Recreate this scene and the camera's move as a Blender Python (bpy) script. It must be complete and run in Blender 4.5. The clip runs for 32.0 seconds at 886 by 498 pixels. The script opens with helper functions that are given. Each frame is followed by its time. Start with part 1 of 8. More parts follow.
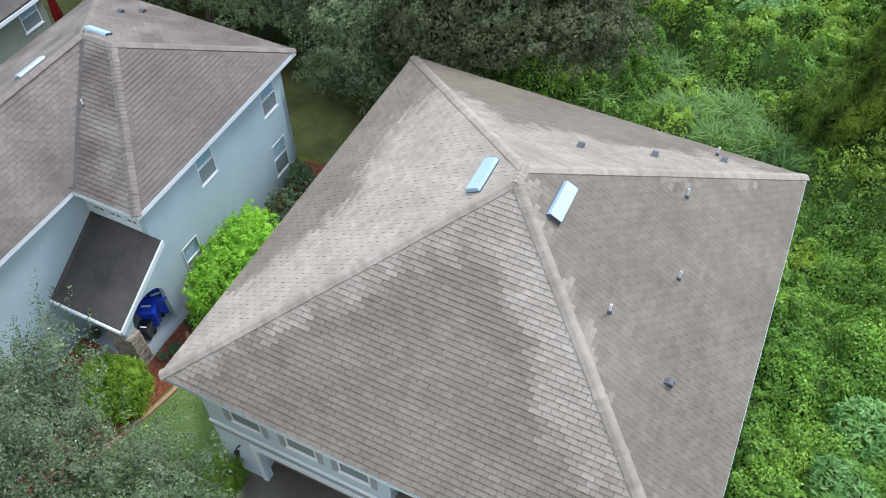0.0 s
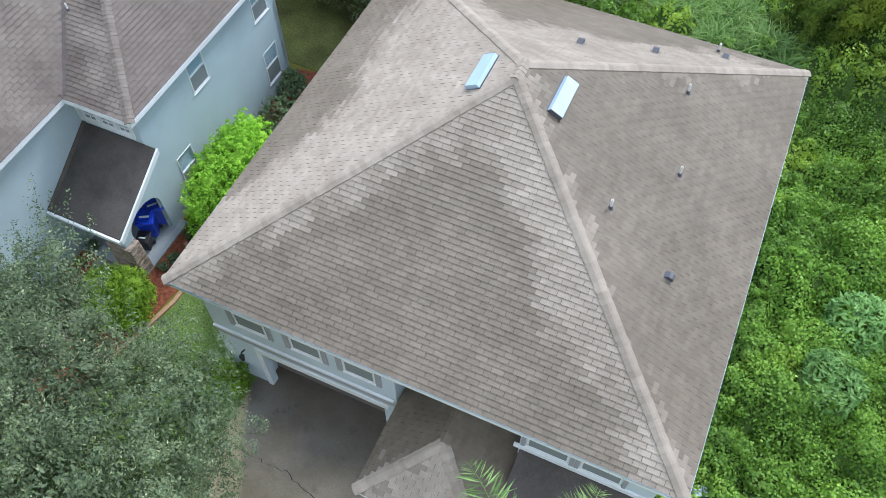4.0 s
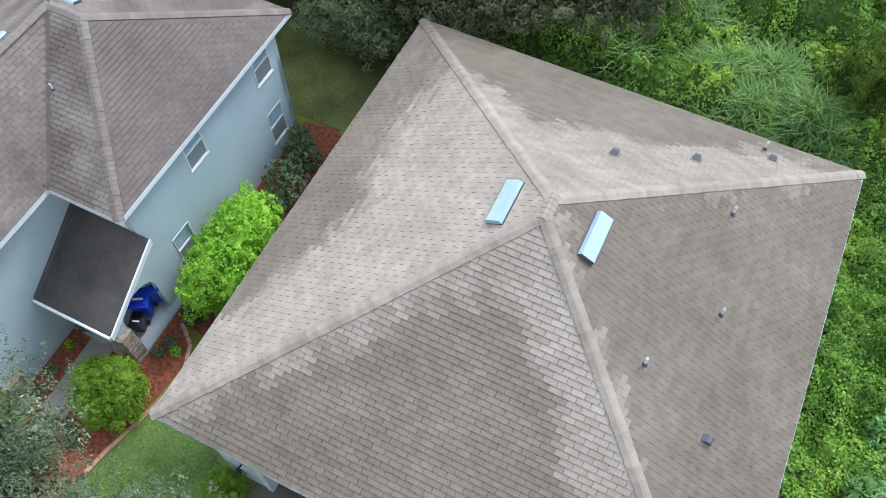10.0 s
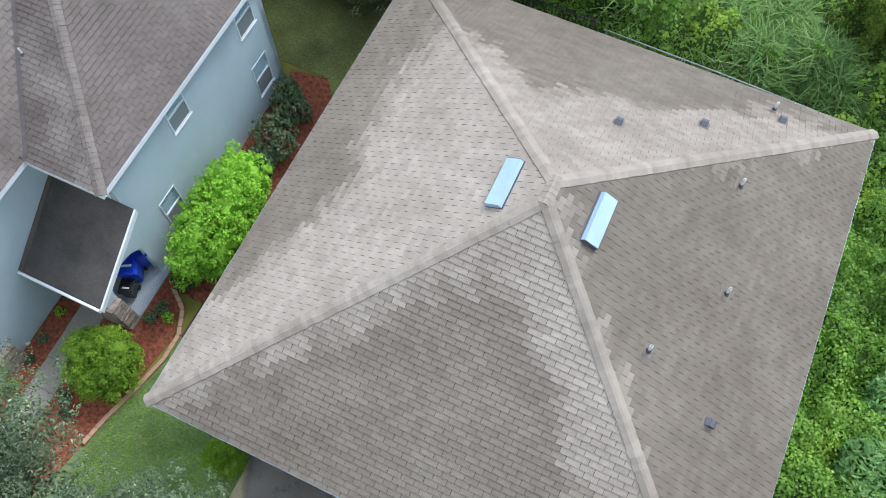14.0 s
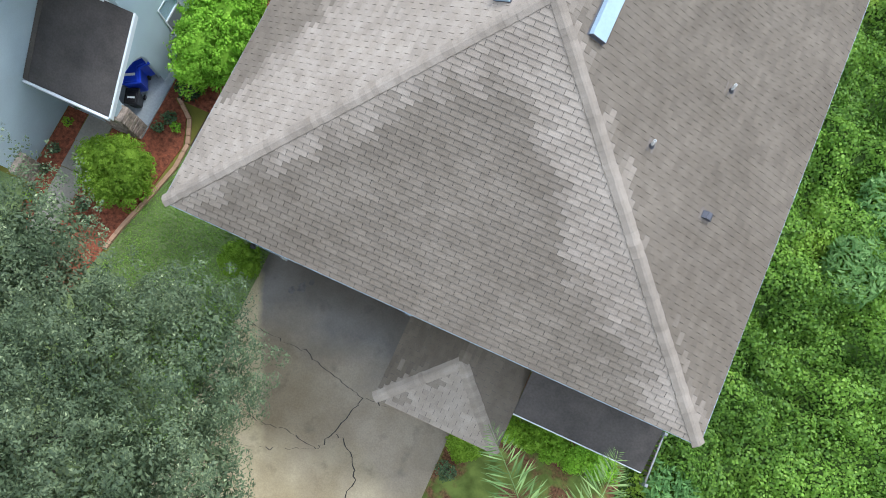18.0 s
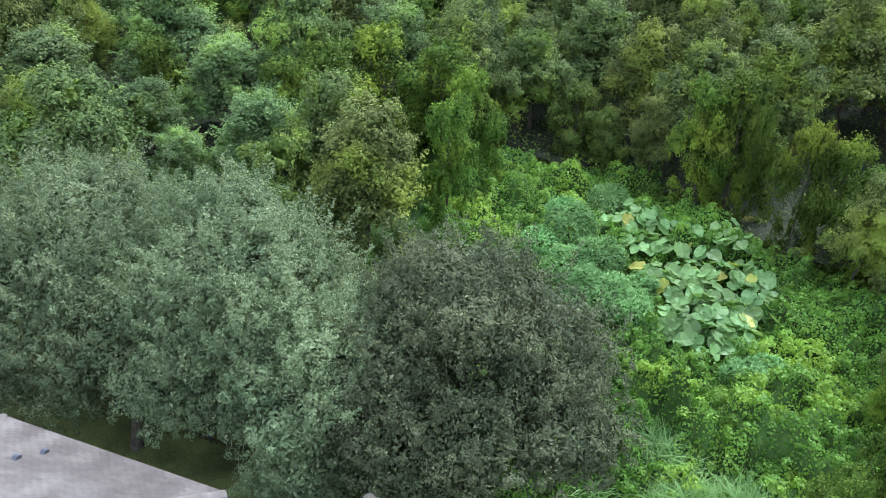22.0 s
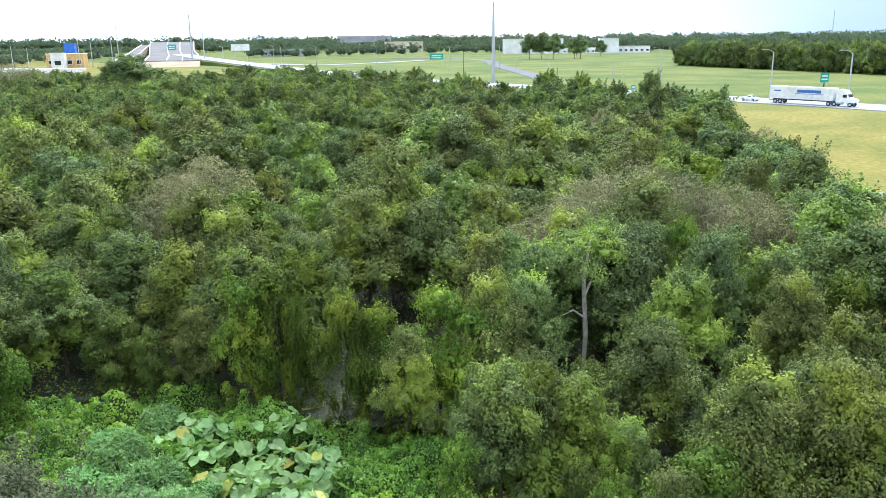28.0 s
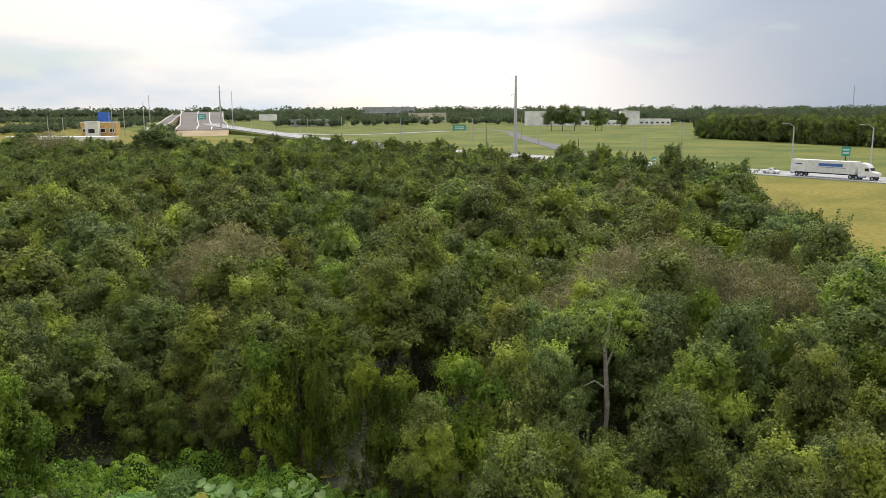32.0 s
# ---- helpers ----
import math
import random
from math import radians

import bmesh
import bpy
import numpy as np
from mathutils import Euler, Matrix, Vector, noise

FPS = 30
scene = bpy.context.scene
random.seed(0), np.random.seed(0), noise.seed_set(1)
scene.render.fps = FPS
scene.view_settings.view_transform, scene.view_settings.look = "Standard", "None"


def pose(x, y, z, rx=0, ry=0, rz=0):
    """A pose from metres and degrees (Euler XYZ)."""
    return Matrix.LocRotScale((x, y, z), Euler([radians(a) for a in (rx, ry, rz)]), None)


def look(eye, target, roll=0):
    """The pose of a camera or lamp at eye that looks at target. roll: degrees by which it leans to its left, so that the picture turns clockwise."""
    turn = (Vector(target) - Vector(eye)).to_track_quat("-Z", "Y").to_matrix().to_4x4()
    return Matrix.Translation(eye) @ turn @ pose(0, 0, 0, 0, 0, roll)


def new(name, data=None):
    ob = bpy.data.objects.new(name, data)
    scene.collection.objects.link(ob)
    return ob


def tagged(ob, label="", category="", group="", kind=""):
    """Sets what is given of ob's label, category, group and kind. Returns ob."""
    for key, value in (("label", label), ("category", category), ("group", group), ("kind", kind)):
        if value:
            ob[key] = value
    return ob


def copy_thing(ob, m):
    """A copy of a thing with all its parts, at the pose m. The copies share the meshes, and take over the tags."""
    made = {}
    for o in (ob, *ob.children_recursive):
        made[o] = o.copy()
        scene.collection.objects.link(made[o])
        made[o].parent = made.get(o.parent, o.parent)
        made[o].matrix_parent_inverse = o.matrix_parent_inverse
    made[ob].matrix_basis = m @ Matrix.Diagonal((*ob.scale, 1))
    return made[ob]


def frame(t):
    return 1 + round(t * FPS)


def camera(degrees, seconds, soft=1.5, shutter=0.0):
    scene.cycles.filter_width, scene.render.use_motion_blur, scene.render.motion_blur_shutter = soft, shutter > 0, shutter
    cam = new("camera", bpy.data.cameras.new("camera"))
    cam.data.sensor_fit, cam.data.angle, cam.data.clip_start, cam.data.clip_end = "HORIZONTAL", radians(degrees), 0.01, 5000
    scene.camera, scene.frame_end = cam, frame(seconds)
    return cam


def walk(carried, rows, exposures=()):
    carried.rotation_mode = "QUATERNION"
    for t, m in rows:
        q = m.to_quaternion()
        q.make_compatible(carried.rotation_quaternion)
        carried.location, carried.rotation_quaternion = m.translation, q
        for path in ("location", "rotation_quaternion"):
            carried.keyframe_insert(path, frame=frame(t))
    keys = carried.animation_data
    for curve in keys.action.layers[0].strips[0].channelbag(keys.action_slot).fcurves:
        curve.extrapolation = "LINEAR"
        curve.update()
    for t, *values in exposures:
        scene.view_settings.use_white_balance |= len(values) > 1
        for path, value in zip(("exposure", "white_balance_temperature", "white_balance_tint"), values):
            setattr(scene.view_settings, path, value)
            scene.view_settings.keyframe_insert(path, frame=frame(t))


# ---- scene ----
# ---------------------------------------------------------------- camera
cam = camera(58.0, 32.0, soft=0.5)
# seconds, place, heading (anticlockwise from +y), pitch, roll
PATH = [
    (0, 10.525, -5.929, 22.849, 25.42, -51.21, -0.10),
    (0.5, 10.417, -5.876, 22.844, 25.32, -50.70, -0.14),
    (1, 10.373, -5.855, 22.844, 25.07, -50.14, -0.05),
    (1.5, 10.399, -5.845, 22.873, 24.89, -49.40, -0.08),
    (2, 10.403, -5.891, 22.812, 24.98, -50.37, 0.16),
    (2.5, 10.423, -6.036, 22.681, 24.61, -53.15, -0.12),
    (3, 10.427, -6.179, 22.632, 24.66, -54.49, -0.04),
    (3.5, 10.446, -6.287, 22.562, 24.72, -55.61, 0.15),
    (4, 10.516, -6.375, 22.496, 24.51, -56.82, 0.15),
    (4.5, 10.568, -6.460, 22.416, 24.35, -57.50, 0.07),
    (6.5, 10.367, -6.298, 22.394, 24.73, -58.61, 0.56),
    (7, 10.307, -6.010, 22.423, 24.65, -58.57, 0.12),
    (7.5, 10.109, -5.574, 22.489, 24.88, -58.69, -0.24),
    (8, 9.817, -5.039, 22.612, 24.77, -58.00, -0.08),
    (8.5, 9.552, -4.414, 22.694, 24.48, -58.79, -0.69),
    (9, 9.212, -3.686, 22.784, 24.55, -59.18, -0.72),
    (9.5, 8.905, -3.051, 22.933, 25.35, -59.21, -0.46),
    (10, 8.533, -2.366, 23.115, 26.01, -59.82, 0.18),
    (10.5, 8.169, -1.680, 23.201, 26.21, -59.93, 0.12),
    (11, 7.907, -1.042, 23.273, 26.15, -60.22, 0.35),
    (11.5, 7.689, -0.531, 23.353, 26.00, -58.09, 0.25),
    (12, 7.679, -0.370, 23.352, 25.31, -58.83, 0.34),
    (12.5, 7.697, -0.334, 23.409, 24.95, -58.76, -0.04),
    (13, 7.687, -0.451, 23.398, 25.56, -61.54, 0.29),
    (13.5, 7.727, -0.723, 23.271, 25.27, -64.83, 0.27),
    (15.5, 7.752, -1.127, 23.180, 25.88, -69.01, 0.23),
    (16, 7.859, -1.323, 23.044, 27.35, -72.76, 0.41),
    (16.5, 8.025, -1.421, 23.164, 24.73, -75.51, -0.11),
    (17, 7.938, -1.614, 23.308, 25.53, -78.07, 0.08),
    (17.5, 7.896, -1.675, 23.382, 25.13, -79.06, 0.50),
    (18, 7.882, -1.626, 23.433, 25.09, -78.52, 0.58),
    (18.5, 7.823, -1.604, 23.500, 24.92, -78.30, 0.49),
    (19, 7.766, -1.512, 23.511, 24.94, -78.71, 0.36),
    (19.5, 7.617, -0.861, 23.707, 23.21, -70.44, -0.38),
    (20, 7.507, -0.267, 23.994, 22.63, -66.03, -0.45),
    (20.5, 7.458, 0.187, 24.137, 21.90, -56.34, -0.79),
    (21, 7.448, 0.234, 24.325, 21.23, -46.55, -0.51),
    (21.5, 7.569, 0.204, 24.387, 21.38, -37.64, -0.00),
    (22, 7.729, 0.400, 24.205, 21.77, -33.49, 0.32),
    (22.5, 7.871, 0.482, 23.988, 22.05, -32.86, 0.40),
    (23, 8.025, 0.514, 23.731, 22.27, -30.82, 0.40),
    (23.5, 8.122, 0.591, 23.413, 22.51, -29.70, 0.41),
    (24, 8.145, 0.838, 22.972, 21.56, -30.09, 1.04),
    (24.5, 8.245, 1.241, 22.478, 11.89, -30.00, 0.84),
    (25, 8.433, 1.384, 22.080, -1.28, -30.47, 0.29),
    (25.5, 8.844, 1.205, 21.811, -9.27, -29.47, 0.16),
    (27.5, 10.680, 0.251, 20.669, -8.90, -17.51, 0.61),
    (28, 10.766, 0.181, 20.804, -8.76, -14.73, 0.60),
    (28.5, 10.781, 0.152, 20.907, -8.98, -11.37, 0.26),
    (29, 10.806, 0.123, 20.950, -8.86, -10.30, 0.17),
    (29.5, 10.786, 0.100, 20.900, -8.76, -10.39, 0.14),
    (30, 10.787, 0.102, 20.877, -8.48, -10.02, 0.04),
    (30.5, 10.742, 0.079, 20.817, -8.08, -10.68, 0.22),
    (31, 10.690, 0.012, 20.880, -7.84, -10.95, 0.13),
    (31.5, 10.613, -0.103, 20.969, -7.70, -10.22, 0.16),
    (32, 10.632, -0.294, 20.930, -7.26, -9.83, 0.20),
]


def stance(x, y, z, heading, pitch, roll):
    return pose(x, y, z, 90 + pitch, 0, heading) @ pose(0, 0, 0, 0, 0, -roll)


walk(cam, [(t, stance(*row)) for t, *row in PATH],
     exposures=[(0, 0.45, 5800, 9), (9, 0.44, 5800, 9), (12, 0.36, 5750, 9), (20.5, 0.38, 5800, 9), (21.2, 0.54, 5700, 9), (22.2, 0.84, 5350, 9), (25.5, 0.98, 5150, 10), (27.5, 1.0, 5450, 9), (28.2, 0.93, 5800, 9), (29.5, 0.47, 6350, 11), (32, 0.03, 7050, 13)])

# ---------------------------------------------------------------- world and sun
SUN_HEIGHT, SUN_TURN = radians(46), radians(20)
world = bpy.data.worlds.new("overcast_sky")
scene.world = world
world.use_nodes = True
wn, wl = world.node_tree.nodes, world.node_tree.links
wn.clear()
w_out = wn.new("ShaderNodeOutputWorld")
w_mix = wn.new("ShaderNodeMixShader")
w_blue, w_cloud = wn.new("ShaderNodeBackground"), wn.new("ShaderNodeBackground")
w_sky = wn.new("ShaderNodeTexSky")
w_sky.sky_type, w_sky.sun_disc = "NISHITA", False
w_sky.sun_elevation, w_sky.sun_rotation = SUN_HEIGHT, SUN_TURN
w_sky.air_density, w_sky.dust_density = 1.0, 0.3
wl.new(w_sky.outputs[0], w_blue.inputs[0])
w_blue.inputs[1].default_value = 0.1
w_co, w_map = wn.new("ShaderNodeTexCoord"), wn.new("ShaderNodeMapping")
w_map.inputs["Scale"].default_value = (1.0, 1.0, 3.6)
w_map.inputs["Location"].default_value = (0.35, 0.2, 0.1)
wl.new(w_co.outputs["Generated"], w_map.inputs[0])
w_n1, w_n2 = wn.new("ShaderNodeTexNoise"), wn.new("ShaderNodeTexNoise")
w_n1.inputs["Scale"].default_value, w_n1.inputs["Detail"].default_value = 2.2, 7
w_n2.inputs["Scale"].default_value, w_n2.inputs["Detail"].default_value = 2.6, 6
wl.new(w_map.outputs[0], w_n1.inputs["Vector"])
wl.new(w_map.outputs[0], w_n2.inputs["Vector"])
w_r1, w_r2 = wn.new("ShaderNodeValToRGB"), wn.new("ShaderNodeValToRGB")
w_r1.color_ramp.elements[0].position, w_r1.color_ramp.elements[1].position = 0.29, 0.42
w_r2.color_ramp.elements[0].position, w_r2.color_ramp.elements[1].position = 0.4, 0.56
w_r2.color_ramp.elements[0].color = (0.64, 0.78, 0.92, 1)
w_r2.color_ramp.elements[1].color = (1.0, 1.0, 1.0, 1)
wl.new(w_n1.outputs["Fac"], w_r1.inputs[0])
wl.new(w_n2.outputs["Fac"], w_r2.inputs[0])
w_dot, w_rng, w_bank = wn.new("ShaderNodeVectorMath"), wn.new("ShaderNodeMapRange"), wn.new("ShaderNodeMix")
w_dot.operation = "DOT_PRODUCT"
w_dot.inputs[1].default_value = (0.72, 0.62, 0.3)
wl.new(w_co.outputs["Generated"], w_dot.inputs[0])
w_rng.interpolation_type = "SMOOTHSTEP"
w_rng.inputs[1].default_value, w_rng.inputs[2].default_value = 0.77, 0.95
w_bank.data_type = "RGBA"
w_bank.inputs[7].default_value = (0.34, 0.42, 0.54, 1)
w_mul = wn.new("ShaderNodeMath")
w_mul.operation = "MULTIPLY"
w_mul.inputs[1].default_value = 0.95
wl.new(w_dot.outputs["Value"], w_rng.inputs[0])
wl.new(w_rng.outputs[0], w_mul.inputs[0])
wl.new(w_mul.outputs[0], w_bank.inputs[0])
wl.new(w_r2.outputs[0], w_bank.inputs[6])
wl.new(w_bank.outputs[2], w_cloud.inputs[0])
# a clouded sky is brightest overhead and round the veiled sun
w_sep, w_up, w_sun, w_pow, w_lum = (wn.new("ShaderNodeSeparateXYZ"), wn.new("ShaderNodeMath"), wn.new("ShaderNodeVectorMath"), wn.new("ShaderNodeMath"), wn.new("ShaderNodeMath"))
wl.new(w_co.outputs["Generated"], w_sep.inputs[0])
w_up.operation, w_up.use_clamp = "MULTIPLY_ADD", False
w_up.inputs[1].default_value, w_up.inputs[2].default_value = 0.66, 0.68
w_low = wn.new("ShaderNodeMath")
w_low.operation = "MAXIMUM"
w_low.inputs[1].default_value = 0.0
wl.new(w_sep.outputs[2], w_low.inputs[0])
wl.new(w_low.outputs[0], w_up.inputs[0])
w_sun.operation = "DOT_PRODUCT"
w_sun.inputs[1].default_value = (math.sin(SUN_TURN) * math.cos(SUN_HEIGHT), math.cos(SUN_TURN) * math.cos(SUN_HEIGHT), math.sin(SUN_HEIGHT))
wl.new(w_co.outputs["Generated"], w_sun.inputs[0])
w_pos = wn.new("ShaderNodeMath")
w_pos.operation = "MAXIMUM"
w_pos.inputs[1].default_value = 0.0
wl.new(w_sun.outputs["Value"], w_pos.inputs[0])
w_pow.operation = "POWER"
w_pow.inputs[1].default_value = 2.0
wl.new(w_pos.outputs[0], w_pow.inputs[0])
w_lum.operation = "MULTIPLY_ADD"
w_lum.inputs[1].default_value = 0.7
wl.new(w_pow.outputs[0], w_lum.inputs[0])
wl.new(w_up.outputs[0], w_lum.inputs[2])
wl.new(w_lum.outputs[0], w_cloud.inputs[1])
wl.new(w_r1.outputs[0], w_mix.inputs[0])
wl.new(w_blue.outputs[0], w_mix.inputs[1])
wl.new(w_cloud.outputs[0], w_mix.inputs[2])
wl.new(w_mix.outputs[0], w_out.inputs[0])

sun = new("sun", bpy.data.lights.new("sun", "SUN"))
sun.data.energy, sun.data.angle, sun.data.color = 2.5, radians(18), (1.0, 0.97, 0.92)
sun.matrix_world = look((0, 0, 60), (-60 * math.sin(SUN_TURN) / math.tan(SUN_HEIGHT), -60 * math.cos(SUN_TURN) / math.tan(SUN_HEIGHT), 0))


# ---------------------------------------------------------------- materials
def nodes_of(name):
    m = bpy.data.materials.new(name)
    m.use_nodes = True
    n = m.node_tree.nodes
    return m, n, m.node_tree.links, n["Principled BSDF"]


def rgb(c):
    return (c[0], c[1], c[2], 1)


def tone(n, l, vec, scale, lo, hi, detail=5, rough=0.55, a=0.35, b=0.65):
    tex = n.new("ShaderNodeTexNoise")
    tex.inputs["Scale"].default_value, tex.inputs["Detail"].default_value, tex.inputs["Roughness"].default_value = scale, detail, rough
    l.new(vec, tex.inputs["Vector"])
    ramp = n.new("ShaderNodeValToRGB")
    ramp.color_ramp.elements[0].position, ramp.color_ramp.elements[1].position = a, b
    ramp.color_ramp.elements[0].color, ramp.color_ramp.elements[1].color = rgb(lo), rgb(hi)
    l.new(tex.outputs["Fac"], ramp.inputs[0])
    return ramp.outputs[0], tex.outputs["Fac"]


def mixed(n, l, kind, fac, a, b):
    mx = n.new("ShaderNodeMix")
    mx.data_type, mx.blend_type = "RGBA", kind
    for sock, v in ((mx.inputs[0], fac), (mx.inputs[6], a), (mx.inputs[7], b)):
        if isinstance(v, bpy.types.NodeSocket):
            l.new(v, sock)
        elif isinstance(v, (int, float)):
            sock.default_value = v
        else:
            sock.default_value = rgb(v)
    return mx.outputs[2]


def surface(name, base, rough=0.7, metal=0.0, large=0.6, fine=18.0, vary=0.18, bump=0.15, bump_scale=60.0, spec=0.4, world_space=False):
    """A plain surface with stains at a large scale, grain at a fine one, and a fine relief."""
    m, n, l, p = nodes_of(name)
    if world_space:
        vec = n.new("ShaderNodeNewGeometry").outputs["Position"]
    else:
        vec = n.new("ShaderNodeTexCoord").outputs["Object"]
    lo, hi = [c * (1 - vary) for c in base], [min(1, c * (1 + vary)) for c in base]
    c1, _ = tone(n, l, vec, large, lo, hi)
    c2, _ = tone(n, l, vec, fine, (1 - vary * 0.7,) * 3, (1 + vary * 0.3,) * 3)
    col = mixed(n, l, "MULTIPLY", 1.0, c1, c2)
    l.new(col, p.inputs["Base Color"])
    p.inputs["Roughness"].default_value, p.inputs["Metallic"].default_value = rough, metal
    p.inputs["Specular IOR Level"].default_value = spec
    if bump:
        tex = n.new("ShaderNodeTexNoise")
        tex.inputs["Scale"].default_value, tex.inputs["Detail"].default_value = bump_scale, 4
        l.new(vec, tex.inputs["Vector"])
        bp = n.new("ShaderNodeBump")
        bp.inputs["Strength"].default_value, bp.inputs["Distance"].default_value = bump, 0.01
        l.new(tex.outputs["Fac"], bp.inputs["Height"])
        l.new(bp.outputs[0], p.inputs["Normal"])
    return m


def leafage(name, dark, light, tip=None, glow=0.3, rough=0.7, gloss=0.14, patch=0.35, lush=None):
    """Leaves: each one its own shade, broad patches of tone over the plant, light coming through the blade."""
    m, n, l, p = nodes_of(name)
    geo = n.new("ShaderNodeNewGeometry")
    ramp = n.new("ShaderNodeValToRGB")
    ramp.color_ramp.elements[0].color, ramp.color_ramp.elements[1].color = rgb(dark), rgb(light)
    if tip:
        e = ramp.color_ramp.elements.new(0.97)
        e.color = rgb(light)
        ramp.color_ramp.elements[2].color = rgb(tip)
    l.new(geo.outputs["Random Per Island"], ramp.inputs[0])
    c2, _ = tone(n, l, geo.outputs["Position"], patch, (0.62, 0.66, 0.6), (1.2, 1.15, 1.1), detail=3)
    base = ramp.outputs[0]
    if lush:
        # boughs overgrown with fresh climbing leaves
        fac, _ = tone(n, l, geo.outputs["Position"], 0.26, (0, 0, 0), (0.85, 0.85, 0.85), detail=4, a=0.51, b=0.61)
        base = mixed(n, l, "MIX", fac, base, lush)
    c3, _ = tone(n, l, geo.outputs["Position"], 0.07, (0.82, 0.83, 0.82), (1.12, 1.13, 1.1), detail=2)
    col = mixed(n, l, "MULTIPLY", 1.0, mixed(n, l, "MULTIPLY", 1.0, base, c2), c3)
    info = n.new("ShaderNodeObjectInfo")
    hsv = n.new("ShaderNodeHueSaturation")
    mh, mv = n.new("ShaderNodeMapRange"), n.new("ShaderNodeMapRange")
    mh.inputs[3].default_value, mh.inputs[4].default_value = 0.496, 0.516
    mv.inputs[3].default_value, mv.inputs[4].default_value = 0.75, 1.2
    l.new(info.outputs["Random"], mh.inputs[0])
    l.new(info.outputs["Random"], mv.inputs[0])
    l.new(mh.outputs[0], hsv.inputs["Hue"])
    l.new(mv.outputs[0], hsv.inputs["Value"])
    l.new(col, hsv.inputs["Color"])
    l.new(hsv.outputs[0], p.inputs["Base Color"])
    p.inputs["Roughness"].default_value, p.inputs["Specular IOR Level"].default_value = rough, gloss
    tr, mx = n.new("ShaderNodeBsdfTranslucent"), n.new("ShaderNodeMixShader")
    warm = mixed(n, l, "MULTIPLY", 1.0, hsv.outputs[0], (1.25, 1.3, 0.7))
    l.new(warm, tr.inputs[0])
    mx.inputs[0].default_value = glow
    l.new(p.outputs[0], mx.inputs[1])
    l.new(tr.outputs[0], mx.inputs[2])
    l.new(mx.outputs[0], n["Material Output"].inputs[0])
    return m


def shingle_material(name, wet, dry):
    """Asphalt shingles: a value on each tab tells dry from damp; grains, algae streaks and a shade of its own for each tab."""
    m, n, l, p = nodes_of(name)
    geo, info, att = n.new("ShaderNodeNewGeometry"), n.new("ShaderNodeObjectInfo"), n.new("ShaderNodeAttribute")
    att.attribute_name = "dry"
    sep = n.new("ShaderNodeSeparateColor")
    l.new(info.outputs["Color"], sep.inputs[0])
    add = n.new("ShaderNodeMath")
    l.new(att.outputs["Fac"], add.inputs[0])
    l.new(sep.outputs[0], add.inputs[1])
    base = mixed(n, l, "MIX", add.outputs[0], wet, dry)
    rnd = n.new("ShaderNodeMath")
    l.new(geo.outputs["Random Per Island"], rnd.inputs[0])
    l.new(info.outputs["Random"], rnd.inputs[1])
    fr = n.new("ShaderNodeMath")
    fr.operation = "FRACT"
    l.new(rnd.outputs[0], fr.inputs[0])
    shade = n.new("ShaderNodeValToRGB")
    shade.color_ramp.elements[0].color, shade.color_ramp.elements[1].color = (0.92, 0.915, 0.91, 1), (1.07, 1.065, 1.055, 1)
    l.new(fr.outputs[0], shade.inputs[0])
    c = mixed(n, l, "MULTIPLY", 1.0, base, shade.outputs[0])
    pos = geo.outputs["Position"]
    s1, _ = tone(n, l, pos, 0.55, (0.86, 0.84, 0.81), (1.07, 1.06, 1.04))
    s2, f2 = tone(n, l, pos, 130, (0.82,) * 3, (1.14,) * 3, detail=2)
    s3, _ = tone(n, l, pos, 3.0, (0.9, 0.89, 0.87), (1.07, 1.07, 1.07))
    for s in (s1, s2, s3):
        c = mixed(n, l, "MULTIPLY", 1.0, c, s)
    l.new(c, p.inputs["Base Color"])
    rr = n.new("ShaderNodeMapRange")
    rr.inputs[3].default_value, rr.inputs[4].default_value = 0.62, 0.8
    l.new(add.outputs[0], rr.inputs[0])
    l.new(rr.outputs[0], p.inputs["Roughness"])
    p.inputs["Specular IOR Level"].default_value = 0.3
    bp = n.new("ShaderNodeBump")
    bp.inputs["Strength"].default_value, bp.inputs["Distance"].default_value = 0.35, 0.004
    l.new(f2, bp.inputs["Height"])
    l.new(bp.outputs[0], p.inputs["Normal"])
    return m


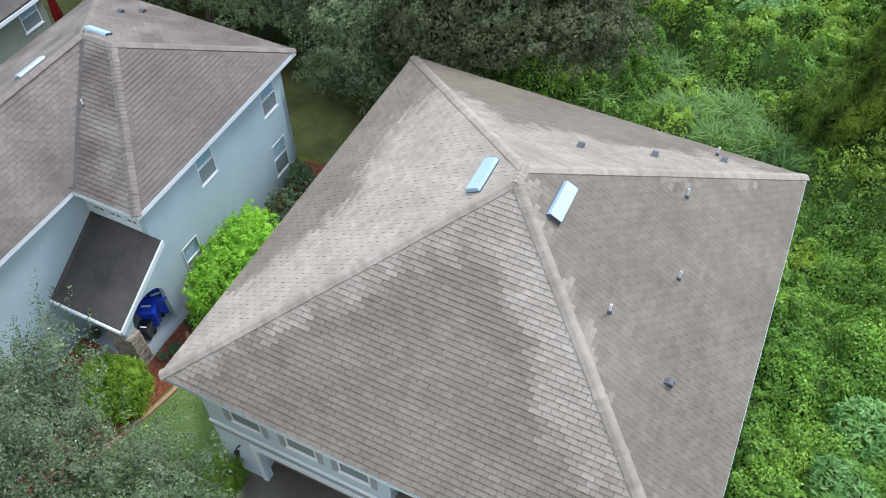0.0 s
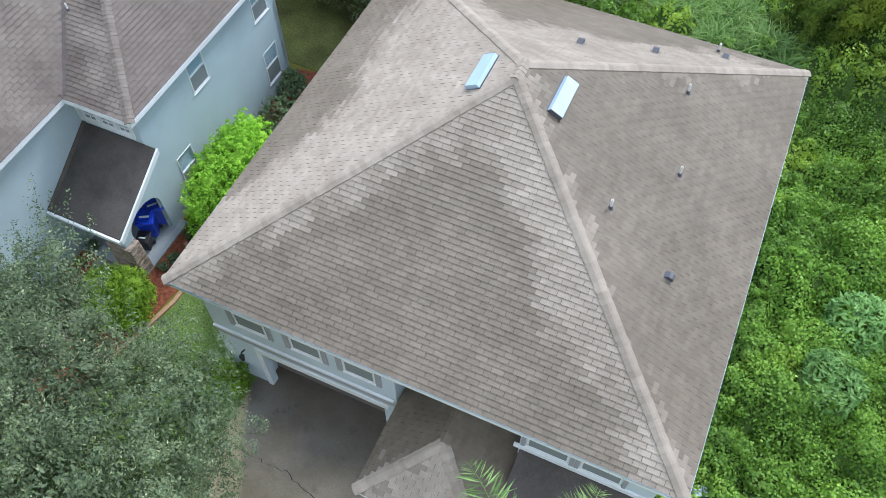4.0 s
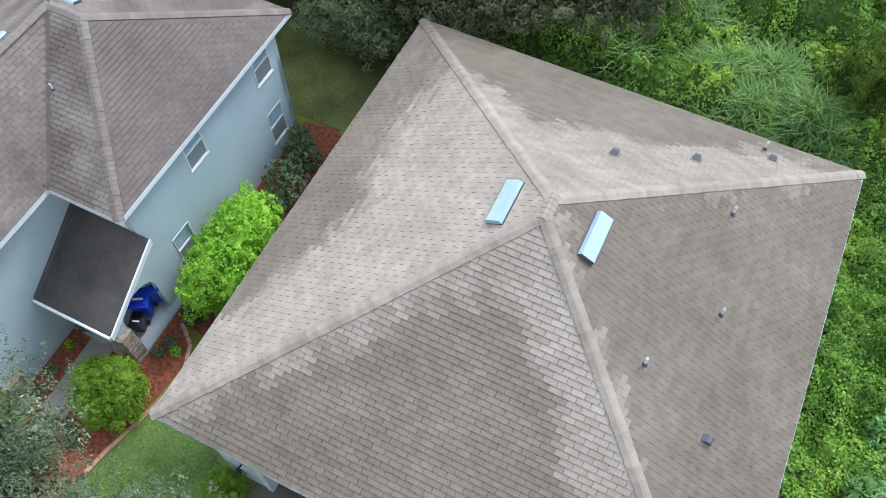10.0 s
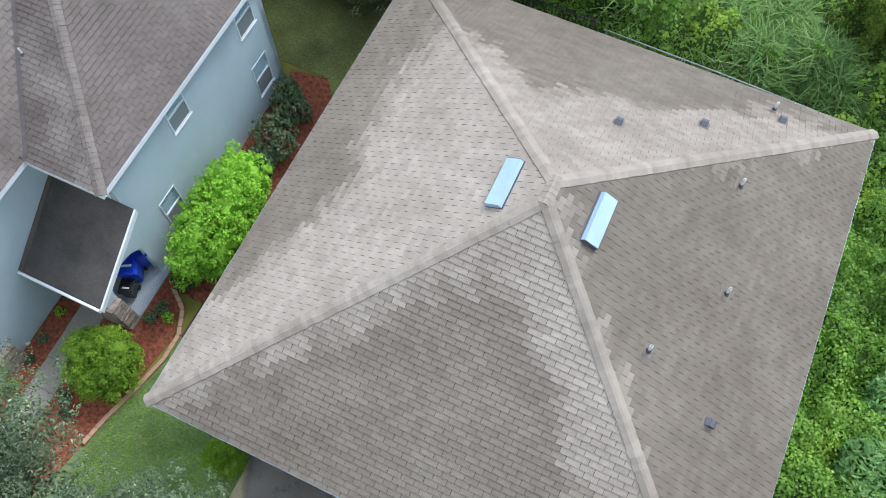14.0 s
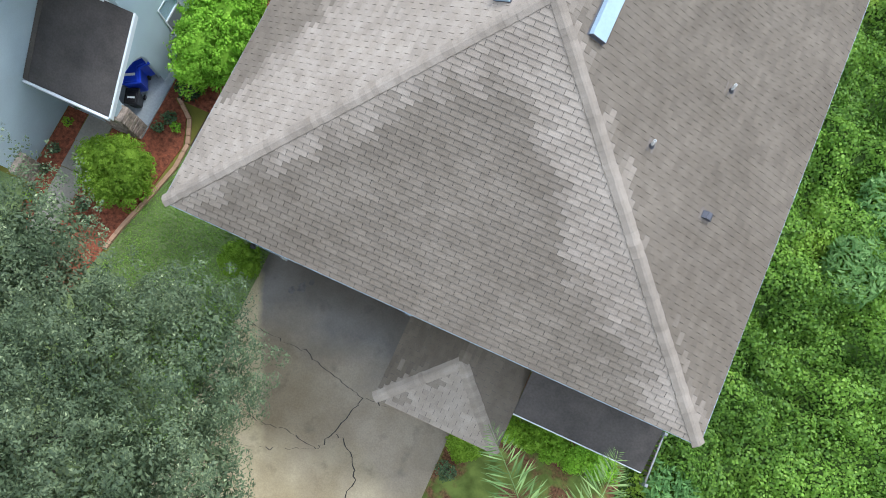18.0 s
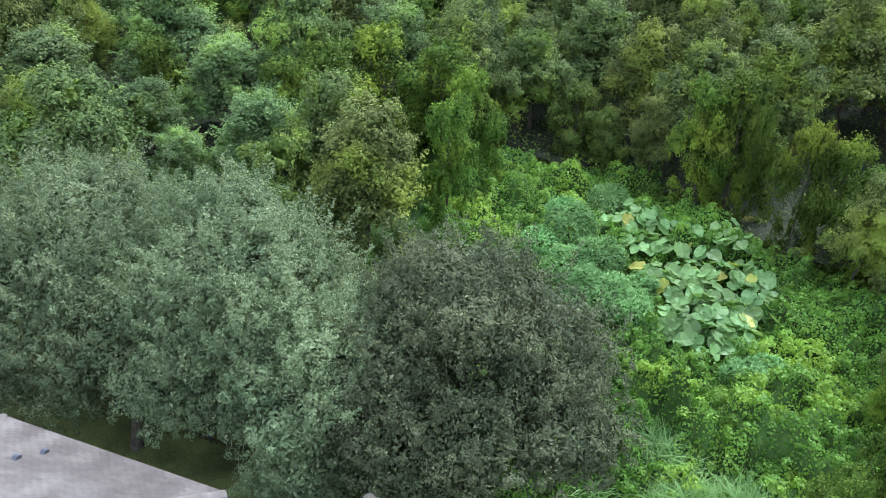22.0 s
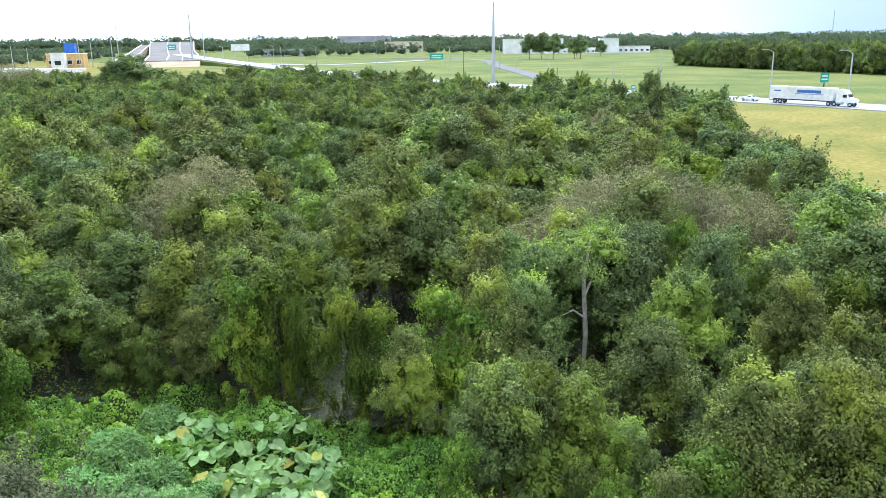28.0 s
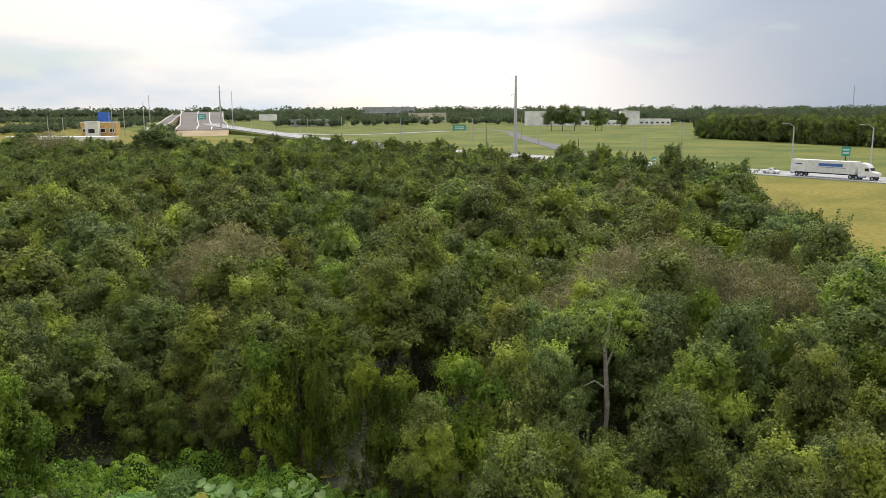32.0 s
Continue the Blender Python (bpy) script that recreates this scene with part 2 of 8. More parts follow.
def concrete_material():
    m, n, l, p = nodes_of("driveway_concrete")
    pos = n.new("ShaderNodeNewGeometry").outputs["Position"]
    base, _ = tone(n, l, pos, 0.8, (0.40, 0.315, 0.18), (0.53, 0.435, 0.275))
    fine, f = tone(n, l, pos, 25, (0.88,) * 3, (1.06,) * 3)
    c = mixed(n, l, "MULTIPLY", 1.0, base, fine)
    # a damp stretch that starts at an uneven line
    sep, nz, ad, mr = n.new("ShaderNodeSeparateXYZ"), n.new("ShaderNodeTexNoise"), n.new("ShaderNodeMath"), n.new("ShaderNodeMapRange")
    l.new(pos, sep.inputs[0])
    nz.inputs["Scale"].default_value, nz.inputs["Detail"].default_value = 0.7, 5
    l.new(pos, nz.inputs["Vector"])
    ad.operation = "MULTIPLY_ADD"
    l.new(nz.outputs["Fac"], ad.inputs[0])
    ad.inputs[1].default_value = 0.7
    slant = n.new("ShaderNodeMath")
    slant.operation = "MULTIPLY_ADD"
    l.new(sep.outputs[1], slant.inputs[0])
    slant.inputs[1].default_value = 0.51
    l.new(sep.outputs[0], slant.inputs[2])
    l.new(slant.outputs[0], ad.inputs[2])
    mr.inputs[1].default_value, mr.inputs[2].default_value = 1.4, 1.65
    l.new(ad.outputs[0], mr.inputs[0])
    # dries out again towards the street
    m2, ml = n.new("ShaderNodeMapRange"), n.new("ShaderNodeMath")
    a2 = n.new("ShaderNodeMath")
    a2.operation, ml.operation = "MULTIPLY_ADD", "MULTIPLY"
    l.new(nz.outputs["Fac"], a2.inputs[0])
    a2.inputs[1].default_value = 3.0
    l.new(sep.outputs[1], a2.inputs[2])
    m2.inputs[1].default_value, m2.inputs[2].default_value, m2.inputs[3].default_value = -3.9, -2.2, 0.12
    l.new(a2.outputs[0], m2.inputs[0])
    l.new(mr.outputs[0], ml.inputs[0])
    l.new(m2.outputs[0], ml.inputs[1])
    c = mixed(n, l, "MULTIPLY", ml.outputs[0], c, (0.6, 0.57, 0.6))
    # standing wet before the garage door
    puddle, wet = n.new("ShaderNodeMapRange"), n.new("ShaderNodeMath")
    low = n.new("ShaderNodeMath")
    low.operation, wet.operation = "MULTIPLY_ADD", "MULTIPLY"
    l.new(nz.outputs["Fac"], low.inputs[0])
    low.inputs[1].default_value = 2.4
    l.new(sep.outputs[1], low.inputs[2])
    puddle.inputs[1].default_value, puddle.inputs[2].default_value = -0.9, 0.7
    l.new(low.outputs[0], puddle.inputs[0])
    l.new(puddle.outputs[0], wet.inputs[0])
    l.new(mr.outputs[0], wet.inputs[1])
    c = mixed(n, l, "MULTIPLY", wet.outputs[0], c, (0.5, 0.56, 0.72))
    oil, _ = tone(n, l, pos, 1.4, (0.6,) * 3, (1.0,) * 3, detail=5, a=0.25, b=0.42)
    c = mixed(n, l, "MULTIPLY", 1.0, c, oil)
    l.new(c, p.inputs["Base Color"])
    ro = n.new("ShaderNodeMapRange")
    ro.inputs[3].default_value, ro.inputs[4].default_value = 0.8, 0.28
    most = n.new("ShaderNodeMath")
    most.operation = "MAXIMUM"
    l.new(ml.outputs[0], most.inputs[0])
    l.new(wet.outputs[0], most.inputs[1])
    l.new(most.outputs[0], ro.inputs[0])
    l.new(ro.outputs[0], p.inputs["Roughness"])
    return m


def field_material():
    m, n, l, p = nodes_of("field_grass")
    pos = n.new("ShaderNodeNewGeometry").outputs["Position"]
    a, _ = tone(n, l, pos, 0.035, (0.085, 0.12, 0.026), (0.16, 0.17, 0.042), detail=6, a=0.38, b=0.62)
    b, _ = tone(n, l, pos, 1.2, (0.8, 0.8, 0.75), (1.12, 1.12, 1.1))
    # the field on the near side of the highway is older, straw-coloured grass
    dot, near_side = n.new("ShaderNodeVectorMath"), n.new("ShaderNodeMapRange")
    dot.operation = "DOT_PRODUCT"
    dot.inputs[1].default_value = (0.885, 0.465, 0.0)
    l.new(pos, dot.inputs[0])
    near_side.inputs[1].default_value, near_side.inputs[2].default_value = 196.0, 184.0
    l.new(dot.outputs["Value"], near_side.inputs[0])
    straw, _ = tone(n, l, pos, 0.06, (0.145, 0.148, 0.03), (0.23, 0.195, 0.048), detail=6, a=0.36, b=0.6)
    a = mixed(n, l, "MIX", near_side.outputs[0], a, straw)
    l.new(mixed(n, l, "MULTIPLY", 1.0, a, b), p.inputs["Base Color"])
    p.inputs["Roughness"].default_value = 0.9
    p.inputs["Specular IOR Level"].default_value = 0.1
    return m


def bed_material():
    """Moss and thin grass with patches of bare bark mulch."""
    m, n, l, p = nodes_of("mossy_bed")
    pos = n.new("ShaderNodeNewGeometry").outputs["Position"]
    moss, _ = tone(n, l, pos, 2.2, (0.10, 0.13, 0.03), (0.2, 0.25, 0.06))
    bark, _ = tone(n, l, pos, 14.0, (0.09, 0.045, 0.025), (0.24, 0.12, 0.065))
    fac, f = tone(n, l, pos, 0.9, (0, 0, 0), (1, 1, 1), detail=5, a=0.5, b=0.58)
    l.new(mixed(n, l, "MIX", fac, moss, bark), p.inputs["Base Color"])
    p.inputs["Roughness"].default_value, p.inputs["Specular IOR Level"].default_value = 0.95, 0.1
    bp = n.new("ShaderNodeBump")
    bp.inputs["Strength"].default_value, bp.inputs["Distance"].default_value = 0.6, 0.03
    l.new(f, bp.inputs["Height"])
    l.new(bp.outputs[0], p.inputs["Normal"])
    return m


def glass_material():
    m, n, l, p = nodes_of("window_glass")
    clear, gloss, mx = n.new("ShaderNodeBsdfTransparent"), n.new("ShaderNodeBsdfGlossy"), n.new("ShaderNodeMixShader")
    clear.inputs[0].default_value = (0.86, 0.92, 0.95, 1)
    gloss.inputs["Roughness"].default_value = 0.02
    mx.inputs[0].default_value = 0.1
    l.new(clear.outputs[0], mx.inputs[1])
    l.new(gloss.outputs[0], mx.inputs[2])
    l.new(mx.outputs[0], n["Material Output"].inputs[0])
    return m


M_SHINGLE = shingle_material("damp_and_dry_shingles", (0.152, 0.126, 0.1), (0.345, 0.298, 0.258))
M_SHINGLE_N = shingle_material("brown_grey_shingles", (0.122, 0.099, 0.09), (0.215, 0.185, 0.168))
M_FLASH = surface("shingle_coloured_flashing", (0.185, 0.155, 0.132), 0.8, world_space=True)
M_DECK = surface("shingle_underlay", (0.105, 0.09, 0.078), 0.9, world_space=True)
M_LOWROOF = surface("dark_roll_roofing", (0.075, 0.064, 0.058), 0.75, large=1.2, vary=0.25, world_space=True)
M_STUCCO = surface("pale_blue_stucco", (0.58, 0.65, 0.71), 0.85, large=0.5, fine=30, vary=0.06, bump=0.4, bump_scale=90, spec=0.2, world_space=True)
M_STUCCO_N = surface("grey_blue_stucco", (0.50, 0.595, 0.645), 0.85, large=0.5, fine=30, vary=0.06, bump=0.4, bump_scale=90, spec=0.2, world_space=True)
M_WHITE = surface("white_paint", (0.78, 0.8, 0.82), 0.5, vary=0.06, bump=0.05)
M_GREYTRIM = surface("grey_trim_paint", (0.36, 0.36, 0.39), 0.6, vary=0.08)
M_SOFFIT = surface("soffit_paint", (0.7, 0.71, 0.72), 0.7, vary=0.05)
# near-black, so that the dimness of unlit rooms lies in the colour
M_ROOMSHADE = surface("room_shade", (0.03, 0.03, 0.035), 0.9)
M_BLIND = surface("window_blind", (0.72, 0.8, 0.86), 0.7, vary=0.06)
M_SCREEN = surface("insect_screen_mesh", (0.24, 0.265, 0.275), 0.8, vary=0.06)
M_VALLEY = surface("valley_shingles", (0.115, 0.096, 0.09), 0.8, large=3, vary=0.15, world_space=True)
M_GLASS = glass_material()
M_GARAGE = surface("brown_garage_door", (0.20, 0.165, 0.145), 0.6)
# nearly matt metal; the sky's reflection is put into its blue base colour
M_SKYMETAL = surface("sky_tinted_metal", (0.37, 0.48, 0.58), 0.45, 0.15, vary=0.06, large=2, bump=0.03)
M_PALEMETAL = surface("pale_painted_metal", (0.46, 0.56, 0.61), 0.6, vary=0.12, large=4)
M_OIL = surface("oil_soaked_concrete", (0.1, 0.09, 0.085), 0.6, fine=9, vary=0.4, world_space=True)
M_LEAD = surface("grey_lead", (0.12, 0.12, 0.14), 0.55, 0.4)
M_PVC = surface("white_pvc", (0.75, 0.75, 0.74), 0.45)
M_RUBBER = surface("black_rubber", (0.03, 0.03, 0.032), 0.7)
M_CONCRETE = concrete_material()
M_WALK = surface("walkway_concrete", (0.27, 0.245, 0.205), 0.85, world_space=True)
M_SLAB = surface("porch_slab", (0.33, 0.36, 0.38), 0.7, world_space=True)
M_CRACK = surface("dirt_in_crack", (0.06, 0.05, 0.04), 0.95)
M_MULCH = surface("red_bark_mulch", (0.23, 0.07, 0.035), 0.95, large=8, fine=45, vary=0.45, bump=0.8, bump_scale=45, world_space=True)
M_EDGING = surface("tan_edging_stone", (0.45, 0.27, 0.17), 0.85, large=4, vary=0.15)
M_SOIL = surface("garden_soil", (0.085, 0.06, 0.04), 0.95, large=2, fine=30, vary=0.4, bump=0.6, world_space=True)
# litter colour taken down to hold the dark gaps under the crowns
M_LITTERSHADE = surface("litter_toned_as_tree_shade", (0.04, 0.045, 0.022), 0.95, large=0.4, fine=6, vary=0.4, bump=0.8, bump_scale=8, world_space=True)
# under-sheet in a darker green: shade between the leaf clumps put into colour
M_VINEMAT = surface("vine_gap_shade", (0.055, 0.095, 0.022), 0.95, large=0.8, fine=14, vary=0.5, bump=1.0, bump_scale=9, spec=0.1, world_space=True)
M_LAWN = surface("lawn_soil", (0.175, 0.23, 0.08), 0.95, large=0.5, fine=20, vary=0.3, bump=0.6, world_space=True)
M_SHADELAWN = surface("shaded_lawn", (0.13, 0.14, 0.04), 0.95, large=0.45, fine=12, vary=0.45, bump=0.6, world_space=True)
M_FIELD = field_material()
M_BED = bed_material()
M_OLIVE = surface("olive_stucco", (0.27, 0.28, 0.22), 0.85, large=0.5, fine=30, vary=0.08, bump=0.4, bump_scale=90, world_space=True)
M_RED = surface("red_canvas", (0.5, 0.03, 0.03), 0.8)
M_STONE = surface("ledge_stone", (0.34, 0.27, 0.22), 0.85, large=6, fine=40, vary=0.35, bump=0.5)
M_BIN = surface("blue_plastic", (0.02, 0.06, 0.62), 0.3, vary=0.08, spec=0.5)
M_BLACK = surface("black_plastic", (0.015, 0.015, 0.018), 0.45)
M_FENCE = surface("bronze_fence_metal", (0.09, 0.085, 0.08), 0.5, 0.5)
M_RAIL = surface("weathered_grey_rail", (0.27, 0.28, 0.29), 0.7, 0.2)
M_BARK = surface("grey_brown_bark", (0.12, 0.095, 0.075), 0.95, large=3, fine=20, vary=0.35, bump=0.8, bump_scale=25)
M_PALEBARK = surface("pale_bark", (0.42, 0.37, 0.32), 0.9, large=3, fine=20, vary=0.25, bump=0.5, bump_scale=25)
M_ASPHALT = surface("worn_asphalt", (0.30, 0.30, 0.31), 0.85, large=0.05, fine=2, vary=0.1, world_space=True)
M_DARKROAD = surface("dark_asphalt", (0.10, 0.10, 0.105), 0.85, large=0.05, fine=2, vary=0.15, world_space=True)
M_DECKROAD = surface("brown_grey_asphalt", (0.19, 0.175, 0.165), 0.95, large=0.05, fine=2, vary=0.12, spec=0.1, world_space=True)
M_CONCWALL = surface("pale_concrete_barrier", (0.6, 0.59, 0.56), 0.85, large=0.1, fine=2, world_space=True)
M_PAINT = surface("road_paint", (0.75, 0.75, 0.73), 0.7)
M_SAND = surface("bare_sandy_bank", (0.34, 0.265, 0.165), 0.95, large=0.06, fine=1.5, vary=0.2, world_space=True)
M_BLDWHITE = surface("white_building_wall", (0.78, 0.78, 0.76), 0.7, large=0.1, fine=1)
M_BLDTAN = surface("tan_building_wall", (0.60, 0.52, 0.40), 0.8, large=0.1, fine=1)
M_BLDGREY = surface("grey_building_wall", (0.36, 0.37, 0.38), 0.8, large=0.1, fine=1)
M_ORANGE = surface("orange_panel", (0.62, 0.4, 0.16), 0.6)
M_BLUEPANEL = surface("blue_panel", (0.03, 0.13, 0.5), 0.5)
M_TEAL = surface("green_sign_sheet", (0.02, 0.33, 0.27), 0.5)
M_POLE = surface("galvanised_pole", (0.45, 0.46, 0.47), 0.5, 0.4, vary=0.06)
M_WOODPOLE = surface("creosote_pole", (0.07, 0.055, 0.045), 0.9)
M_TRUCKBLUE = surface("blue_livery", (0.05, 0.14, 0.42), 0.5)

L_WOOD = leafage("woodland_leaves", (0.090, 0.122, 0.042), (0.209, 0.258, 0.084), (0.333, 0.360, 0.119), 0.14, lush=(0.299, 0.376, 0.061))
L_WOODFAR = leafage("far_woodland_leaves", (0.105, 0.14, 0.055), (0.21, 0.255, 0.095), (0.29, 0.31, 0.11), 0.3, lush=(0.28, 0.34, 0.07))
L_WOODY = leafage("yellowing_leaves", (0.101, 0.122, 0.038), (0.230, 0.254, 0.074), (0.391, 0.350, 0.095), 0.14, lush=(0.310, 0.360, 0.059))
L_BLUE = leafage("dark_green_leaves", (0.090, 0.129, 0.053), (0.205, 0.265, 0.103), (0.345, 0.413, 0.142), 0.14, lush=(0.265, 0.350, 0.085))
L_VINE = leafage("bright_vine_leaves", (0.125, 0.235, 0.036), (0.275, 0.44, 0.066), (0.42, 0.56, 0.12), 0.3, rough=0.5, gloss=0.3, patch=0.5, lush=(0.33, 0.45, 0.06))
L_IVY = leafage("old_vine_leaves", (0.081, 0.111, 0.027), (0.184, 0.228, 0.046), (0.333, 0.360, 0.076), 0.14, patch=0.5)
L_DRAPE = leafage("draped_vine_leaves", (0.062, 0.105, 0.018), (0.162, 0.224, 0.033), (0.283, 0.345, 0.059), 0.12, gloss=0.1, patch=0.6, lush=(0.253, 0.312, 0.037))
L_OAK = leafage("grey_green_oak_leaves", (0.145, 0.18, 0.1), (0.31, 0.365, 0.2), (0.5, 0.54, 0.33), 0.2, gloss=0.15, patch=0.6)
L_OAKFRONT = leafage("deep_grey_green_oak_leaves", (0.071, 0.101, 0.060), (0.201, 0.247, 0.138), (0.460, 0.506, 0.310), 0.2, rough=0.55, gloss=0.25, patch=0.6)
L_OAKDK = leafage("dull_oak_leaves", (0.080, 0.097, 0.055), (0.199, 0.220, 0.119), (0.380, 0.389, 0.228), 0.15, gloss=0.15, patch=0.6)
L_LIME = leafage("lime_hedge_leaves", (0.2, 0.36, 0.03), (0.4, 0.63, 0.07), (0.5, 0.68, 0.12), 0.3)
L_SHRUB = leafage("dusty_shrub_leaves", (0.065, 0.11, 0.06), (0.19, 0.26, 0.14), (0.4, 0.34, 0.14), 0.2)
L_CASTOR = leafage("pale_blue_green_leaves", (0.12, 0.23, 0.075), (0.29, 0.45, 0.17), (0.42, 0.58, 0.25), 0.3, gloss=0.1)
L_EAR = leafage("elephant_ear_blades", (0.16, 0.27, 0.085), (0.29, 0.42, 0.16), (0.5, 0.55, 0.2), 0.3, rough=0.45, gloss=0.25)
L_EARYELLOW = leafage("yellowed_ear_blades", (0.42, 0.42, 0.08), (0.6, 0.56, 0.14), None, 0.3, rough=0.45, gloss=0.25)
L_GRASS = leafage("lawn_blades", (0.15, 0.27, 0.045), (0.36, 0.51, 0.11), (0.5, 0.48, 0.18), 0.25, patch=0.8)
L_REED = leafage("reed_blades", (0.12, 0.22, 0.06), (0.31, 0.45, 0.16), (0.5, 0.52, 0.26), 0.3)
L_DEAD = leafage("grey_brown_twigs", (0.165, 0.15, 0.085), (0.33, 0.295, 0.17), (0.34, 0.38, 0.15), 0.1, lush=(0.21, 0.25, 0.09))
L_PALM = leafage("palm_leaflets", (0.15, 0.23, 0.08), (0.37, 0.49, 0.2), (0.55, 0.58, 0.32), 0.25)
# distance haze is put into this leaf colour as a greyed blue-green
L_FARHAZE = leafage("haze_tinted_leaves", (0.105, 0.14, 0.11), (0.155, 0.2, 0.15), None, 0.4, rough=0.95, gloss=0.03)


# ---------------------------------------------------------------- making things
def link(name, me, mat=None, parent=None, label=""):
    if mat and not me.materials:
        me.materials.append(mat)
    ob = new(name, me)
    if parent:
        ob.parent = parent
    if label:
        ob["label"] = label
    return ob


def part(name, bm, mat, parent=None, label=""):
    """Links a bmesh as ONE mesh object under a thing or a part."""
    me = bpy.data.meshes.new(name)
    bm.to_mesh(me)
    bm.free()
    return link(name, me, mat, parent, label)


def thing(name, at=(0, 0, 0), turn=0.0, label="", category="", group="", kind=""):
    ob = new(name)
    ob.empty_display_size = 0.2
    ob.matrix_basis = pose(*at, 0, 0, turn)
    return tagged(ob, label, category, group, kind)


def box(x0, y0, z0, x1, y1, z1, bevel=0.0, bm=None):
    bm = bm or bmesh.new()
    made = bmesh.ops.create_cube(bm, size=1.0)["verts"]
    for v in made:
        v.co = Vector((x0 + (v.co.x + 0.5) * (x1 - x0), y0 + (v.co.y + 0.5) * (y1 - y0), z0 + (v.co.z + 0.5) * (z1 - z0)))
    if bevel:
        edges = list({e for v in made for e in v.link_edges})
        bmesh.ops.bevel(bm, geom=edges, offset=bevel, segments=1, affect="EDGES", profile=0.5)
    return bm


def prism(points, z0, z1, bm=None):
    """An upright prism over a ground outline, anticlockwise."""
    bm = bm or bmesh.new()
    lo = [bm.verts.new((x, y, z0)) for x, y in points]
    hi = [bm.verts.new((x, y, z1)) for x, y in points]
    bm.faces.new(hi)
    bm.faces.new(lo[::-1])
    for i in range(len(points)):
        j = (i + 1) % len(points)
        bm.faces.new((lo[i], lo[j], hi[j], hi[i]))
    return bm


def slab(points, thick, bm=None):
    """A plate with a sloping top: its corners, and how far it goes down."""
    bm = bm or bmesh.new()
    hi = [bm.verts.new(p) for p in points]
    lo = [bm.verts.new((p[0], p[1], p[2] - thick)) for p in points]
    bm.faces.new(hi)
    bm.faces.new(lo[::-1])
    for i in range(len(points)):
        j = (i + 1) % len(points)
        bm.faces.new((lo[i], lo[j], hi[j], hi[i]))
    return bm


def rod(points, radii, sides=8, bm=None):
    """A tapered tube along a line of points."""
    bm = bm or bmesh.new()
    rings = []
    for i, p in enumerate(points):
        p = Vector(p)
        a, b = Vector(points[max(i - 1, 0)]), Vector(points[min(i + 1, len(points) - 1)])
        q = (b - a).to_track_quat("Z", "Y")
        rings.append([bm.verts.new(p + q @ Vector((math.cos(k * math.tau / sides) * radii[i], math.sin(k * math.tau / sides) * radii[i], 0))) for k in range(sides)])
    for r, s in zip(rings, rings[1:]):
        for k in range(sides):
            bm.faces.new((r[k], r[(k + 1) % sides], s[(k + 1) % sides], s[k]))
    bm.faces.new(rings[0][::-1])
    bm.faces.new(rings[-1])
    return bm


def raw_mesh(name, verts, faces_of, mat, values=None):
    """A mesh from arrays of corners and four-cornered faces."""
    me = bpy.data.meshes.new(name)
    nv, nf = len(verts), len(faces_of)
    me.vertices.add(nv)
    me.vertices.foreach_set("co", np.asarray(verts, np.float32).ravel())
    k = faces_of.shape[1]
    me.loops.add(nf * k)
    me.loops.foreach_set("vertex_index", faces_of.astype(np.int32).ravel())
    me.polygons.add(nf)
    me.polygons.foreach_set("loop_start", np.arange(0, nf * k, k, dtype=np.int32))
    me.polygons.foreach_set("loop_total", np.full(nf, k, np.int32))
    if values is not None:
        me.attributes.new("dry", "FLOAT", "POINT").data.foreach_set("value", np.asarray(values, np.float32))
    me.update(calc_edges=True)
    if values is not None:
        me.shade_flat()
    me.materials.append(mat)
    return me


def unit(v):
    return v / np.maximum(np.linalg.norm(v, axis=1, keepdims=True), 1e-6)


def leaves(name, spots, facing, size, mat, rng, slim=0.6, fold=0.18, along=None, core=None):
    """One mesh of many small folded leaves, each of four corners, over the dense inside of the crown, if one is given."""
    n = len(spots)
    nrm = unit(facing)
    ref = rng.normal(size=(n, 3)) if along is None else along + rng.normal(size=(n, 3)) * 0.25
    t = unit(np.cross(nrm, np.cross(ref, nrm)))
    b = np.cross(nrm, t)
    s = (size * rng.uniform(0.7, 1.35, n))[:, None]
    v = np.stack([spots - t * s * 0.5, spots + b * s * slim * 0.5 - nrm * s * fold, spots + t * s * 0.5, spots - b * s * slim * 0.5 - nrm * s * fold], 1)
    v, f = v.reshape(-1, 3), np.arange(n * 4).reshape(n, 4)
    if core is not None:
        v, f = np.concatenate([v, core[0]]), np.concatenate([f, core[1] + n * 4])
    return raw_mesh(name, v, f, mat)


def ball_grid(k):
    """Directions and four-cornered faces of a cube blown up to a ball, k faces along each edge."""
    vs, fs = [], []
    for ax in range(3):
        for sg in (-1.0, 1.0):
            base = len(vs)
            for i in range(k + 1):
                for j in range(k + 1):
                    p = [0.0, 0.0, 0.0]
                    p[ax], p[(ax + 1) % 3], p[(ax + 2) % 3] = sg, -1 + 2 * i / k, -1 + 2 * j / k
                    vs.append(p)
            for i in range(k):
                for j in range(k):
                    a = base + i * (k + 1) + j
                    q = (a, a + k + 1, a + k + 2, a + 1)
                    fs.append(q if sg > 0 else q[::-1])
    return unit(np.array(vs)), np.array(fs)


BALLS = {k: ball_grid(k) for k in (2, 4)}


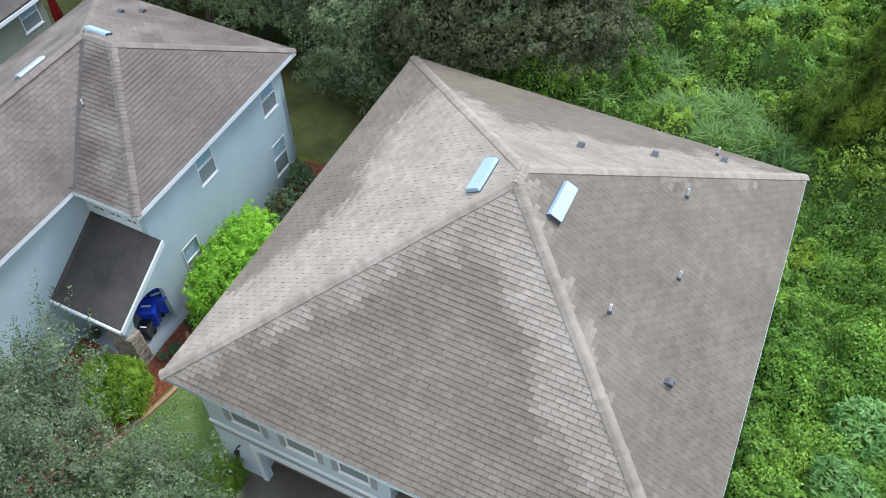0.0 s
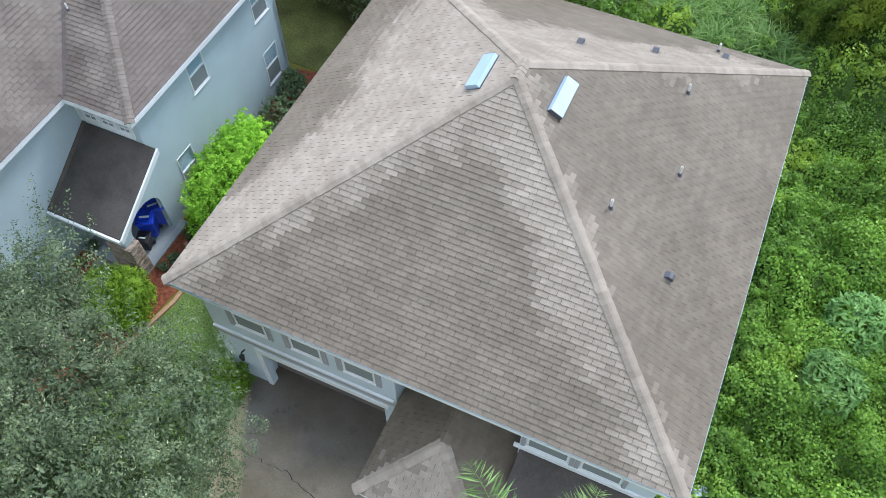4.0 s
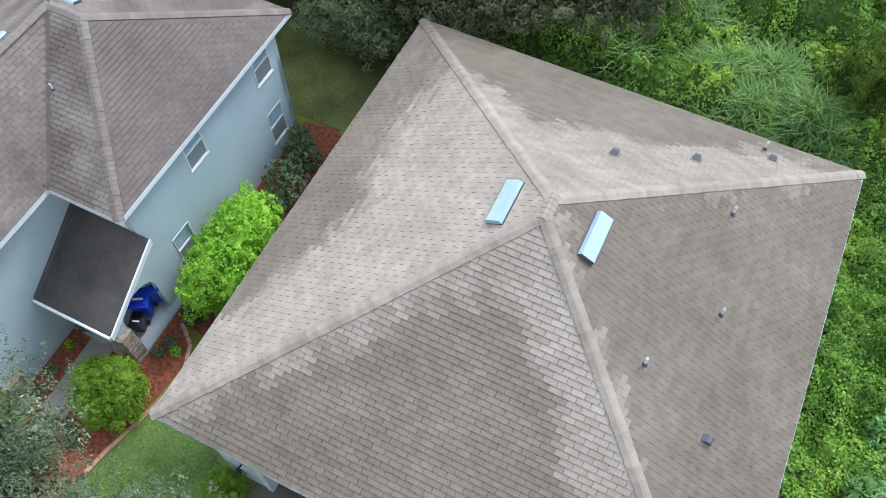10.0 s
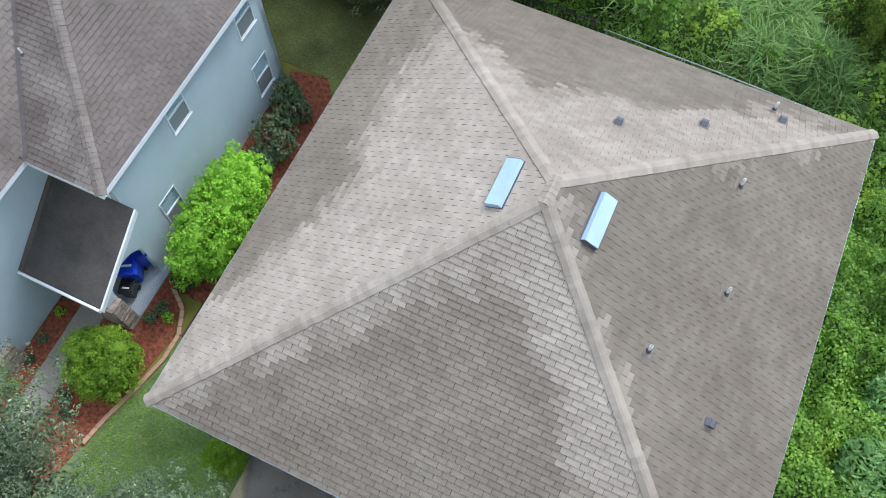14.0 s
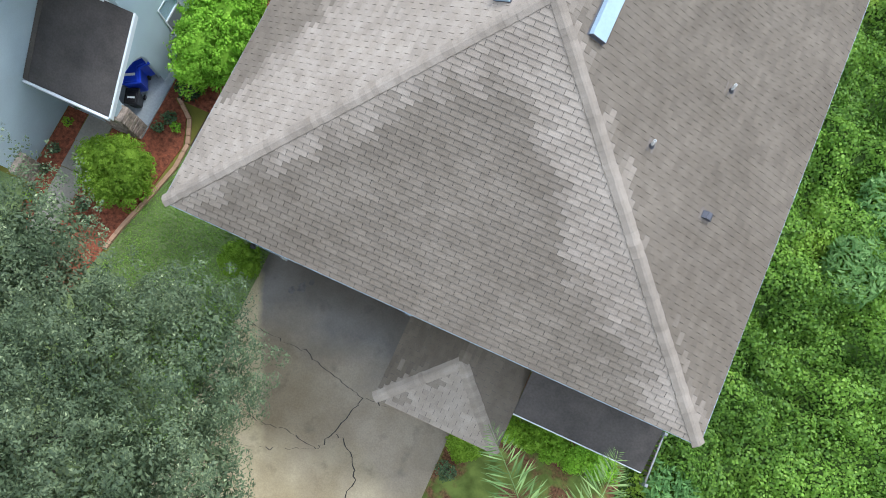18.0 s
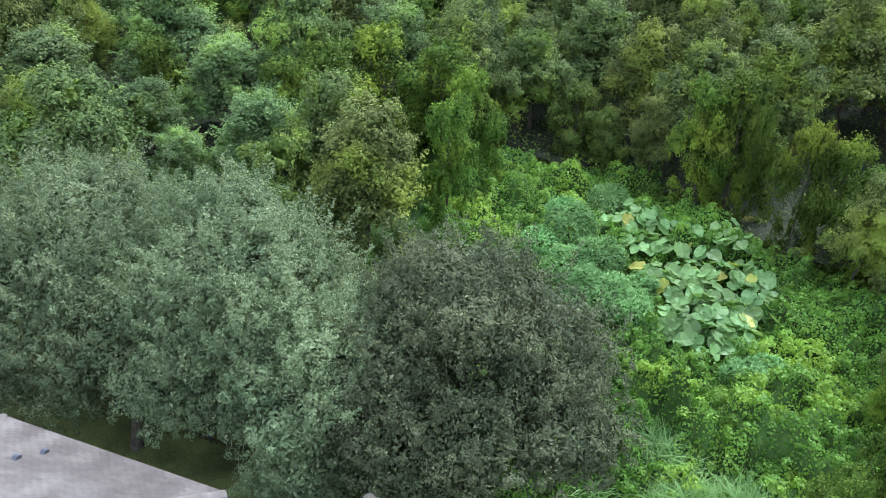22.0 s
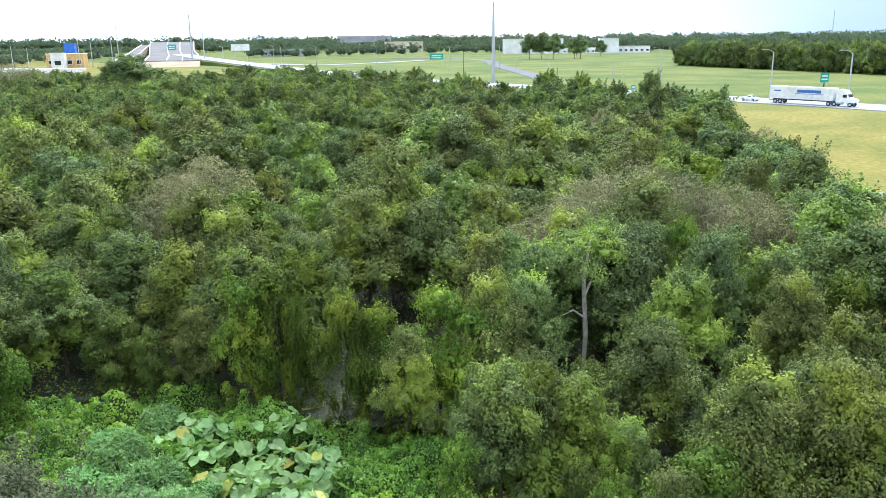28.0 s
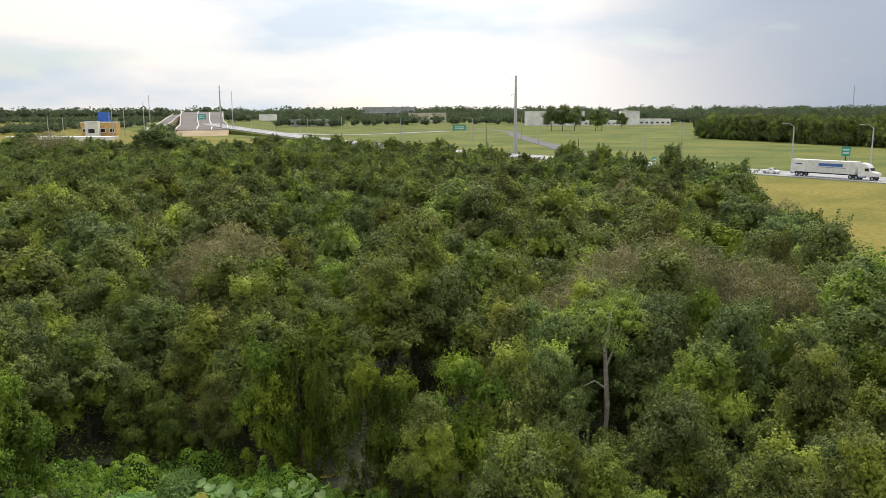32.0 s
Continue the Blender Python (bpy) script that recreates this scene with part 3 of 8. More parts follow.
def inside_of(blobs, rng, shrink=0.74, k=4, rough=0.16):
    """The dense, knobbly inside of the lobes of a crown."""
    d, f = BALLS[k]
    vs, fs = [], []
    for c, r in blobs:
        ph = rng.uniform(0, 6.28, 3)
        knob = 1 + rough * np.sin(d[:, 0] * 5 + ph[0]) * np.sin(d[:, 1] * 5 + ph[1]) + rough * 0.7 * np.sin(d[:, 2] * 9 + ph[2])
        fs.append(f + len(d) * len(vs))
        vs.append(np.array(c) + d * np.array(r) * (shrink * knob)[:, None])
    return np.concatenate(vs), np.concatenate(fs)


def blob_points(blobs, per_area, rng, low=-0.5, shell=(0.78, 1.06), up=0.5, mess=0.55, rugged=1.0):
    """Leaf places and facings over a heap of uneven lobes; places deep inside another lobe are left out."""
    spots, faces = [], []
    c = np.array([b[0] for b in blobs], float)
    r = np.array([b[1] for b in blobs], float)
    for i in range(len(blobs)):
        n = max(8, int(per_area * 4 * math.pi * (r[i].prod()) ** (2 / 3)))
        d = unit(rng.normal(size=(n, 3)))
        d = d[d[:, 2] > low - rng.uniform(0, 0.4, len(d))]
        ph = rng.uniform(0, 6.28, 6)
        lump = 1 + rugged * 0.13 * np.sin(d[:, 0] * 7 + ph[0]) * np.sin(d[:, 1] * 7 + ph[1]) + rugged * 0.10 * np.sin(d[:, 2] * 11 + ph[2]) * np.sin(d[:, 0] * 13 + ph[3])
        k = rng.uniform(shell[0], shell[1], len(d)) * lump
        p = c[i] + d * r[i] * k[:, None]
        inside = np.zeros(len(p), bool)
        for j in range(len(blobs)):
            if j != i:
                inside |= (((p - c[j]) / r[j]) ** 2).sum(1) < 0.5
        p, d = p[~inside], d[~inside]
        spots.append(p)
        faces.append(d + rng.normal(size=d.shape) * mess + np.array([0, 0, up]))
    return np.concatenate(spots), np.concatenate(faces)


def trunk_mesh(height, radius, limbs, rng, lean=0.06, fork=0.45, reach=0.3, bm=None):
    """A tapered trunk that wanders a little, with limbs that fork from it."""
    bm = bm or bmesh.new()
    k = 6
    pts = [Vector((rng.normal() * lean * height * i / k * 0.5, rng.normal() * lean * height * i / k * 0.5, height * i / k)) for i in range(k + 1)]
    pts[0] = Vector((0, 0, -0.05))
    rod(pts, [radius * (1.25 if i == 0 else 1 - 0.75 * i / k) for i in range(k + 1)], 8, bm)
    for j in range(limbs):
        f = rng.uniform(fork, 0.95)
        i = min(int(f * k), k - 1)
        base = pts[i].lerp(pts[i + 1], f * k - i)
        a = j * 2.4 + rng.uniform(-0.4, 0.4)
        ln = reach * height * rng.uniform(0.7, 1.25)
        mid = base + Vector((math.cos(a), math.sin(a), 0.55)) * ln * 0.5
        tip = base + Vector((math.cos(a), math.sin(a), 0.8 + rng.uniform(0, 0.4))) * ln
        r = radius * (1 - 0.75 * f) * 0.6
        rod([base, mid, tip], [r, r * 0.7, r * 0.25], 6, bm)
    return bm


# ---------------------------------------------------------------- ground, lawns, paving
ROAD_Z = 4.5


def road_side(x, y):
    return (x - 138.0) * 0.885 + (y - 168.0) * 0.465


def ground_z(x, y):
    f = min(max((road_side(x, y) + 92.0) / 78.0, 0.0), 1.0)
    return ROAD_Z * f * f * (3 - 2 * f)


def axis(lo, hi, fine):
    steps = [0.0]
    while steps[-1] < 4200:
        steps.append(steps[-1] + max(fine, steps[-1] * 0.09))
    return np.array([lo - s for s in steps[:0:-1]] + list(np.arange(lo, hi, fine)) + [hi + s for s in steps])


gx, gy = axis(-40.0, 180.0, 8.0), axis(-20.0, 300.0, 8.0)
X, Y = np.meshgrid(gx, gy, indexing="ij")
Z = np.vectorize(ground_z)(X, Y) - 0.02
idx = np.arange(X.size).reshape(X.shape)
quads = np.stack([idx[:-1, :-1], idx[1:, :-1], idx[1:, 1:], idx[:-1, 1:]], -1).reshape(-1, 4)
tagged(link("ground", raw_mesh("ground", np.stack([X, Y, Z], -1).reshape(-1, 3), quads, M_FIELD)), "mown green and straw-coloured grassland running to the horizon", "ground", kind="structure")

flat = lambda pts, z: prism(pts, z - 0.06, z)
tagged(part("lawn_front", flat([(-3.2, -18), (1.19, -18), (1.19, 0.5), (-0.2, 1.0), (-0.4, 2.6), (-2.56, 2.4), (-2.8, 0.7), (-3.25, -1.2)], 0.0), M_LAWN), "green front lawn with a few worn straw patches", "lawn", kind="structure")
tagged(part("side_soil", flat([(-2.56, 2.41), (-0.4, 2.61), (0.44, 2.61), (0.44, 8.9), (-2.45, 8.9)], 0.001), M_SOIL), "bare brown soil between the two houses", "soil", kind="structure")
tagged(part("border_soil", flat([(12.76, 0.41), (14.6, 0.41), (14.6, 17.8), (12.76, 17.8)], 0.001), M_SOIL), "bare soil along the house under the creeping vines", "soil", kind="structure")
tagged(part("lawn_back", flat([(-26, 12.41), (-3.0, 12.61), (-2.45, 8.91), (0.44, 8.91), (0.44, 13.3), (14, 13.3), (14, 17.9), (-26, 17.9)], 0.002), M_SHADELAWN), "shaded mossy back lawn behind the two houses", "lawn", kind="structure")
tagged(part("planting_bed", flat([(8.29, -18), (14.5, -18), (14.5, 0.4), (8.29, 0.4)], 0.002), M_BED), "mossy green bed with patches of fallen bark before the porch", "garden bed", kind="structure")
tagged(part("side_bed", flat([(-4.3, 3.6), (-2.5, 3.6), (-2.45, 8), (-2.5, 12.0), (-3.0, 12.6), (-4.3, 12.4)], 0.004), M_MULCH), "red bark mulch bed along the neighbouring wall", "garden bed", kind="structure")
tagged(part("mulch_bed", flat([(-5.0, -3.2), (-3.7, -3.2), (-3.35, -1.4), (-3.0, 0.6), (-2.75, 2.3), (-3.1, 3.2), (-3.9, 3.7), (-5.0, 2.0), (-5.0, 0.2)], 0.008), M_MULCH), "red bark mulch bed round a clipped bush", "garden bed", kind="structure")
tagged(part("mulch_strip", flat([(-6.6, -0.4), (-6.1, -2.0), (-5.75, -2.0), (-5.95, 2.3), (-6.6, 2.3)], 0.008), M_MULCH), "narrow red mulch strip beside the wall", "garden bed", kind="structure")
tagged(part("porch_slab", flat([(-6.6, 2.0), (-4.0, 2.0), (-4.0, 4.4), (-6.6, 4.4)], 0.06), M_SLAB), "grey concrete floor of the neighbouring porch", "porch floor", kind="structure")

tagged(part("lawn_side", flat([(-16, -18), (-3.21, -18), (-3.26, -1.6), (-5.0, -1.6), (-5.0, -2.01), (-6.0, -2.01), (-6.65, -0.7), (-16, -0.7)], -0.004), M_LAWN), "green lawn before the neighbouring house", "lawn", kind="structure")

# walkway in separate slabs
walkway = thing("walkway", (0, 0, 0), 0, "grey concrete walkway of separate slabs in a mulch bed", "walkway", kind="structure")
for i in range(6):
    y1 = 2.0 - i * 0.9
    x = -5.45 + 0.02 * i
    part("paving_slab", prism([(x - 0.42, y1 - 0.88), (x + 0.42, y1 - 0.88), (x + 0.42, y1), (x - 0.42, y1)], -0.05, 0.03), M_WALK, walkway)

# driveway in poured panels with cracks between them
driveway = thing("driveway", (0, 0, 0), 0, "cracked concrete driveway, damp and dark towards the garage", "driveway", kind="structure")
for py0, py1 in ((-18.0, -12.02), (-12.0, -6.02), (-6.0, 1.04)):
    part("concrete_panel", prism([(1.2, py0), (8.28, py0), (8.28, py1), (1.2, py1)], -0.1, 0.02), M_CONCRETE, driveway)


def crack(points, seed):
    rng = np.random.default_rng(seed)
    bm = bmesh.new()
    line = []
    for (ax, ay), (bx, by) in zip(points, points[1:]):
        for i in range(8):
            f = i / 8
            line.append((ax + (bx - ax) * f + rng.normal() * 0.03, ay + (by - ay) * f + rng.normal() * 0.03))
    line.append(points[-1])
    rows = []
    for i, (x, y) in enumerate(line):
        w = 0.018 * rng.uniform(0.5, 1.2)
        rows.append((bm.verts.new((x - w, y - w * 0.4, 0.026)), bm.verts.new((x + w, y + w * 0.4, 0.026))))
    for a, b in zip(rows, rows[1:]):
        bm.faces.new((a[0], a[1], b[1], b[0]))
    return part("crack", bm, M_CRACK, driveway, "dark open crack filled with dirt")


crack([(1.21, -1.6), (2.09, -1.73), (3.47, -1.75), (4.73, -2.08), (5.58, -2.25), (6.3, -2.2)], 1)
crack([(5.58, -2.25), (5.25, -3.43), (5.0, -4.1), (3.9, -4.6), (2.9, -4.9)], 2)
crack([(5.25, -3.43), (5.91, -3.77), (6.36, -4.41), (6.4, -6.0)], 3)
crack([(5.0, -4.1), (3.87, -4.01), (2.81, -4.06), (1.21, -3.9)], 4)

def stain(x, y, r, seed):
    rng = np.random.default_rng(seed)
    bm = bmesh.new()
    ring = [bm.verts.new((x + math.cos(k * math.tau / 28) * r * (1 + 0.3 * math.sin(k * 1.7 + seed)) * rng.uniform(0.85, 1.1), y + math.sin(k * math.tau / 28) * r * (1.2 + 0.3 * math.sin(k * 1.1)) * rng.uniform(0.85, 1.1), 0.0245)) for k in range(28)]
    bm.faces.new(ring)
    bmesh.ops.triangulate(bm, faces=bm.faces[:])
    return part("oil_stain", bm, M_OIL, driveway, "dark oil stain soaked into the concrete")


stain(2.55, -0.1, 0.13, 3)
stain(2.3, -0.3, 0.09, 4)
stain(2.75, 0.15, 0.08, 5)

# bed edging: single tan stones along a curve
edging = thing("bed_edging", (0, 0, 0), 0, "curved row of tan edging stones round the mulch", "edging", kind="structure")
curve_pts = [(-3.35, -1.5), (-3.2, -0.7), (-2.85, 0.6), (-2.62, 1.6), (-2.62, 2.4), (-2.95, 3.15), (-3.6, 3.65)]
stone_me = None
for (ax, ay), (bx, by) in zip(curve_pts, curve_pts[1:]):
    ln = math.hypot(bx - ax, by - ay)
    k = max(2, round(ln / 0.24))
    for i in range(k):
        f = (i + 0.5) / k
        bm = box(-0.5, -0.5, 0, 0.5, 0.5, 1, 0.08)
        bmesh.ops.scale(bm, vec=(ln / k * 0.95, 0.13, 0.11), verts=bm.verts)
        if stone_me is None:
            stone = part("edging_stone", bm, M_EDGING, edging)
            stone_me = stone.data
        else:
            bm.free()
            stone = link("edging_stone", stone_me, None, edging)
        stone.matrix_basis = pose(ax + (bx - ax) * f, ay + (by - ay) * f, -0.01, 0, 0, math.degrees(math.atan2(by - ay, bx - ax)))


# ---------------------------------------------------------------- houses
def wall(name, p0, p1, z0, z1, thick, openings, mat, parent):
    """A wall from p0 to p1 (its outer face on the right-hand side going along), with openings (u0, z0, u1, z1) right through it."""
    ln = math.hypot(p1[0] - p0[0], p1[1] - p0[1])
    us = sorted({0.0, ln, *[o[0] for o in openings], *[o[2] for o in openings]})
    zs = sorted({z0, z1, *[o[1] for o in openings], *[o[3] for o in openings]})
    bm = bmesh.new()
    for ua, ub in zip(us, us[1:]):
        for za, zb in zip(zs, zs[1:]):
            um, zm = (ua + ub) / 2, (za + zb) / 2
            if not any(o[0] < um < o[2] and o[1] < zm < o[3] for o in openings):
                box(ua, 0, za, ub, thick, zb, 0, bm)
    bmesh.ops.remove_doubles(bm, verts=bm.verts, dist=0.0005)
    doubles = {}
    for f in bm.faces:
        doubles.setdefault(tuple(round(c, 3) for c in f.calc_center_median()), []).append(f)
    bmesh.ops.delete(bm, geom=[f for fs in doubles.values() if len(fs) > 1 for f in fs], context="FACES_ONLY")
    ob = part(name, bm, mat, parent)
    ob.matrix_basis = pose(p0[0], p0[1], 0, 0, 0, math.degrees(math.atan2(p1[1] - p0[1], p1[0] - p0[0])))
    return ob


def window(host, u0, z0, u1, z1, bars=1, surround=None, blind=True, cols=0):
    """A sash window in the opening of a wall: frame, sill, meeting rail, panes, and a blind behind it."""
    w, h = u1 - u0, z1 - z0
    bm = bmesh.new()
    t = 0.045
    for b in ((0, -0.02, 0, w, 0.08, t), (0, -0.02, h - t, w, 0.08, h), (0, -0.02, t, t, 0.08, h - t), (w - t, -0.02, t, w, 0.08, h - t)):
        box(*b, 0.006, bm)
    win = part("window", bm, M_WHITE, host, "white-framed sash window")
    win.matrix_basis = pose(u0, 0.0, z0)
    part("sill", box(-0.03, -0.05, -0.045, w + 0.03, 0.04, -0.002, 0.008), M_WHITE, win)
    part("meeting_rail", box(t, 0.0, h / 2 - 0.03, w - t, 0.06, h / 2 + 0.03, 0.004), M_WHITE, win)
    for c in range(cols):
        x = w * (c + 1) / (cols + 1)
        part("glazing_bar", box(x - 0.018, -0.004, t, x + 0.018, 0.03, h - t), M_WHITE, win)
    for a, b in ((t, h / 2 - 0.03), (h / 2 + 0.03, h - t)):
        g = part("pane", box(t, 0.028, a, w - t, 0.034, b), M_GLASS, win)
        g.visible_shadow = False
    part("insect_screen", box(t + 0.004, 0.004, t + 0.004, w - t - 0.004, 0.01, h / 2 - 0.034), M_SCREEN, win, "grey insect screen over the lower sash")
    if blind:
        part("blind", box(t, 0.0365, h / 2 + 0.031, w - t, 0.043, h - t), M_BLIND, win, "half-drawn pale blind")
    if surround:
        for x0, x1 in ((-surround, -0.03), (w + 0.03, w + surround)):
            part("side_panel", box(x0, -0.03, -0.08, x1, -0.001, h + 0.05, 0.006), M_GREYTRIM, win, "grey painted side panel")
    return win


house = thing("house", (0, 0, 0), 0, "two-storey pale blue stucco house under a stained hipped shingle roof", "house")
W, D, EAVE, PITCH = 13.2, 13.8, 5.6, 0.586
IN = 0.45
front_open = [(0.9, 3.55, 1.85, 4.75), (2.6, 3.55, 3.5, 4.75), (4.15, 3.55, 5.05, 4.75), (1.35, 0.0, 5.2, 2.15), (9.15, 3.75, 10.2, 4.75), (10.5, 3.75, 11.5, 4.75), (5.62, 0.08, 8.98, 5.25)]
wall_front = wall("wall", (IN, IN), (W - IN, IN), 0, 5.45, 0.22, front_open, M_STUCCO, house)
wall_right = wall("wall", (W - IN, IN + 0.22), (W - IN, D - IN - 0.22), 0, 5.45, 0.22, [(3, 3.6, 4, 4.8), (8, 3.6, 9, 4.8)], M_STUCCO, house)
wall_back = wall("wall", (W - IN, D - IN), (IN, D - IN), 0, 5.45, 0.22, [(3, 3.6, 4.2, 4.8), (8, 3.6, 9.2, 4.8)], M_STUCCO, house)
wall_left = wall("wall", (IN, D - IN - 0.22), (IN, IN + 0.22), 0, 5.45, 0.22, [(4, 3.6, 5, 4.8)], M_STUCCO, house)
for o in front_open[:3]:
    window(wall_front, *o, surround=0.2)
for o in front_open[4:6]:
    window(wall_front, *o, surround=0.14)
for wl_ob, os_ in ((wall_right, [(3, 3.6, 4, 4.8), (8, 3.6, 9, 4.8)]), (wall_back, [(3, 3.6, 4.2, 4.8), (8, 3.6, 9.2, 4.8)]), (wall_left, [(4, 3.6, 5, 4.8)])):
    for o in os_:
        window(wl_ob, *o)
wall("wall", (6.07, IN + 0.82), (9.43, IN + 0.82), 0.07, 5.3, 0.15, [(1.1, 0.08, 2.05, 2.12)], M_STUCCO, house)
for x in (6.05, 9.43):
    part("return_wall", box(x - 0.02 if x < 7 else x, IN + 0.225, 0.07, x if x < 7 else x + 0.02, IN + 0.97, 5.3), M_STUCCO, house)
# near-black floor and filler box added to paint the unlit rooms behind glass
part("inner_floor", box(IN + 0.22, IN + 1.2, 2.7, W - IN - 0.22, D - IN - 0.22, 2.85), M_ROOMSHADE, house)
part("shade_filler", box(IN + 0.9, IN + 1.6, 0.05, W - IN - 0.9, D - IN - 0.9, 5.3), M_ROOMSHADE, house)
part("band", box(IN, IN - 0.05, 2.62, 6.0, IN - 0.002, 2.86, 0.01), M_GREYTRIM, house, "grey moulded band above the garage")
part("band", box(IN, IN - 0.07, 2.87, 6.0, IN - 0.002, 2.95, 0.01), M_WHITE, house)
part("band", box(9.3, IN - 0.06, 3.5, W - IN, IN - 0.002, 3.7, 0.01), M_WHITE, house)
part("garage_surround", box(1.62, IN - 0.04, 0.0, 1.79, IN - 0.002, 2.35, 0.01), M_WHITE, house)
part("garage_head", box(1.62, IN - 0.045, 2.16, 5.8, IN - 0.002, 2.4, 0.01), M_WHITE, house)
garage = part("garage_door", box(1.6, IN + 0.56, 0.03, 5.85, IN + 0.6, 2.3), M_GARAGE, house, "brown sectional garage door")
for r in range(4):
    for c in range(8):
        part("panel", box(1.87 + c * 0.47, IN + 0.548, 0.1 + r * 0.52, 2.27 + c * 0.47, IN + 0.559, 0.5 + r * 0.52, 0.004), M_GARAGE, garage)
part("garage_reveal", box(1.57, IN + 0.225, 0.02, 1.6, IN + 0.62, 2.3), M_STUCCO, house)
part("garage_reveal", box(5.85, IN + 0.225, 0.02, 5.88, IN + 0.62, 2.3), M_STUCCO, house)
part("garage_reveal", box(1.57, IN + 0.225, 2.16, 5.88, IN + 0.62, 2.2), M_STUCCO, house)
part("front_door", box(7.19, IN + 0.86, 0.16, 8.1, IN + 0.9, 2.18, 0.005), M_GARAGE, house)
lamp_ob = part("wall_lamp", rod([(1.2, IN - 0.02, 1.9), (1.2, IN - 0.16, 1.98), (1.2, IN - 0.2, 1.86)], [0.025, 0.025, 0.02]), M_BLACK, house, "black carriage lamp beside the garage")
part("lamp_glass", rod([(1.2, IN - 0.2, 1.58), (1.2, IN - 0.2, 1.62), (1.2, IN - 0.2, 1.84), (1.2, IN - 0.2, 1.9)], [0.03, 0.06, 0.085, 0.02], 6), M_BLACK, lamp_ob)

# eaves
RIDGE = 9.40
FRONT_TOP, BACK_TOP, MID = 6.42, 6.87, 6.55
RISE_OF = {"front": (RIDGE - EAVE) / FRONT_TOP, "back": (RIDGE - EAVE) / (D - BACK_TOP), "left": (RIDGE - EAVE) / MID, "right": (RIDGE - EAVE) / (W - MID)}
soffit = bmesh.new()
for b in ((0.04, 0.04, W - 0.04, IN + 0.1), (0.04, D - IN - 0.1, W - 0.04, D - 0.04), (0.04, IN + 0.1, IN + 0.1, D - IN - 0.1), (W - IN - 0.1, IN + 0.1, W - 0.04, D - IN - 0.1)):
    box(b[0], b[1], EAVE - 0.2, b[2], b[3], EAVE - 0.17, 0, soffit)
part("soffit", soffit, M_SOFFIT, house)
for a, b in (((0, 0), (W, 0.03)), ((0, D - 0.03), (W, D)), ((0, 0.031), (0.03, D - 0.031)), ((W - 0.03, 0.031), (W, D - 0.031))):
    part("fascia", box(a[0], a[1], EAVE - 0.21, b[0], b[1], EAVE - 0.03, 0.004), M_WHITE, house)

# porch roof, and the lean-to beside it
PX0, PX1, PY, PZ = 6.12, 9.45, -2.06, 3.0
PRUN = (PX1 - PX0) / 2
PTOP = PZ + PITCH * PRUN
part("porch_ceiling", box(PX0 + 0.05, PY + 0.05, PZ - 0.18, PX1 - 0.05, IN + 0.8, PZ - 0.12), M_SOFFIT, house)
for b in ((PX0, PY, PX1, PY + 0.03), (PX0, PY + 0.031, PX0 + 0.03, IN - 0.003), (PX1 - 0.03, PY + 0.031, PX1, IN - 0.003)):
    part("porch_fascia", box(b[0], b[1], PZ - 0.2, b[2], b[3], PZ - 0.03, 0.004), M_WHITE, house)
for x in (6.45, 9.1):
    post = part("porch_post", box(x - 0.13, -1.85, 0.0, x + 0.13, -1.59, PZ - 0.18, 0.012), M_WHITE, house)
    part("post_base", box(x - 0.19, -1.91, 0.0, x + 0.19, -1.53, 0.35, 0.015), M_WHITE, post)
part("porch_floor", box(6.1, -1.95, 0.0, 9.4, IN - 0.003, 0.06, 0.01), M_SLAB, house)
part("lean_to_roof", slab([(9.47, -0.95, 2.88), (12.95, -0.95, 2.88), (12.95, IN - 0.003, 3.42), (9.47, IN - 0.003, 3.42)], 0.1), M_LOWROOF, house, "dark lean-to roof over the front window")
part("lean_to_fascia", box(9.47, -0.98, 2.72, 12.95, -0.953, 2.86, 0.004), M_WHITE, house)


# roof fittings
def slope_pose(x, y, side, lift=0.0):
    """A pose on one of the four slopes: z out of the roof, y up the slope."""
    rise = RISE_OF[side]
    run, rz = {"right": (W - x, 90), "left": (x, -90), "back": (D - y, 180), "front": (y, 0)}[side]
    return pose(x, y, EAVE + rise * run + lift, 0, 0, rz) @ pose(0, 0, 0, math.degrees(math.atan(rise)), 0, 0)


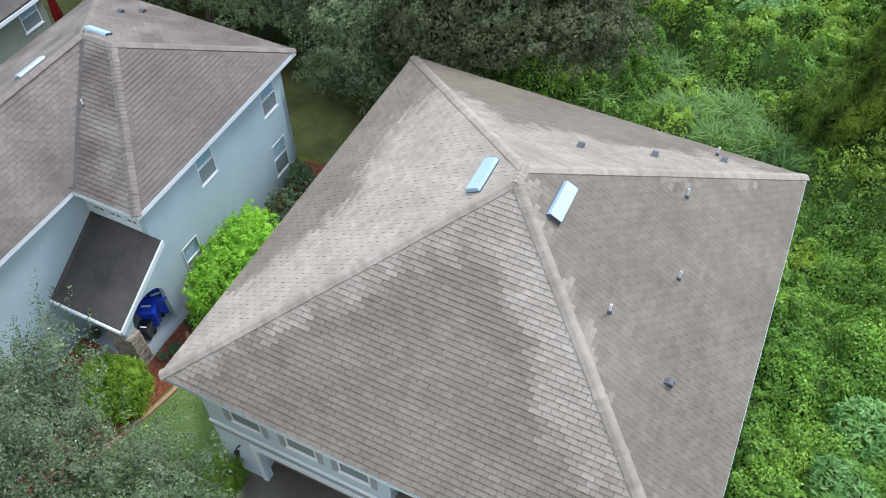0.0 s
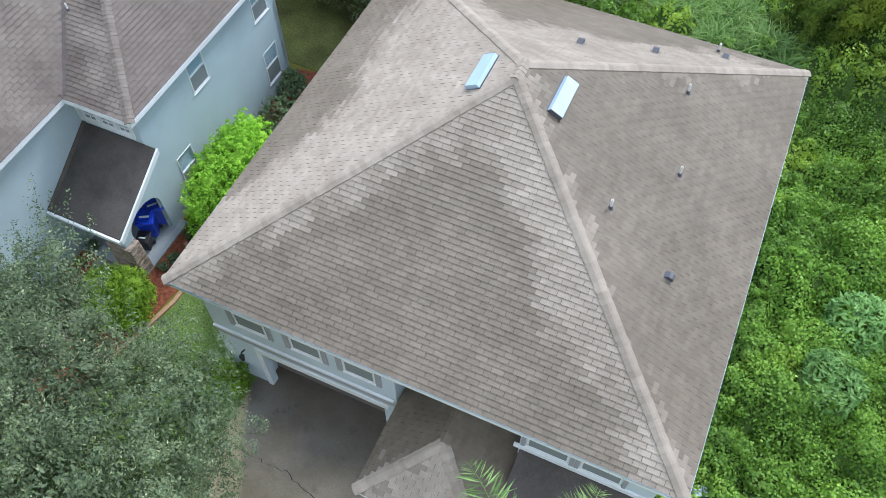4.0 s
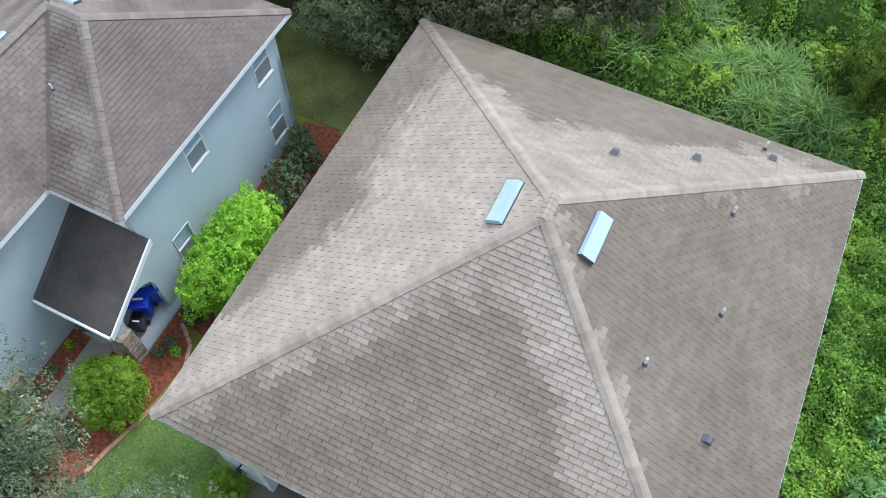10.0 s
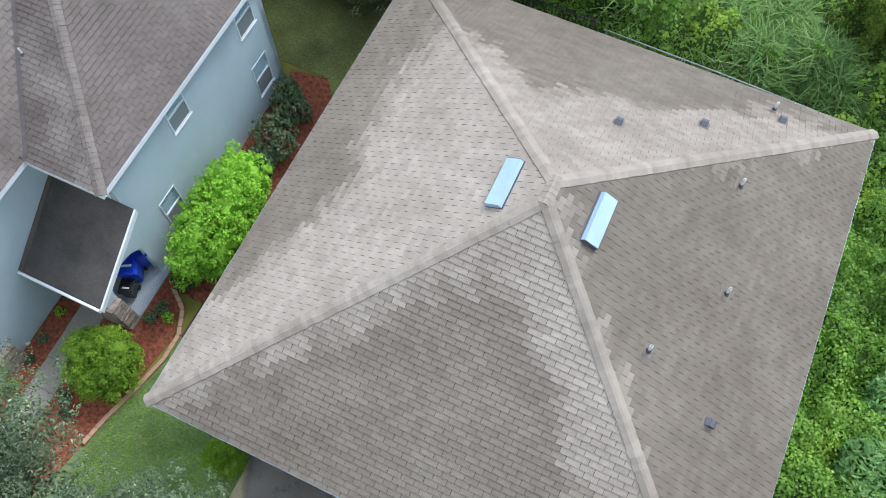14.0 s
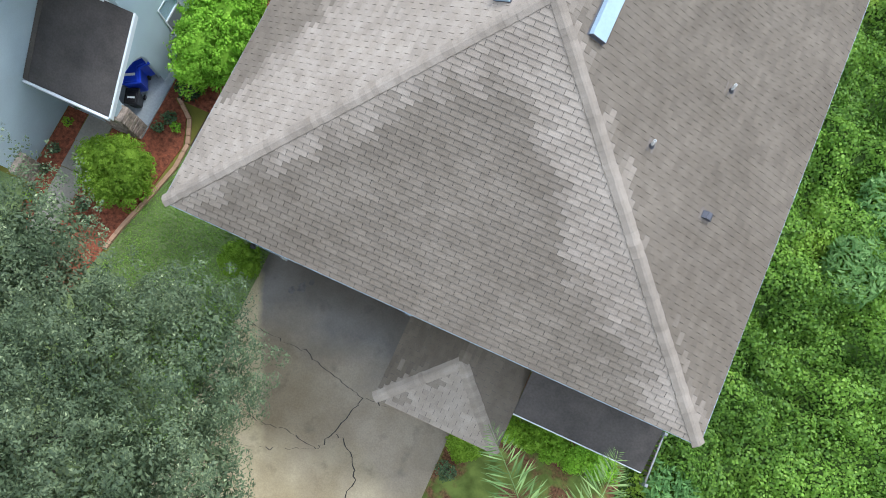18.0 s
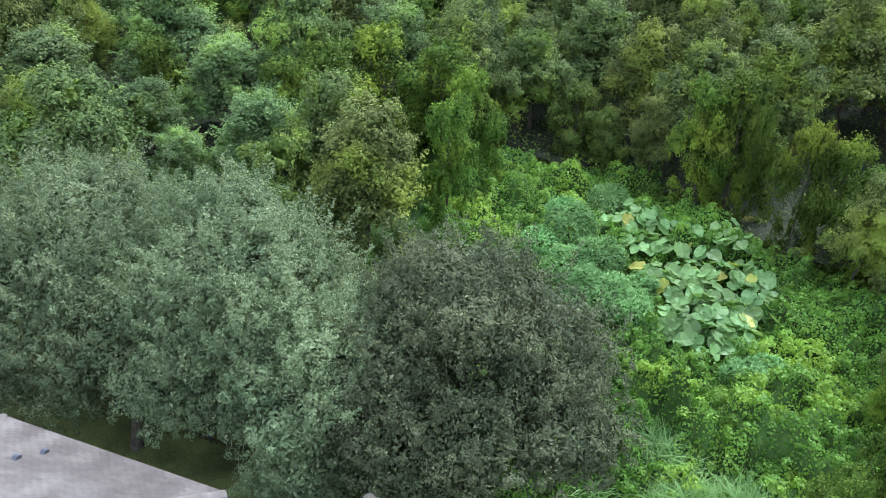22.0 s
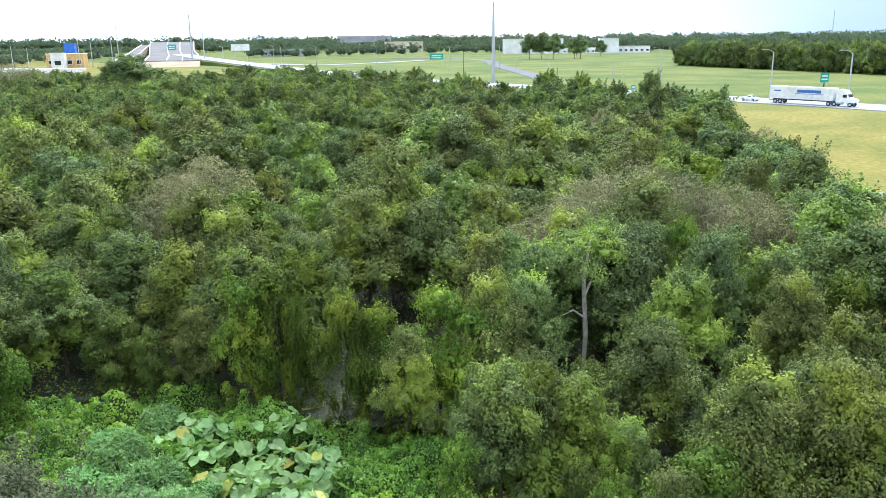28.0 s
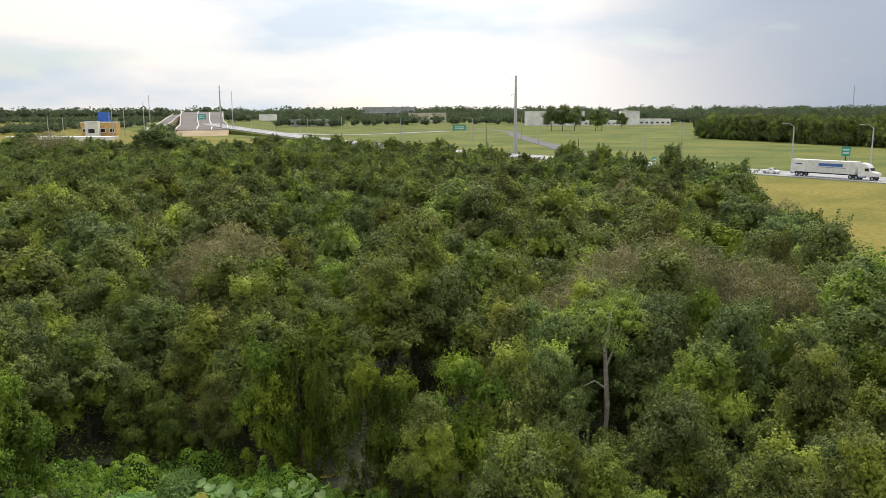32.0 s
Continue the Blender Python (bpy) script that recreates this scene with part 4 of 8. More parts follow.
def metal_vent():
    """An off-ridge vent: a low sheet-metal hood, open below, on a flange."""
    ob = thing("roof_vent", label="long galvanised off-ridge vent with the pale sky's reflection put into its colour", category="roof vent", group="metal ridge vents")
    ln, w = 1.16, 0.38
    prof = [(-w / 2, 0.075), (-w / 2, 0.12), (-w * 0.46, 0.135), (w * 0.40, 0.125), (w / 2, 0.03)]
    low_side = [(y + (0.008 if y < 0 else -0.008), z - 0.008) for y, z in prof[::-1]]
    bm = bmesh.new()
    rows = [[bm.verts.new((x, y, z)) for y, z in prof + low_side] for x in (-ln / 2 + 0.007, ln / 2 - 0.007)]
    k = len(rows[0])
    for i in range(k):
        bm.faces.new((rows[0][i], rows[1][i], rows[1][(i + 1) % k], rows[0][(i + 1) % k]))
    bmesh.ops.recalc_face_normals(bm, faces=bm.faces)
    part("hood", bm, M_SKYMETAL, ob)
    for x in (-ln / 2, ln / 2):
        s = 0.006
        bm = bmesh.new()
        va = [bm.verts.new((x - s, y, z)) for y, z in [(-w / 2 + 0.01, 0.02)] + prof[1:] + [(w / 2, 0.015)]]
        vb = [bm.verts.new((x + s, y, z)) for y, z in [(-w / 2 + 0.01, 0.02)] + prof[1:] + [(w / 2, 0.015)]]
        bm.faces.new(va)
        bm.faces.new(vb[::-1])
        for i in range(len(va)):
            j = (i + 1) % len(va)
            bm.faces.new((va[i], vb[i], vb[j], va[j]))
        # one cap is darker, holding the shade of the vent's mouth
        part("end_cap", bm, M_LEAD if x < 0 else M_SKYMETAL, ob)
    part("flange", box(-ln / 2 - 0.02, -w / 2 - 0.02, 0.012, ln / 2 + 0.02, w / 2 + 0.03, 0.018), M_LEAD, ob)
    part("louvre", box(-ln / 2 + 0.02, -w / 2 + 0.03, 0.02, ln / 2 - 0.02, -w / 2 + 0.04, 0.07), M_BLACK, ob)
    return ob


def vent_pipe(tall=0.32):
    ob = thing("vent_pipe", label="white plastic plumbing vent pipe with a dark collar", category="vent pipe", group="plumbing vents")
    bm = bmesh.new()
    ring = [(0.032, 0.0), (0.032, tall), (0.022, tall), (0.022, 0.1)]
    prev = None
    for r, z in ring:
        cur = [bm.verts.new((math.cos(k * math.tau / 14) * r, math.sin(k * math.tau / 14) * r, z)) for k in range(14)]
        if prev:
            for k in range(14):
                bm.faces.new((prev[k], prev[(k + 1) % 14], cur[(k + 1) % 14], cur[k]))
        prev = cur
    part("pipe", bm, M_PVC, ob)
    part("bore", rod([(0, 0, 0.09), (0, 0, 0.11)], [0.021, 0.021], 12), M_BLACK, ob)
    part("collar", rod([(0, 0, 0), (0, 0, 0.03), (0, 0, 0.1)], [0.075, 0.055, 0.036], 14), M_LEAD, ob)
    fl = part("flashing", box(-0.14, -0.14, -0.004, 0.14, 0.17, 0.008), M_FLASH, ob)
    fl.matrix_basis = pose(0, 0, 0, math.degrees(math.atan(PITCH)), 0, 0)
    return ob


def box_vent():
    k = 0.82
    ob = thing("exhaust_vent", label="small dark hooded exhaust vent on the shingles", category="roof vent", group="exhaust vents")
    bm = bmesh.new()
    prof = [(y * k, z * k) for y, z in ((-0.13, 0.03), (-0.13, 0.12), (-0.05, 0.165), (0.06, 0.15), (0.15, 0.02))]
    rows = [[bm.verts.new((x, y, z)) for y, z in prof] for x in (-0.1 * k, 0.1 * k)]
    for i in range(4):
        bm.faces.new((rows[0][i], rows[1][i], rows[1][i + 1], rows[0][i + 1]))
    bm.faces.new(rows[0][::-1])
    bm.faces.new(rows[1])
    part("hood", bm, M_LEAD, ob)
    part("mouth", box(-0.07, -0.112, 0.02, 0.07, -0.108, 0.085), M_BLACK, ob)
    part("flange", box(-0.14, -0.15, 0.004, 0.14, 0.18, 0.01), M_FLASH, ob)
    return ob


VENT_L, VENT_R = (5.62, 6.68), (7.6, 6.72)
va = metal_vent()
va.matrix_basis = slope_pose(VENT_L[0], VENT_L[1], "left", 0.01)
copy_thing(va, slope_pose(VENT_R[0], VENT_R[1], "right", 0.01))
vp = vent_pipe()
vp.matrix_basis = pose(10.2, 9.68, EAVE + RISE_OF["right"] * (W - 10.2) + 0.005, 0, 0, 90)
for x, y in ((10.72, 7.2), (9.53, 5.02)):
    copy_thing(vp, pose(x, y, EAVE + RISE_OF["right"] * (W - x) + 0.005, 0, 0, 90))
copy_thing(vp, pose(10.55, 13.05, EAVE + RISE_OF["back"] * (D - 13.05) + 0.005, 0, 0, 180))
bv = box_vent()
bv.matrix_basis = slope_pose(11.28, 4.45, "right", 0.01)
for x, y in ((7.16, 9.75), (8.98, 11.05), (10.79, 12.6)):
    copy_thing(bv, slope_pose(x, y, "back", 0.01))

# ---------------------------------------------------------------- neighbouring house
nb = thing("neighbouring_house", (0, 0, 0), 0, "two-storey grey-blue stucco house with brown shingle hips and an arched porch", "house")
NR = -4.3
n_open = [(2.55, 3.75, 3.4, 5.05), (6.2, 3.75, 7.05, 5.05), (0.85, 0.8, 1.65, 2.3), (6.2, 0.8, 7.05, 2.3)]
n_right = wall("wall", (NR, 4.35), (NR, 11.9), 0, 5.45, 0.22, n_open, M_STUCCO_N, nb)
for o in n_open:
    window(n_right, *o)
n_front = wall("wall", (-6.62, 4.35), (NR - 0.22, 4.35), 0, 5.45, 0.22, [(0.25, 4.28, 0.75, 4.66), (0.9, 4.28, 1.4, 4.66), (1.55, 4.28, 2.0, 4.66)], M_STUCCO_N, nb)
for o in ((0.25, 4.28, 0.75, 4.66), (0.9, 4.28, 1.4, 4.66), (1.55, 4.28, 2.0, 4.66)):
    window(n_front, *o, cols=1, blind=False)
part("frieze", box(-6.6, 4.315, 4.7, NR - 0.23, 4.347, 5.42, 0.006), M_WHITE, nb)
part("frieze", box(-6.6, 4.315, 4.1, NR - 0.23, 4.347, 4.2, 0.006), M_WHITE, nb)
for u0, u1 in ((0.02, 0.22), (0.79, 0.86), (1.44, 1.51), (2.04, 2.1)):
    part("frieze", box(-6.62 + u0, 4.315, 4.205, -6.62 + u1, 4.347, 4.695), M_WHITE, nb)
wall("wall", (-6.62, -0.55), (-6.62, 4.345), 0, 5.45, 0.22, [], M_STUCCO_N, nb)
wall("wall", (-12, -0.55), (-6.845, -0.55), 0, 5.45, 0.22, [(1, 0.9, 2.2, 2.3)], M_STUCCO_N, nb)
wall("wall", (NR, 11.905), (-12, 11.905), 0, 5.45, 0.22, [(2, 3.6, 3, 4.9)], M_STUCCO_N, nb)
wall("wall", (-12, 11.68), (-12, -0.32), 0, 5.45, 0.22, [], M_STUCCO_N, nb)
# added near-black box, painting the neighbour's rooms as unlit
part("shade_filler", box(-11.4, 5.2, 0.05, -5.2, 11.2, 5.3), M_ROOMSHADE, nb)
# arched porch: side wall with an opening under an arch
pw = bmesh.new()
roof_at = lambda y: 2.42 + (y - 1.78) * 0.574
arc = [(3.2 - 0.75 * math.cos(q), 1.65 + 0.6 * math.sin(q)) for q in np.linspace(0, math.pi, 11)]
cells = [[(2.05, 0), (2.45, 0), (2.45, roof_at(2.45)), (2.05, roof_at(2.05))], [(3.95, 0), (4.34, 0), (4.34, roof_at(4.34)), (3.95, roof_at(3.95))]]
cells += [[p, q, (q[0], roof_at(q[0])), (p[0], roof_at(p[0]))] for p, q in zip(arc, arc[1:])]
for cell in cells:
    fa = [pw.verts.new((NR - 0.16, y, z)) for y, z in cell]
    fb = [pw.verts.new((NR + 0.04, y, z)) for y, z in cell]
    pw.faces.new(fa[::-1])
    pw.faces.new(fb)
    pw.faces.new((fa[0], fa[1], fb[1], fb[0]))
    if len(pw.faces) < 8:
        pw.faces.new((fa[1], fa[2], fb[2], fb[1]))
        pw.faces.new((fa[3], fa[0], fb[0], fb[3]))
bmesh.ops.remove_doubles(pw, verts=pw.verts, dist=0.002)
part("porch_arch", pw, M_STUCCO_N, nb, "stucco porch wall with a low arch")
part("porch_roof", slab([(-6.6, 1.78, 2.55), (-3.84, 1.78, 2.55), (-3.84, 4.34, 4.02), (-6.6, 4.34, 4.02)], 0.1), M_LOWROOF, nb, "plain dark lean-to porch roof")
part("flashing", slab([(-6.6, 1.78, 2.575), (-6.45, 1.78, 2.575), (-6.45, 4.34, 4.045), (-6.6, 4.34, 4.045)], 0.02), M_DECK, nb)
part("porch_barge", slab([(-3.839, 1.75, 2.58), (-3.779, 1.75, 2.58), (-3.779, 4.34, 4.06), (-3.839, 4.34, 4.06)], 0.2), M_WHITE, nb, "white painted barge board")
part("porch_gutter", box(-6.6, 1.69, 2.39, -3.85, 1.77, 2.53, 0.01), M_WHITE, nb)
# stone-faced column, in rough ledge stones
column = part("stone_column", box(-4.95, 1.95, 0.0, -4.05, 2.42, 1.55), M_STONE, nb, "column faced with tan ledge stones")
part("column_shaft", box(-4.8, 2.02, 1.56, -4.2, 2.36, 2.44, 0.01), M_STUCCO_N, nb)
veneer = part("stone_base", box(-6.6, -0.62, 0.0, -6.4, 0.0, 1.0), M_STONE, nb, "ledge-stone base of the wing")
rng = np.random.default_rng(5)
for host, face in ((column, (-4.95, 1.95, -4.05, 2.42, 1.5)), (veneer, (-6.6, -0.62, -6.4, 0.0, 0.95))):
    x0, y0, x1, y1, top = face
    z = 0.0
    while z < top:
        h = rng.uniform(0.07, 0.13)
        for (ax, ay, bx, by) in ((x0, y0, x1, y0), (x1, y0, x1, y1)):
            ln = math.hypot(bx - ax, by - ay)
            u = 0.0
            while u < ln - 0.05:
                w = min(rng.uniform(0.14, 0.34), ln - u)
                d = rng.uniform(0.02, 0.05)
                if ax == bx:
                    part("ledge_stone", box(ax + 0.001, ay + u + 0.006, z + 0.006, ax + d, ay + u + w - 0.006, z + h - 0.006, 0.006), M_STONE, host)
                else:
                    part("ledge_stone", box(ax + u + 0.006, ay - d, z + 0.006, ax + u + w - 0.006, ay - 0.001, z + h - 0.006, 0.006), M_STONE, host)
                u += w
        z += h
# eaves of the neighbour
for a in (((-3.88, 3.87), (-3.84, 12.38)), ((-6.28, 3.87), (-3.885, 3.91)), ((-6.24, -1.0), (-6.2, 3.865)), ((-12.4, 12.34), (-3.885, 12.38))):
    part("fascia", box(a[0][0], a[0][1], EAVE - 0.2, a[1][0], a[1][1], EAVE - 0.02, 0.004), M_WHITE, nb)
part("soffit", box(-4.32, 3.92, EAVE - 0.18, -3.885, 12.33, EAVE - 0.15), M_SOFFIT, nb)
part("soffit", box(-6.62, -1.0, EAVE - 0.18, -6.245, 3.86, EAVE - 0.15), M_SOFFIT, nb)
copy_thing(va, pose(-8.37, 8.45, 7.48, 25.6, 0, 180)).scale = (0.75, 0.8, 0.7)
copy_thing(va, pose(-9.0, 6.2, 7.46, 28.5, 0, -90)).scale = (0.9, 0.8, 0.7)
copy_thing(vp, pose(-7.2, 6.08, 6.74, 0, 0, 0)).scale = (0.8, 0.8, 0.8)
copy_thing(bv, pose(-8.55, 7.02, 7.23, 27.5, 0, 0))
copy_thing(bv, pose(-9.7, 10.65, 6.42, 25.6, 0, 180))
copy_thing(bv, pose(-9.4, 11.3, 6.11, 25.6, 0, 180))


# ---------------------------------------------------------------- bins by the porch
def wheelie_bin(label, at, turn, lid_mat, body_mat):
    ob = thing("wheelie_bin", at, turn, label, "bin", "bins on the porch")
    bm = bmesh.new()
    for z, s, t in ((0.08, 0.2, 0.22), (0.98, 0.28, 0.33)):
        for x, y in ((-s, -t), (s, -t), (s, t), (-s, t)):
            bm.verts.new((x, y, z))
    v = bm.verts[:]
    bm.faces.new(v[3::-1])
    bm.faces.new(v[4:8])
    for i in range(4):
        j = (i + 1) % 4
        bm.faces.new((v[i], v[j], v[4 + j], v[4 + i]))
    bmesh.ops.bevel(bm, geom=bm.edges[:], offset=0.03, segments=2, affect="EDGES")
    part("body", bm, body_mat, ob)
    lid = part("lid", box(-0.31, -0.37, 0.99, 0.31, 0.36, 1.06, 0.03), lid_mat, ob)
    part("lid_rib", box(-0.22, -0.3, 1.055, 0.22, 0.2, 1.085, 0.02), lid_mat, lid)
    part("notice", box(-0.16, -0.12, 1.086, 0.16, -0.04, 1.09), M_WHITE, lid, "pale raised lettering as a bar")
    part("handle", rod([(-0.25, 0.4, 0.93), (0.25, 0.4, 0.93)], [0.018, 0.018]), M_BLACK, ob)
    for x in (-0.24, 0.24):
        wh = part("wheel", rod([(x - 0.03, 0.27, 0.12), (x + 0.03, 0.27, 0.12)], [0.12, 0.12], 16), M_BLACK, ob)
        part("hub", rod([(x - 0.035, 0.27, 0.12), (x + 0.035, 0.27, 0.12)], [0.04, 0.04], 8), M_LEAD, wh)
    return ob


wheelie_bin("blue plastic wheelie bin with a closed lid", (-4.78, 3.5, 0.06), 30, M_BIN, M_BIN)
wheelie_bin("blue plastic wheelie bin against the porch wall", (-4.85, 4.0, 0.06), 50, M_BIN, M_BIN)
wheelie_bin("small black wheelie bin beside the blue ones", (-4.6, 2.95, 0.06), 20, M_BLACK, M_BLACK).scale = (0.7, 0.7, 0.62)

# ---------------------------------------------------------------- third house, umbrella and side gate
third = thing("olive_house", (0, 0, 0), 0, "two-storey olive stucco house beyond the neighbouring roof", "house")
t_wall = wall("wall", (-15, -1.0), (-15, 11.6), 0, 5.3, 0.22, [(11.4, 4.05, 12.3, 5.15)], M_OLIVE, third)
window(t_wall, 11.4, 4.05, 12.3, 5.15)
wall("wall", (-15.22, 11.6), (-24, 11.6), 0, 5.3, 0.22, [], M_OLIVE, third)
wall("wall", (-24, 11.38), (-24, -1.0), 0, 5.3, 0.22, [], M_OLIVE, third)
wall("wall", (-23.78, -1.0), (-15.22, -1.0), 0, 5.3, 0.22, [], M_OLIVE, third)
t_e, t_r = 5.42, 7.8
for q in ([(-14.55, -1.45, t_e), (-14.55, 12.05, t_e), (-19.5, 7.1, t_r), (-19.5, 3.5, t_r)], [(-14.55, 12.05, t_e), (-24.45, 12.05, t_e), (-19.5, 7.1, t_r)],
          [(-24.45, 12.05, t_e), (-24.45, -1.45, t_e), (-19.5, 3.5, t_r), (-19.5, 7.1, t_r)], [(-24.45, -1.45, t_e), (-14.55, -1.45, t_e), (-19.5, 3.5, t_r)]):
    part("roof_slope", slab(q, 0.08), M_LOWROOF, third, "brown shingled roof slope")
part("fascia", box(-14.56, -1.45, t_e - 0.24, -14.53, 12.05, t_e - 0.085, 0.004), M_WHITE, third)
part("soffit", box(-14.98, -1.4, t_e - 0.2, -14.57, 12.0, t_e - 0.17), M_SOFFIT, third)

brolly = thing("garden_umbrella", (-18.55, 14.5, 0), 0, "closed red canvas garden umbrella on a pole", "umbrella")
part("pole", rod([(0, 0, 0), (0, 0, 2.7)], [0.025, 0.02]), M_POLE, brolly)
bm = bmesh.new()
rings = []
for z, r in ((0.75, 0.17), (1.3, 0.19), (2.0, 0.13), (2.6, 0.03)):
    rings.append([bm.verts.new((math.cos(k * math.tau / 16) * r * (1.25 if k % 2 else 0.8), math.sin(k * math.tau / 16) * r * (1.25 if k % 2 else 0.8), z)) for k in range(16)])
for a, b in zip(rings, rings[1:]):
    for k in range(16):
        bm.faces.new((a[k], a[(k + 1) % 16], b[(k + 1) % 16], b[k]))
bm.faces.new(rings[-1])
part("canopy", bm, M_RED, brolly, "folded red canvas canopy")
part("base", rod([(0, 0, 0), (0, 0, 0.06), (0, 0, 0.09)], [0.26, 0.26, 0.05], 20), M_LEAD, brolly)

cabinet = thing("utility_cabinet", (14.23, 2.22, 0), 22, "pale blue-grey metal utility cabinet among the vines", "utility cabinet")
part("body", box(-0.2, -0.13, 0.0, 0.2, 0.13, 0.96, 0.012), M_PALEMETAL, cabinet)
lid = part("lid", box(-0.22, -0.15, 0.965, 0.22, 0.15, 1.0, 0.01), M_PALEMETAL, cabinet)
part("seam", box(-0.012, -0.145, 1.001, 0.012, 0.145, 1.006), M_LEAD, lid)
part("seam", box(-0.21, -0.01, 1.001, -0.013, 0.01, 1.006), M_LEAD, lid)
part("seam", box(0.013, -0.01, 1.001, 0.21, 0.01, 1.006), M_LEAD, lid)
part("hasp", box(-0.03, -0.145, 0.86, 0.03, -0.132, 0.94, 0.004), M_LEAD, cabinet)
gate = thing("side_gate", (0, 0, 0), 0, "low weathered picket gate at the house's front corner", "gate")
for i in range(9):
    part("picket", box(13.53, -1.05 + i * 0.145, 0.05, 13.555, -0.96 + i * 0.145, 1.15, 0.004), M_GARAGE, gate)
for z in (0.3, 1.0):
    part("rail", box(13.557, -1.1, z, 13.6, 0.28, z + 0.09, 0.005), M_RAIL, gate)
for y in (-1.16, 0.3):
    part("post", box(13.53, y - 0.045, 0.0, 13.62, y + 0.045, 1.3, 0.008), M_RAIL, gate)

# ---------------------------------------------------------------- fence behind the gardens
fence = thing("fence", (0, 0, 0), 0, "dark metal picket fence along the back gardens", "fence")
post_me = picket_me = None
x = -14.0
while x <= 4.9:
    y = 17.85
    if picket_me is None:
        ob = part("picket", box(-0.011, -0.011, 0.06, 0.011, 0.011, 1.35), M_FENCE, fence)
        picket_me = ob.data
        po = part("post", box(-0.035, -0.035, 0, 0.035, 0.035, 1.45, 0.006), M_FENCE, fence)
        post_me = po.data
        po.location = (x, y, 0)
    else:
        ob = link("picket", picket_me, None, fence)
    ob.location = (x + 0.06, y, 0)
    k = round((x + 14.0) / 0.13)
    if k % 18 == 0 and k:
        link("post", post_me, None, fence).location = (x, y, 0)
    x += 0.13
for z in (0.25, 1.2):
    part("rail", box(-14, 17.83, z, 4.95, 17.87, z + 0.04), M_FENCE, fence)
rail = thing("boundary_rail", (0, 0, 0), 0, "weathered grey top rail on posts above the reeds", "rail")
part("top_rail", rod([(5.2, 17.55, 1.36), (9.4, 17.45, 1.38), (13.55, 17.3, 1.36)], [0.022] * 3), M_RAIL, rail)
for x in (5.3, 8.0, 10.8, 13.5):
    part("post", rod([(x, 17.55 - (x - 5.2) * 0.03, 0), (x, 17.55 - (x - 5.2) * 0.03, 1.36)], [0.035, 0.03]), M_RAIL, rail)


# ---------------------------------------------------------------- plants
def tree_thing(name, label, category, group, trunk_bm, bark, crown_me, at, turn, scale=1.0, crown_label=""):
    ob = thing(name, at, turn, label, category, group)
    part("trunk", trunk_bm, bark, ob)
    link("crown", crown_me, None, ob, crown_label)
    ob.scale = (scale, scale, scale)
    return ob


def crown_blobs(rng, count, spread, z0, z1, size, flat=0.8):
    blobs = []
    for i in range(count):
        a, f = i * 2.4 + rng.uniform(-0.5, 0.5), math.sqrt((i + 0.5) / count)
        z = z0 + (z1 - z0) * (1 - f * f * 0.75) * rng.uniform(0.75, 1.05)
        s = size * rng.uniform(0.7, 1.25)
        blobs.append(((math.cos(a) * f * spread, math.sin(a) * f * spread, z), (s, s, s * flat)))
    for i in range(max(3, count // 3)):
        a = i * 2.1 + rng.uniform(0, 1)
        s = size * rng.uniform(0.8, 1.2)
        blobs.append(((math.cos(a) * spread * 0.75, math.sin(a) * spread * 0.75, z0 + (z1 - z0) * rng.uniform(0.05, 0.4)), (s, s, s)))
    return blobs


def clumped(blobs, rng, radius, density, count, leaf, fill=8.0, fill_leaf=0.3, low=-0.8, up=0.7, droop=0.0, mess=0.14, bare=0.0):
    """Leaves in small domed clumps over the lobes of a crown, with darker filling behind them: places, facings, sizes."""
    c, d = blob_points(blobs, density, rng, low=low, shell=(0.84, 1.16), up=0.0, mess=0.12)
    if bare:
        wave = np.sin(c[:, 0] * 2.3 + c[:, 2] * 1.1) * np.sin(c[:, 1] * 2.1 - c[:, 2] * 1.7) + rng.normal(size=len(c)) * 0.3
        c, d = c[wave > bare - 1.0], d[wave > bare - 1.0]
    ax = unit(unit(d) * 0.7 + np.array([0, 0, up]))
    r = radius * rng.uniform(0.6, 1.35, len(c))
    u = unit(rng.normal(size=(len(c), count, 3)).reshape(-1, 3)).reshape(len(c), count, 3)
    dot = (u * ax[:, None]).sum(2, keepdims=True)
    u = np.where(dot < -0.15, u - 2 * dot * ax[:, None], u)
    p = c[:, None] + u * (r[:, None, None] * rng.uniform(0.55, 1.1, (len(c), count, 1)))
    p[..., 2] -= droop * r[:, None] * rng.uniform(0, 1, (len(c), count)) ** 2
    f = u + ax[:, None] * 0.4 + rng.normal(size=u.shape) * mess
    p, f = p.reshape(-1, 3), f.reshape(-1, 3)
    s = np.full(len(p), leaf)
    if not fill:
        return p, f, s
    ip, jf = blob_points(blobs, fill, rng, low=-1.1, shell=(0.5, 0.86), up=0.2, mess=0.5)
    return np.concatenate([p, ip]), np.concatenate([f, jf]), np.concatenate([s, np.full(len(ip), fill_leaf)])


